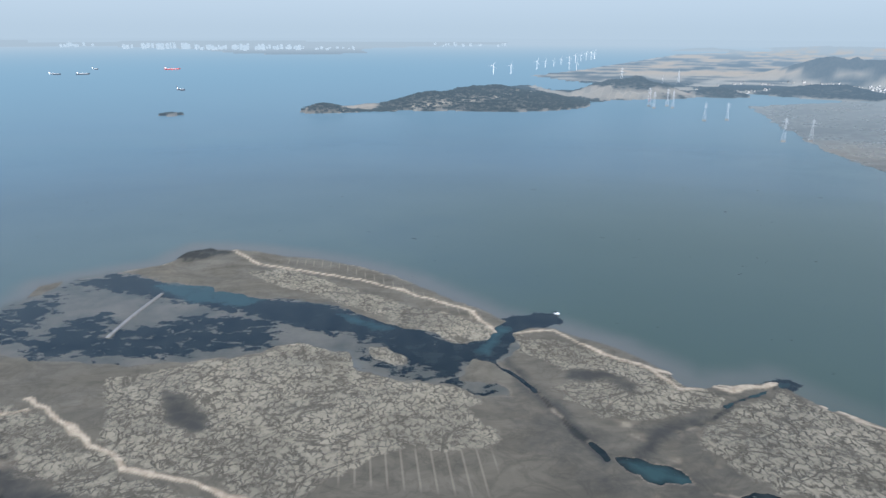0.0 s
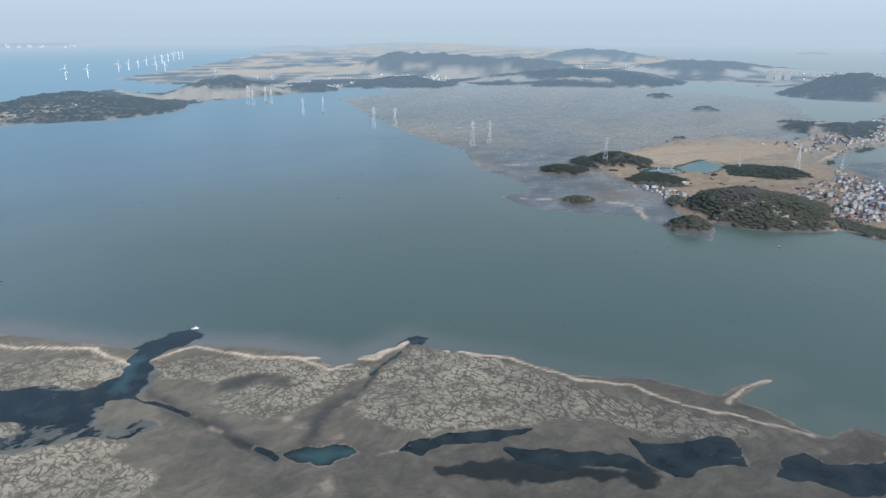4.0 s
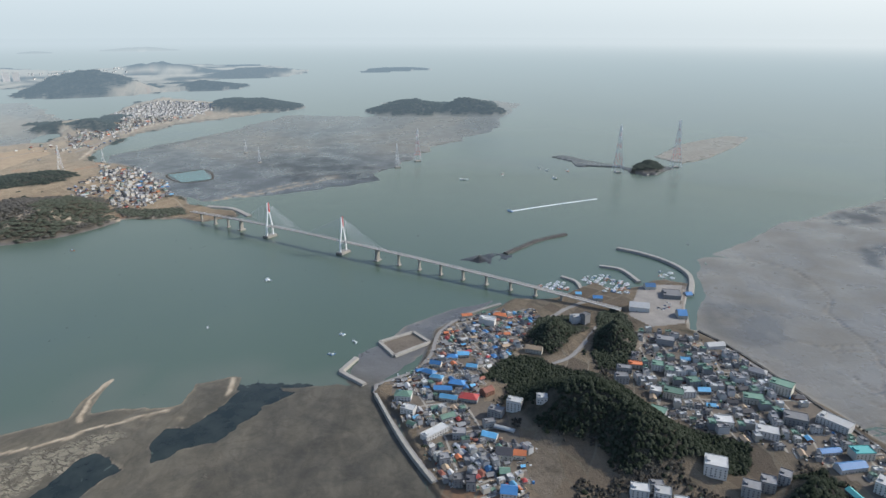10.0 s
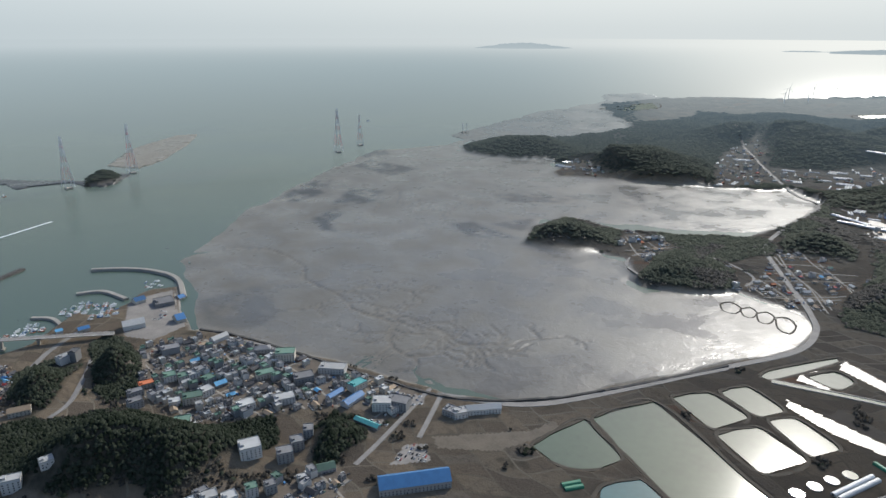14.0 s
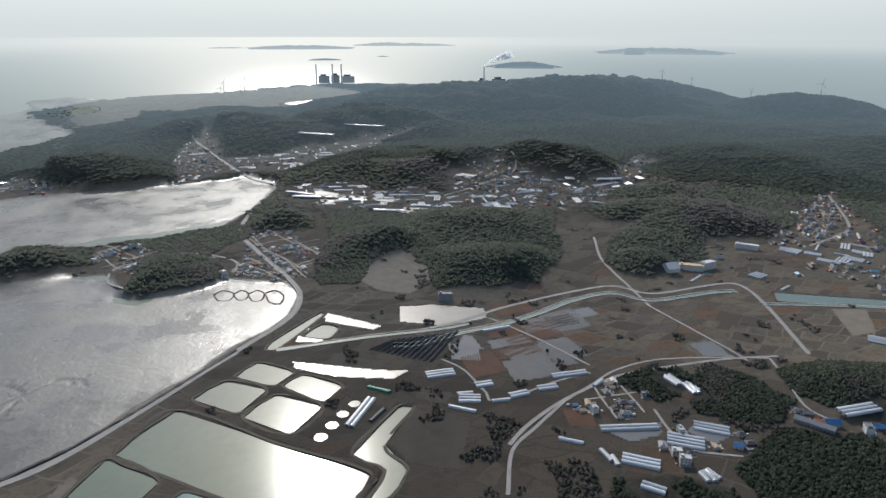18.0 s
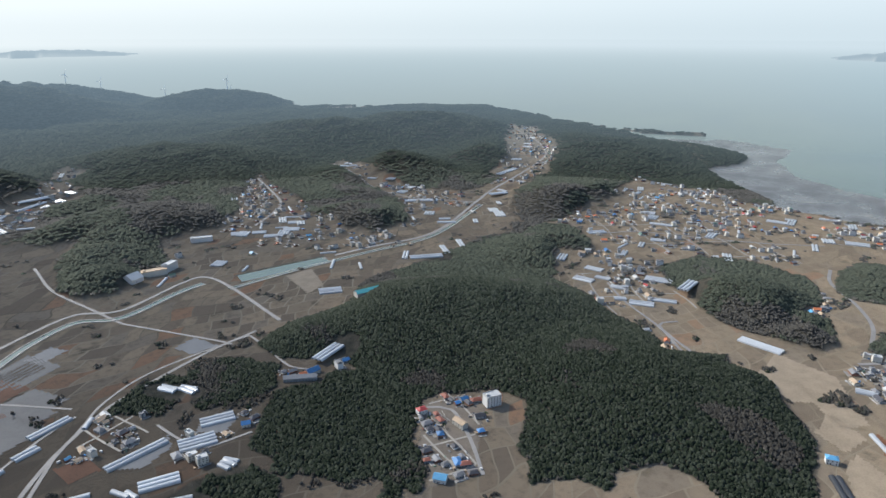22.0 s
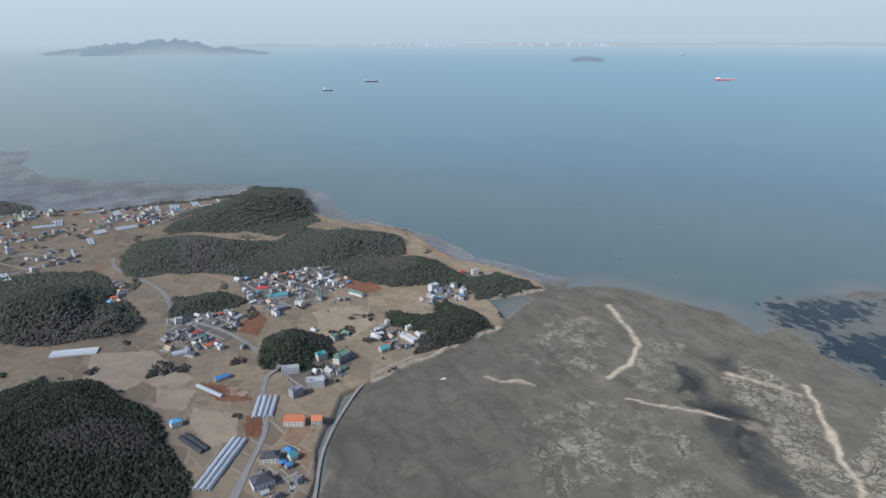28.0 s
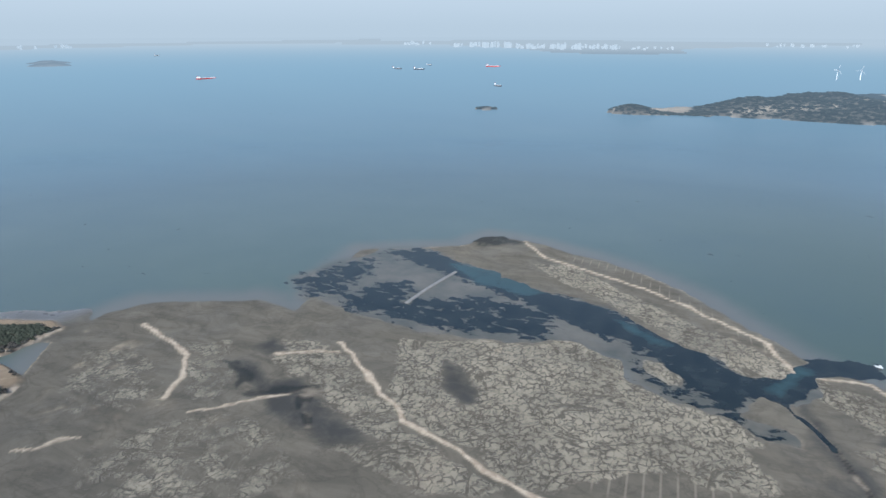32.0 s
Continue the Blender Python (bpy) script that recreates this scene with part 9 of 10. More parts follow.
def drape(name, outline, lift, material, label, category):
    """A thin cover laid over the ground inside an outline, cell by cell."""
    p = np.array(outline, float)
    lo, hi = p.min(0), p.max(0)
    cell = max(4.0, float((hi - lo).max()) / 60)
    nx, ny = int((hi[0] - lo[0]) / cell) + 2, int((hi[1] - lo[1]) / cell) + 2
    gx, gy = np.meshgrid(lo[0] + np.arange(nx) * cell, lo[1] + np.arange(ny) * cell)
    d = inside(gx, gy, outline)
    h = sampled(gx.ravel(), gy.ravel())[0].reshape(gx.shape) + lift
    verts = fold(gx, gy, h)[0].reshape(-1, 3)
    faces = [(j * nx + i, j * nx + i + 1, (j + 1) * nx + i + 1, (j + 1) * nx + i) for j in range(ny - 1) for i in range(nx - 1)
             if min(d[j, i], d[j, i + 1], d[j + 1, i], d[j + 1, i + 1]) > -cell * 0.35]
    if not faces:
        return None
    return tagged(new(name, mesh_of(name, verts, faces, material)), label, category, kind="structure")


place_fields()
drape("yard", VILL_HARBOUR, 0.12, PAVING, "grey paved harbour apron", "yard")
for outline in (FLOOD_A, FLOOD_B, FLOOD_C, FLOOD_D, FLOOD_E, FLOOD_F, FLOOD_G, FLOOD_H, FLOOD_I):
    drape("field", outline, 0.3, FLOODED, "flooded winter paddy that mirrors the sky", "field")
for outline in (VILL_WEST, VILL_EAST, VILL_SOUTH, VILL_W_A, VILL_W_B, VILL_W_C, VILL_TEMPLE):
    drape("yard", outline, 0.12, VILLAGE_GROUND, "worn grey-brown yards and lanes between houses", "yard")
for line, wide in ((CANAL, 11), (CANAL_B, 8), (CANAL_C, 9)):
    tagged(ribbon("water", line, wide, 0.2, POND_WATER), "narrow canal of grey water", "canal", kind="structure")
    for side in (-1, 1):
        p = np.array(line, float)
        g = np.gradient(p, axis=0)
        g /= np.linalg.norm(g, axis=1, keepdims=True)
        q = p + np.stack([g[:, 1], -g[:, 0]], -1) * side * (wide / 2 + 1.2)
        tagged(ribbon("embankment", [tuple(v) for v in q], 2.6, 0.9, CONCRETE), "pale concrete canal bank", "embankment", kind="structure")


def solar_field():
    """Rows of dark panels on a frame."""
    p = np.array(SOLAR, float)
    a, b, c, e = p[0], p[1], p[2], p[3]
    for k in range(12):
        t = (k + 0.5) / 12
        s0, s1 = a + (b - a) * 0.0 + (e - a) * t, b + (c - b) * t
        s0 = a + (e - a) * t
        ex, ey = s1 - s0
        l = math.hypot(ex, ey)
        ob = thing("solar_array", "long row of dark solar panels on bare ground", "solar panels", "rows of solar panels")
        slope = [(0, -2.2, 0.8), (l, -2.2, 0.8), (l, 2.2, 2.9), (0, 2.2, 2.9), (0, -2.2, 0.7), (l, -2.2, 0.7), (l, 2.2, 2.8), (0, 2.2, 2.8)]
        part("panel", (slope, [(0, 1, 2, 3), (7, 6, 5, 4), (0, 4, 5, 1), (1, 5, 6, 2), (2, 6, 7, 3), (3, 7, 4, 0)]), PANEL, ob)
        for x in np.linspace(1, l - 1, 6):
            part("post", beam((x, 1.2, -1), (x, 1.2, 2.2), 0.3), STEEL, ob)
        turn = math.degrees(math.atan2(ey, ex))
        flip = 180 if math.cos(radians(turn)) < 0 else 0
        x0, y0 = (s0 if not flip else s1)
        ob.matrix_basis = stand(x0, y0, turn + flip)


solar_field()
for line in (LOOP_A, LOOP_B, LOOP_C, LOOP_D):
    tagged(ribbon("dyke", line, 3.2, 0.1, EARTH), "low earth dyke round an oval pen on the mud", "dyke", kind="structure")


def round_tanks():
    for x, y, r in TANKS:
        ob = thing("round_tank", "round concrete settling tank full of bright water", "tank", "round tanks by the ponds")
        v, f = drum(r, -1.5, 1.2, 24)
        part("wall", join((v, f[:-2]), (drum(r - 0.5, 0.9, 1.2, 24)[0], drum(r - 0.5, 0.9, 1.2, 24)[1][:-2])), CONCRETE, ob)
        part("water", drum(r - 0.55, 0.2, 0.95, 24), POND_WATER, ob)
        ob.matrix_basis = stand(x, y)


round_tanks()


# ---- sea walls, breakwaters, quays ----
def mole(name, line, wide, top, material, label, category):
    """A wall of stone with battered sides, from the sea bed up to its crown."""
    p = smooth_line(line, 10.0)
    g = np.gradient(p, axis=0)
    g /= np.linalg.norm(g, axis=1, keepdims=True) + 1e-9
    side = np.stack([g[:, 1], -g[:, 0]], -1)
    rings = []
    for off, z in ((-wide * 0.85, -3.0), (-wide / 2, top), (wide / 2, top), (wide * 0.85, -3.0)):
        q = p + side * off
        rings.append(fold(q[:, 0], q[:, 1], np.full(len(q), z) + 0.35 * fbm(q[:, 0], q[:, 1], 9, 2, 77) * (material is ROCK) * 3)[0])
    n = len(p)
    v = np.stack(rings, 1).reshape(-1, 3)
    f = [(4 * i + k, 4 * i + k + 1, 4 * i + k + 5, 4 * i + k + 4) for i in range(n - 1) for k in range(3)] + [(0, 1, 2, 3)[::-1], tuple(4 * (n - 1) + k for k in range(4))]
    return tagged(new(name, mesh_of(name, v, f, material)), label, category, kind="structure")


mole("breakwater", BREAK_A, 9, 5.5, CONCRETE, "curved concrete harbour breakwater", "breakwater")
mole("breakwater", BREAK_B, 8, 4.5, CONCRETE, "short concrete harbour breakwater", "breakwater")
mole("breakwater", BREAK_C, 7, 4.0, CONCRETE, "short concrete landing mole", "breakwater")
mole("breakwater", BREAK_D, 11, 3.5, ROCK, "rough dark rock bar in the sea", "rock bar")
for a, b in zip(QUAY_A[:-1], QUAY_A[1:]):
    mole("quay", [a, b], 7, 4.0, CONCRETE, "angled concrete quay arm by the village", "quay")
for a, b in zip(QUAY_B, QUAY_B[1:] + QUAY_B[:1]):
    mole("quay", [a, b], 6, 4.0, CONCRETE, "straight concrete wall of a square basin", "quay")
flat_patch("quay", QUAY_B, 1.6, VILLAGE_GROUND, "muddy floor inside the square basin", "quay", 4.0)
mole("jetty", JETTY, 6, 1.6, CONCRETE, "worn pale concrete jetty across the tidal lagoon", "jetty")
mole("jetty", JETTY_B, 14, 3.0, CONCRETE, "broad pale landing slope by the bridge", "jetty")
mole("sea_wall", COAST_WALL, 4, 5.4, ROCK, "long low dark stone sea wall along the mud flat", "sea wall")
mole("sea_wall", SEAWALL, 4, 5.6, CONCRETE, "concrete sea wall below the harbour village", "sea wall")


# ---- the bridge ----
PYLON_A, PYLON_B = Vector((1597.2, 357.3)), Vector((1459.9, 160.5))


def bridge():
    """A cable-stayed bridge of two A-shaped pylons with approach spans on piers. Its own x axis runs from the first pylon to the second."""
    ob = thing("bridge", "long grey cable-stayed road bridge with white and red pylons", "bridge")
    u = (PYLON_B - PYLON_A) / 240.0
    ob.matrix_basis = pose(PYLON_A.x, PYLON_A.y, 0, 0, 0, math.degrees(math.atan2(u.y, u.x)))

    def level(x):
        return 30.0 - 9.5 * ((x - 120) / 560) ** 2 if x > 120 else 30.0 - 8.0 * ((x - 120) / 420) ** 2

    xs = np.arange(-300, 901, 30.0)
    v, f = [], []
    for x in xs:
        z = level(x)
        v += [(x, -6.2, z), (x, 6.2, z), (x, 6.2, z - 1.2), (x, 3.0, z - 2.6), (x, -3.0, z - 2.6), (x, -6.2, z - 1.2)]
    for i in range(len(xs) - 1):
        for k in range(6):
            f.append((6 * i + k, 6 * i + (k + 1) % 6, 6 * i + 6 + (k + 1) % 6, 6 * i + 6 + k))
    part("deck", (v, f + [(5, 4, 3, 2, 1, 0), tuple(len(v) - 6 + k for k in range(6))]), CONCRETE, ob, "long grey concrete deck")
    v, f = [], []
    for x in xs:
        v += [(x, -4.6, level(x) + 0.02), (x, 4.6, level(x) + 0.02)]
    part("carriageway", (v, [(2 * i, 2 * i + 2, 2 * i + 3, 2 * i + 1) for i in range(len(xs) - 1)]), ASPHALT, ob)
    for y in (-6.0, 6.0):
        shape = join(*[beam((a, y, level(a) + 0.9), (b, y, level(b) + 0.9), 0.35) for a, b in zip(xs[:-1], xs[1:])],
                     *[box(a - 0.15, y - 0.15, level(a), a + 0.15, y + 0.15, level(a) + 1.1) for a in np.arange(-300, 900, 15.0)])
        part("railing", shape, STEEL, ob)
    for px in (0.0, 240.0):
        top, z = 88.0, level(px)
        py = part("pylon", box(px - 9, -16, -4, px + 9, 16, 5.0, 0.8), CONCRETE, ob, "white A-shaped pylon with red tops")
        for s in (-1, 1):
            part("leg", join(beam((px, s * 10.5, 4), (px, s * 9.0, z), 4.4, 4.0), beam((px, s * 9.0, z), (px, s * 3.2, 62), 4.0, 3.4)), WHITE, py)
            part("leg_top", beam((px, s * 3.2, 62), (px, s * 2.3, top), 3.4, 2.8), RED if s > 0 else WHITE, py)
        part("crossbeam", box(px - 1.6, -8.9, z - 5.4, px + 1.6, 8.9, z - 2.7), WHITE, py)
        part("crossbeam", box(px - 1.4, -3.0, 62, px + 1.4, 3.0, 64.5), WHITE, py)
        for k in range(1, 10):
            for s in (-1, 1):
                zt = 66 + 2.3 * k
                xe = px + s * (14 + 10.8 * k)
                for y in (-5.6, 5.6):
                    part("cable", beam((px, y * 0.45, zt), (xe, y, level(xe) + 0.3), 0.2, sides=3), STEEL, ob)
        for y in (-12, 12):
            part("fender", join(*[beam((px + dx, y * 1.5, -4), (px + dx, y * 1.5, 4), 1.6, sides=6) for dx in (-6, 0, 6)]), ROCK, ob)
    for px in (-260, -205, -155, -105, 340, 400, 455, 510, 565, 620, 675, 730, 785):
        z = level(px)
        big = px in (-105, 340)
        k = 1.7 if big else 1.0
        shape = join(box(px - 3.6 * k, -5.5 * k, -5, px + 3.6 * k, 5.5 * k, 3.0, 0.4), box(px - 1.7 * k, -3.0 * k, 3.0, px + 1.7 * k, 3.0 * k, z - 6, 0.0), box(px - 2.2 * k, -3.2, z - 6, px + 2.2 * k, 3.2, z - 2.5, 0.0))
        part("pier", shape, CONCRETE, ob)
    return ob


bridge()


# ---- pylons of the power line ----
def lattice_tower(paint, name="transmission_tower", label="tall pale steel lattice transmission tower by the sea", h=100.0):
    """A square lattice tower with three pairs of arms."""
    ob = thing(name, label, "transmission tower", "power line across the sea")
    half = lambda z: 8.5 * (1 - z / h) ** 1.3 + 1.0
    cuts = [0, 14, 27, 39, 50, 60, 69, 77, 84, 90, 95, 100]
    for sx in (-1, 1):
        for sy in (-1, 1):
            part("leg", rod([(sx * half(a), sy * half(a), a) for a in cuts], 0.7), STEEL, ob)
    for a, b in zip(cuts[:-1], cuts[1:]):
        ra, rb = half(a), half(b)
        bars = []
        for sx, sy, tx, ty in ((-1, -1, 1, -1), (1, -1, 1, 1), (1, 1, -1, 1), (-1, 1, -1, -1)):
            bars += [beam((sx * ra, sy * ra, a), (tx * rb, ty * rb, b), 0.3, sides=3), beam((tx * ra, ty * ra, a), (sx * rb, sy * rb, b), 0.3, sides=3), beam((sx * rb, sy * rb, b), (tx * rb, ty * rb, b), 0.3, sides=3)]
        part("bracing", join(*bars), RED if paint and (a // 14) % 2 else STEEL, ob)
    for z, w in ((72, 13), (82, 12), (92, 10)):
        for s in (-1, 1):
            part("cross_arm", join(beam((0, 0, z), (s * w, 0, z), 1.4, 0.5), beam((0, 0, z + 3.5), (s * w, 0, z), 0.9, 0.5), *[beam((s * w * k, 0, z), (s * w * k, 0, z - 3.0), 0.4, sides=3) for k in (0.6, 1.0)]), STEEL, ob)
    return ob


def tower_base(wide):
    return box(-wide, -wide, -4, wide, wide, 4, 0.6)


def power_line():
    plain = painted = None
    for x, y, h in PYLONS:
        ground_h = max(ground_at(x, y), 0.0)
        red = h > 120
        # heads face along the line
        turn = math.degrees(math.atan2(y, x)) + (90 if x < 2100 and y > 1500 else 20)
        m = stand(x, y, turn, ground_h if ground_h > 2 else 3.9, h / 100.0)
        ob = lattice_tower(red) if (plain is None and not red) or (painted is None and red) else None
        if ob is None:
            src = painted if red else plain
            keep, src.scale = Vector(src.scale), (1, 1, 1)
            copy_thing(src, m)
            src.scale = keep
        else:
            ob.matrix_basis = m
            if red:
                painted = ob
            else:
                plain = ob
        if ground_h < 2:
            base = thing("tower_base", "square concrete tower footing in the water", "footing", "tower footings")
            part("plinth", tower_base(11 if h > 80 else 8), CONCRETE, base)
            part("kerb", join(*[box(-9, s * 8 - 0.3, 4, 9, s * 8 + 0.3, 4.6) for s in (-1, 1)]), CONCRETE, base)
            base.matrix_basis = stand(x, y, turn, 0.0)


power_line()


# ---- boats and ships ----
def boat(l, colour, cabin=True):
    ob = thing("fishing_boat", f"small {'white' if colour is WHITE else 'coloured'} fishing boat afloat", "boat", "fishing boats")
    w = l * 0.27
    v = [(-l / 2, -w / 2, 1.0), (l * 0.2, -w / 2, 1.05), (l / 2, 0, 1.6), (l * 0.2, w / 2, 1.05), (-l / 2, w / 2, 1.0), (-l * 0.45, -w * 0.35, -0.4), (l * 0.15, -w * 0.35, -0.4), (l * 0.4, 0, -0.3), (l * 0.15, w * 0.35, -0.4), (-l * 0.45, w * 0.35, -0.4)]
    f = [(0, 1, 2, 3, 4), (9, 8, 7, 6, 5), (0, 5, 6, 1), (1, 6, 7, 2), (2, 7, 8, 3), (3, 8, 9, 4), (4, 9, 5, 0)]
    part("hull", (v, f), colour, ob)
    if cabin:
        part("cabin", box(-l * 0.32, -w * 0.3, 1.0, -l * 0.02, w * 0.3, 2.9, 0.15), WHITE, ob)
        part("window", box(-l * 0.04, -w * 0.25, 1.9, l * 0.0, w * 0.25, 2.5), GLASS_DARK, ob)
    part("mast", beam((l * 0.1, 0, 1.0), (l * 0.1, 0, 4.5), 0.16), STEEL, ob)
    return ob


BOATS = {}


def moor(x, y, turn, size=1.0, sort=None, level=0.0):
    sort = rng.choice((0, 0, 0, 1, 2, 3)) if sort is None else sort
    m = stand(x, y, turn, level, size)
    if sort not in BOATS:
        BOATS[sort] = boat(9.5, (WHITE, ROOFS["blue"], ROOFS["orange"], ROOFS["green"])[sort])
        BOATS[sort].matrix_basis = m
    else:
        src = BOATS[sort]
        keep, src.scale = Vector(src.scale), (1, 1, 1)
        copy_thing(src, m)
        src.scale = keep


def moor_rows(outline, gap, turn, level=0.0):
    p = np.array(outline, float)
    c = p.mean(0)
    reach = float(np.abs(p - c).max())
    n = int(reach / gap) + 1
    u, v = (math.cos(radians(turn)), math.sin(radians(turn))), (-math.sin(radians(turn)), math.cos(radians(turn)))
    for i in range(-n, n + 1):
        for j in range(-n, n + 1):
            x = c[0] + u[0] * i * gap * 1.9 + v[0] * j * gap * 0.75 + rng.uniform(-1, 1)
            y = c[1] + u[1] * i * gap * 1.9 + v[1] * j * gap * 0.75 + rng.uniform(-1, 1)
            if float(inside(np.array([x]), np.array([y]), outline)[0]) > 0 and rng.random() < 0.8:
                h = ground_at(x, y)
                moor(x, y, turn + rng.uniform(-8, 8) + rng.choice((0, 180)), rng.uniform(0.8, 1.25), None, max(h + 0.35, level))


for outline in (MOOR_A, MOOR_B, MOOR_C):
    moor_rows(outline, 7.0, 60)
moor_rows(MOOR_D, 9.0, 20)
moor_rows(MOOR_E, 8.0, 110)
for x, y, turn, size in AFLOAT:
    moor(x, y, turn, size)
mole("wake", WAKE, 7, 0.06, FOAM, "long white wake behind a fast boat", "wake")


def ship(l, hull):
    ob = thing("cargo_ship", "long laden cargo ship with white superstructure on the far sea", "ship", "ships on the roads")
    w = l * 0.15
    v = [(-l / 2, -w / 2, 9), (l * 0.38, -w / 2, 9), (l / 2, 0, 11), (l * 0.38, w / 2, 9), (-l / 2, w / 2, 9), (-l * 0.48, -w / 2, -3), (l * 0.36, -w / 2, -3), (l * 0.46, 0, -3), (l * 0.36, w / 2, -3), (-l * 0.48, w / 2, -3)]
    part("hull", (v, [(0, 1, 2, 3, 4), (9, 8, 7, 6, 5), (0, 5, 6, 1), (1, 6, 7, 2), (2, 7, 8, 3), (3, 8, 9, 4), (4, 9, 5, 0)]), hull, ob)
    part("superstructure", box(-l * 0.46, -w * 0.42, 9, -l * 0.34, w * 0.42, 26, 1.0), WHITE, ob)
    part("funnel", box(-l * 0.47, -2, 26, -l * 0.44, 2, 33, 0.4), RED, ob)
    for k in range(4):
        x = -l * 0.26 + k * l * 0.155
        part("hatch", box(x, -w * 0.36, 9, x + l * 0.13, w * 0.36, 12.5, 0.6), WHITE, ob)
    return ob


for x, y, turn, l, red in SHIPS:
    ob = ship(l, RED if red else ROOFS["dark"])
    ob.matrix_basis = stand(x, y, turn, 0.0)


# ---- wind turbines, power station ----
def turbine():
    ob = thing("wind_turbine", "tall white three-bladed wind turbine on the far shore", "wind turbine", "wind turbines")
    part("tower", beam((0, 0, -2), (0, 0, 78), 6.5, 3.6, 8), WHITE, ob)
    part("nacelle", box(-6, -2.2, 77, 5, 2.2, 81.5, 0.5), WHITE, ob)
    part("hub", beam((-8, 0, 79), (-6, 0, 79), 3.4, 4.0, 8), WHITE, ob)
    for k in range(3):
        a = radians(90 + 120 * k + 20)
        part("blade", beam((-7, 2 * math.cos(a), 79 + 2 * math.sin(a)), (-7, 40 * math.cos(a), 79 + 40 * math.sin(a)), 4.0, 1.0), WHITE, ob)
    return ob


def place_turbines():
    first = None
    for x, y, h in TURBINES:
        turn = math.degrees(math.atan2(y, x))
        m = stand(x, y, turn, None, h / 80.0)
        if first is None:
            first = turbine()
            first.matrix_basis = m
        else:
            keep, first.scale = Vector(first.scale), (1, 1, 1)
            copy_thing(first, m)
            first.scale = keep


place_turbines()


def power_station(x, y, stacks, halls, tall):
    ob = thing("power_station", "large grey coal power station with tall chimneys by the sea", "power station")
    head = math.degrees(math.atan2(y, x)) - 90
    for k, off in enumerate(stacks):
        ch = part("chimney", beam((off, 0, -5), (off, 0, tall), 17, 11, 12), WHITE, ob)
        part("band", drum(6.0, tall - 14, tall + 1, 12), RED if k % 2 else WHITE, ch)
        ch.children[0].location = (off, 0, 0)
    for x0, x1, d, z in halls:
        hall = part("hall", box(x0, 30, -5, x1, 30 + d, z, 2.0), ROOFS["white"], ob)
        part("roof_house", box(x0 + (x1 - x0) * 0.2, 38, z, x0 + (x1 - x0) * 0.7, 22 + d, z + 14), ROOFS["grey"], hall)
    ob.matrix_basis = stand(x, y, head, 5.0)
    return ob


for x, y, stacks, halls, tall in STATIONS:
    power_station(x, y, stacks, halls, tall)


# ---- cars, garden trees, far city ----
CAR_PAINTS = [WHITE, surface("silver_paint", (0.35, 0.36, 0.37), 0.3, 0.6, 0.2, size=1), surface("black_paint", (0.02, 0.02, 0.022), 0.25, 0.6, size=1),
              surface("blue_paint", (0.03, 0.08, 0.22), 0.3, 0.6, size=1), RED]


def car_meshes(paint):
    body = join(box(-2.2, -0.88, 0.35, 2.2, 0.88, 0.95, 0.08))
    cabin = box(-1.3, -0.8, 0.95, 0.9, 0.8, 1.5, 0.28)
    wheel = beam((0, -0.12, 0), (0, 0.12, 0), 0.66, sides=10)
    return [("body", mesh_of("body", *body, paint), Vector((0, 0, 0))), ("cabin", mesh_of("cabin", *cabin, GLASS_DARK), Vector((0, 0, 0)))] + \
           [("wheel", mesh_of("wheel", *wheel, TYRE), Vector((x, y, 0.33))) for x in (-1.4, 1.4) for y in (-0.8, 0.8)]


CARS = [car_meshes(p) for p in CAR_PAINTS]
CAR_WORDS = ["white", "silver", "black", "dark blue", "red"]


def park(x, y, turn, h=None):
    k = rng.choices(range(5), (5, 3, 3, 1, 1))[0]
    ob = thing("car", f"{CAR_WORDS[k]} parked passenger car", "car", "parked cars")
    for name, me, at in CARS[k]:
        o = part(name, me, None, ob)
        o.location = at
    ob.matrix_basis = stand(x, y, turn, h)


def fill_park(outline, turn, most):
    drape("yard", outline, 0.12, PAVING, "grey paved car park", "car park")
    p = np.array(outline, float)
    c = p.mean(0)
    u, v = Vector((math.cos(radians(turn)), math.sin(radians(turn)))), Vector((-math.sin(radians(turn)), math.cos(radians(turn))))
    n = 0
    for i in range(-6, 7):
        for j in range(-14, 15):
            q = Vector(c) + u * (i * 8.5) + v * (j * 2.9)
            if n < most and rng.random() < 0.6 and float(inside(np.array([q.x]), np.array([q.y]), outline)[0]) > 2:
                park(q.x, q.y, turn + rng.choice((0, 180)) + rng.uniform(-3, 3), ground_at(q.x, q.y) + 0.14)
                n += 1


fill_park(CARPARK, 20, 22)
fill_park(CARPARK_B, 60, 16)
fill_park(CARPARK_C, 110, 24)
fill_park(CARPARK_D, 30, 12)
fill_park(CARPARK_E, 70, 8)


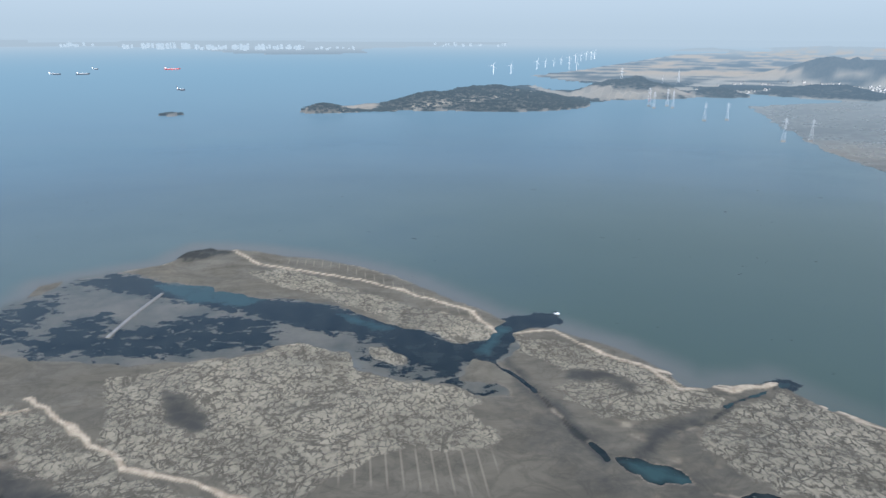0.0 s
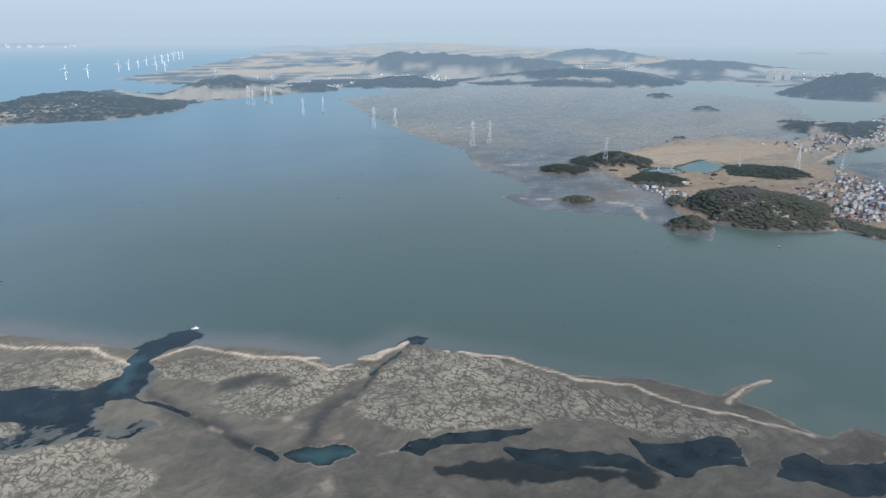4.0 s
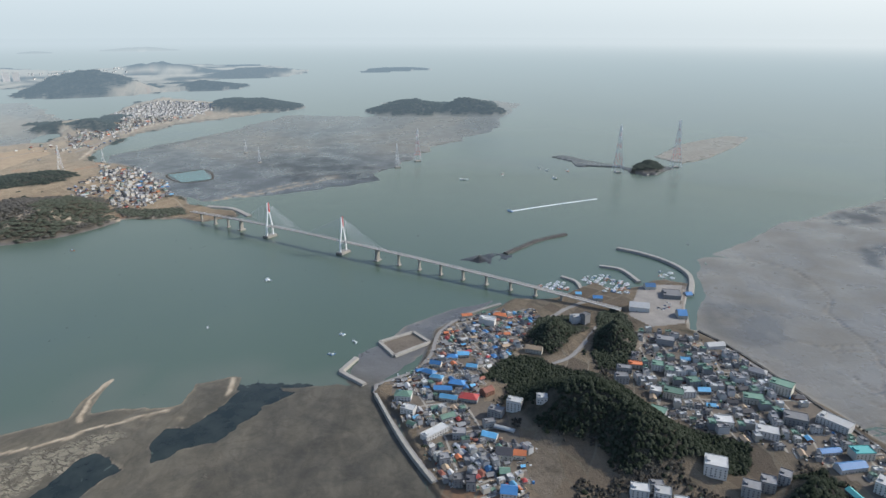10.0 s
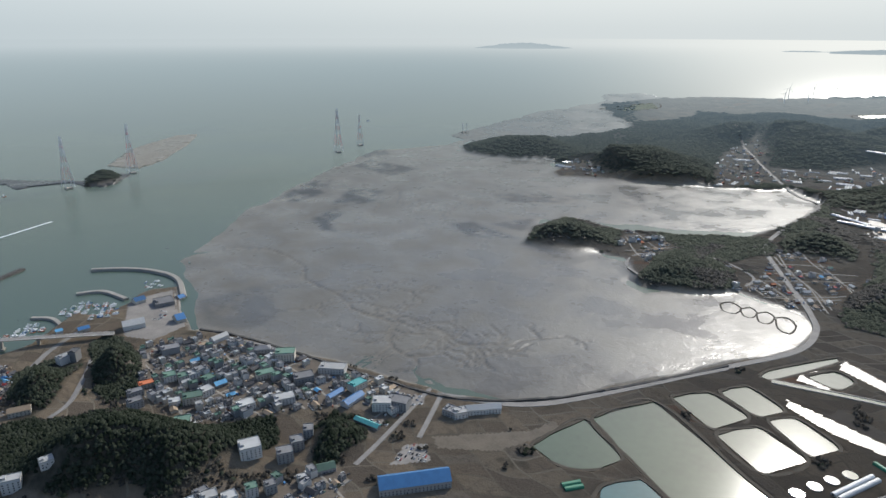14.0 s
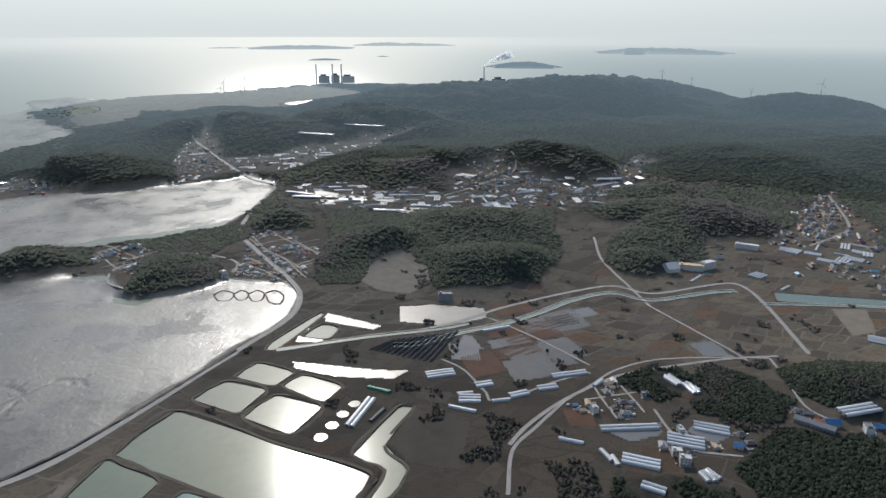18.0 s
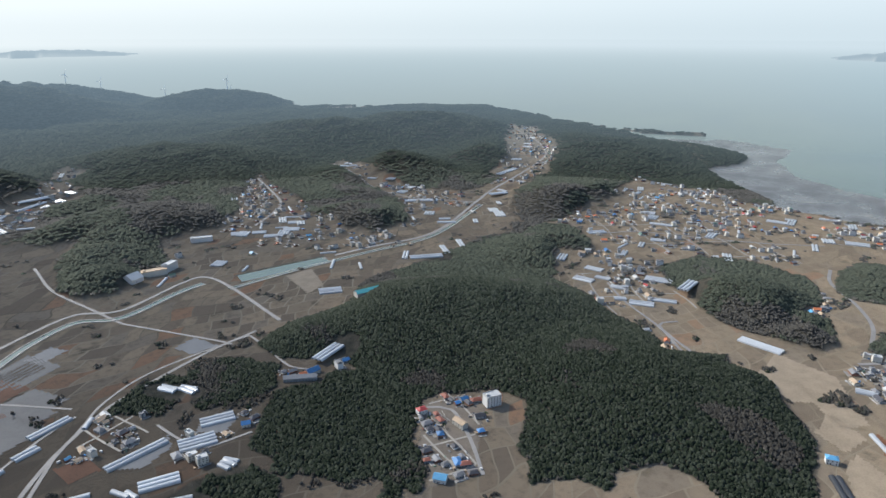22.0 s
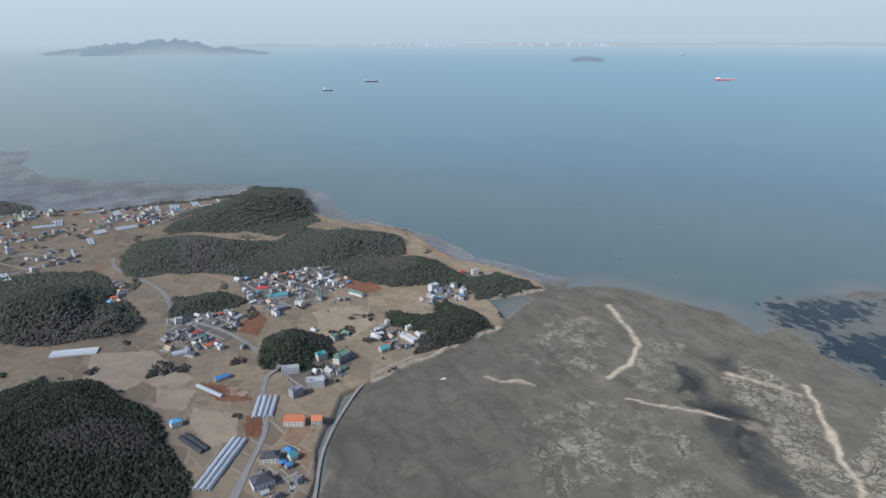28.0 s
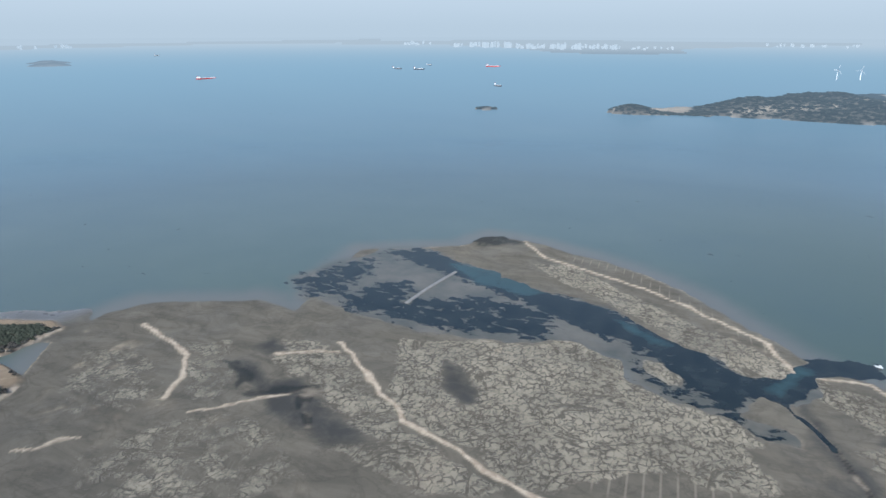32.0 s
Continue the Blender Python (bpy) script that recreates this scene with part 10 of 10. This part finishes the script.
def garden_tree(h, seed):
    """A tree that stands alone: tapered trunk, limbs and a crown of many clumps."""
    r = random.Random(seed)
    ob = thing("tree", "dark green pine tree standing by the houses", "tree", "trees among the houses")
    part("trunk", beam((0, 0, -0.5), (0.2, 0.1, h * 0.8), 0.5, 0.15, 6), BARK, ob)
    limbs, clumps = [], []
    for k in range(9):
        a, z = r.uniform(0, 6.28), h * r.uniform(0.35, 0.85)
        reach = h * 0.32 * (1.15 - z / h)
        tip = (reach * math.cos(a), reach * math.sin(a), z + h * 0.08)
        limbs.append(beam((0.1, 0.05, z - 0.4), tip, 0.2, 0.06, 4))
        for i in range(4):
            c = Vector(tip) + Vector((r.uniform(-1, 1), r.uniform(-1, 1), r.uniform(-0.5, 0.7))) * h * 0.11
            s = h * r.uniform(0.07, 0.13)
            v = [tuple(c + Vector(q) * s * r.uniform(0.7, 1.3)) for q in ((1, 0, 0), (-0.5, 0.87, 0), (-0.5, -0.87, 0), (0, 0, 0.8), (0, 0, -0.5))]
            clumps.append((v, [(0, 1, 3), (1, 2, 3), (2, 0, 3), (1, 0, 4), (2, 1, 4), (0, 2, 4)]))
    part("limbs", join(*limbs), BARK, ob)
    part("crown", join(*clumps), NEEDLES, ob)
    return ob


BARK = surface("bark", (0.10, 0.075, 0.055), 0.9, size=1)
NEEDLES = surface("needles", (0.035, 0.05, 0.026), 0.9, 0.03, size=1.5, vary=0.35, per_object=0.2)


def plant_gardens():
    sorts = [garden_tree(8.0, k) for k in range(4)]
    used = set()
    spots = 0
    for d, x, y, h, turn, key, size in village[:420:4]:
        a = rng.uniform(0, 6.28)
        x, y = x + 9 * math.cos(a), y + 9 * math.sin(a)
        hh, ww = sampled(x, y)
        if ww[0] > 0.3 or hh[0] < 2 or not claim(x, y, 1.5):
            continue
        k = rng.randrange(4)
        m = stand(x, y, rng.uniform(0, 360), float(hh[0]), rng.uniform(0.6, 1.1))
        if k not in used:
            sorts[k].matrix_basis = m
            used.add(k)
        else:
            src = sorts[k]
            keep, src.scale = Vector(src.scale), (1, 1, 1)
            copy_thing(src, m)
            src.scale = keep
        spots += 1
    return spots


plant_gardens()


def far_city():
    """Tower blocks of the city across the sea, part of the far backdrop."""
    r = random.Random(4)
    verts, faces = [], []
    for lo, hi, d, count, tall in CITY:
        for k in range(count):
            a = radians(r.uniform(lo, hi))
            dd = d * r.uniform(0.97, 1.05)
            x, y = dd * math.sin(a), dd * math.cos(a)
            m = stand(x, y, math.degrees(-a) + r.uniform(-20, 20), 3.0)
            w, h = r.uniform(35, 80), tall * r.uniform(0.55, 1.1)
            v, f = box(-w / 2, -9, 0, w / 2, 9, h)
            n = len(verts)
            verts += [tuple(m @ Vector(q)) for q in v]
            faces += [tuple(i + n for i in q) for q in f]
    me = mesh_of("far_city", verts, faces, HAZED_WALL)
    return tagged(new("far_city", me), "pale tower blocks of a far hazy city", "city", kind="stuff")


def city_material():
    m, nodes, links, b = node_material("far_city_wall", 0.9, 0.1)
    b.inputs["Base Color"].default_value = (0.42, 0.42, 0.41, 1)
    # Haze over the city, painted on its walls as emission.
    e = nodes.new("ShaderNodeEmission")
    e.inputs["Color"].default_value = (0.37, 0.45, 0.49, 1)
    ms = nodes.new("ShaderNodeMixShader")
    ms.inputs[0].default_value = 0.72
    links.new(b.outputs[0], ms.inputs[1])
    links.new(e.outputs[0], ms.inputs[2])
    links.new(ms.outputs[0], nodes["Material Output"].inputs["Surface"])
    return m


HAZED_WALL = city_material()
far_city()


def slab_blocks():
    """Three pale apartment slabs on the middle island."""
    for k, (x, y, h) in enumerate(SLABS):
        ob = house(16, 60, h, "white", "flat", 2, False, "apartment_block")
        ob.matrix_basis = stand(x, y, math.degrees(math.atan2(y, x)) - 90)


slab_blocks()


def steam_material():
    """White droplets that pass the light on."""
    m, nodes, links, b = node_material("steam", 1.0, 0.0)
    b.inputs["Base Color"].default_value = (0.95, 0.95, 0.95, 1)
    t = nodes.new("ShaderNodeBsdfTranslucent")
    t.inputs["Color"].default_value = (0.98, 0.98, 0.98, 1)
    clear = nodes.new("ShaderNodeBsdfTransparent")
    for k, (a, c) in enumerate(((b, t), (None, clear))):
        ms = nodes.new("ShaderNodeMixShader")
        ms.inputs[0].default_value = (0.55, 0.35)[k]
        links.new(a.outputs[0] if a else last.outputs[0], ms.inputs[1])
        links.new(c.outputs[0], ms.inputs[2])
        last = ms
    links.new(last.outputs[0], nodes["Material Output"].inputs["Surface"])
    return m


STEAM = steam_material()


def steam():
    """The white plume over the second chimney, as it hangs there."""
    r = random.Random(9)
    x, y = STATIONS[1][0], STATIONS[1][1]
    ob = thing("steam_plume", "white steam plume drifting from a tall chimney", "steam")
    base = STATIONS[1][2][0]
    for k in range(14):
        t = k / 13
        c = Vector((base + 220 * t, 0, STATIONS[1][4] + 8 + 95 * t ** 0.7 + r.uniform(-8, 8)))
        s = 8 + 30 * t * r.uniform(0.6, 1.1)
        bm = bmesh.new()
        bmesh.ops.create_icosphere(bm, subdivisions=2, radius=s)
        for v in bm.verts:
            v.co *= 1 + 0.35 * noise.noise(v.co / (s * 0.5) + Vector((k, 0, 0)))
        me = bpy.data.meshes.new("puff")
        bm.to_mesh(me)
        bm.free()
        me.materials.append(STEAM)
        o = new("puff", me)
        o.parent = ob
        o.location = c
    ob.matrix_basis = stand(x, y, math.degrees(math.atan2(y, x)) - 90, 5.0)


steam()
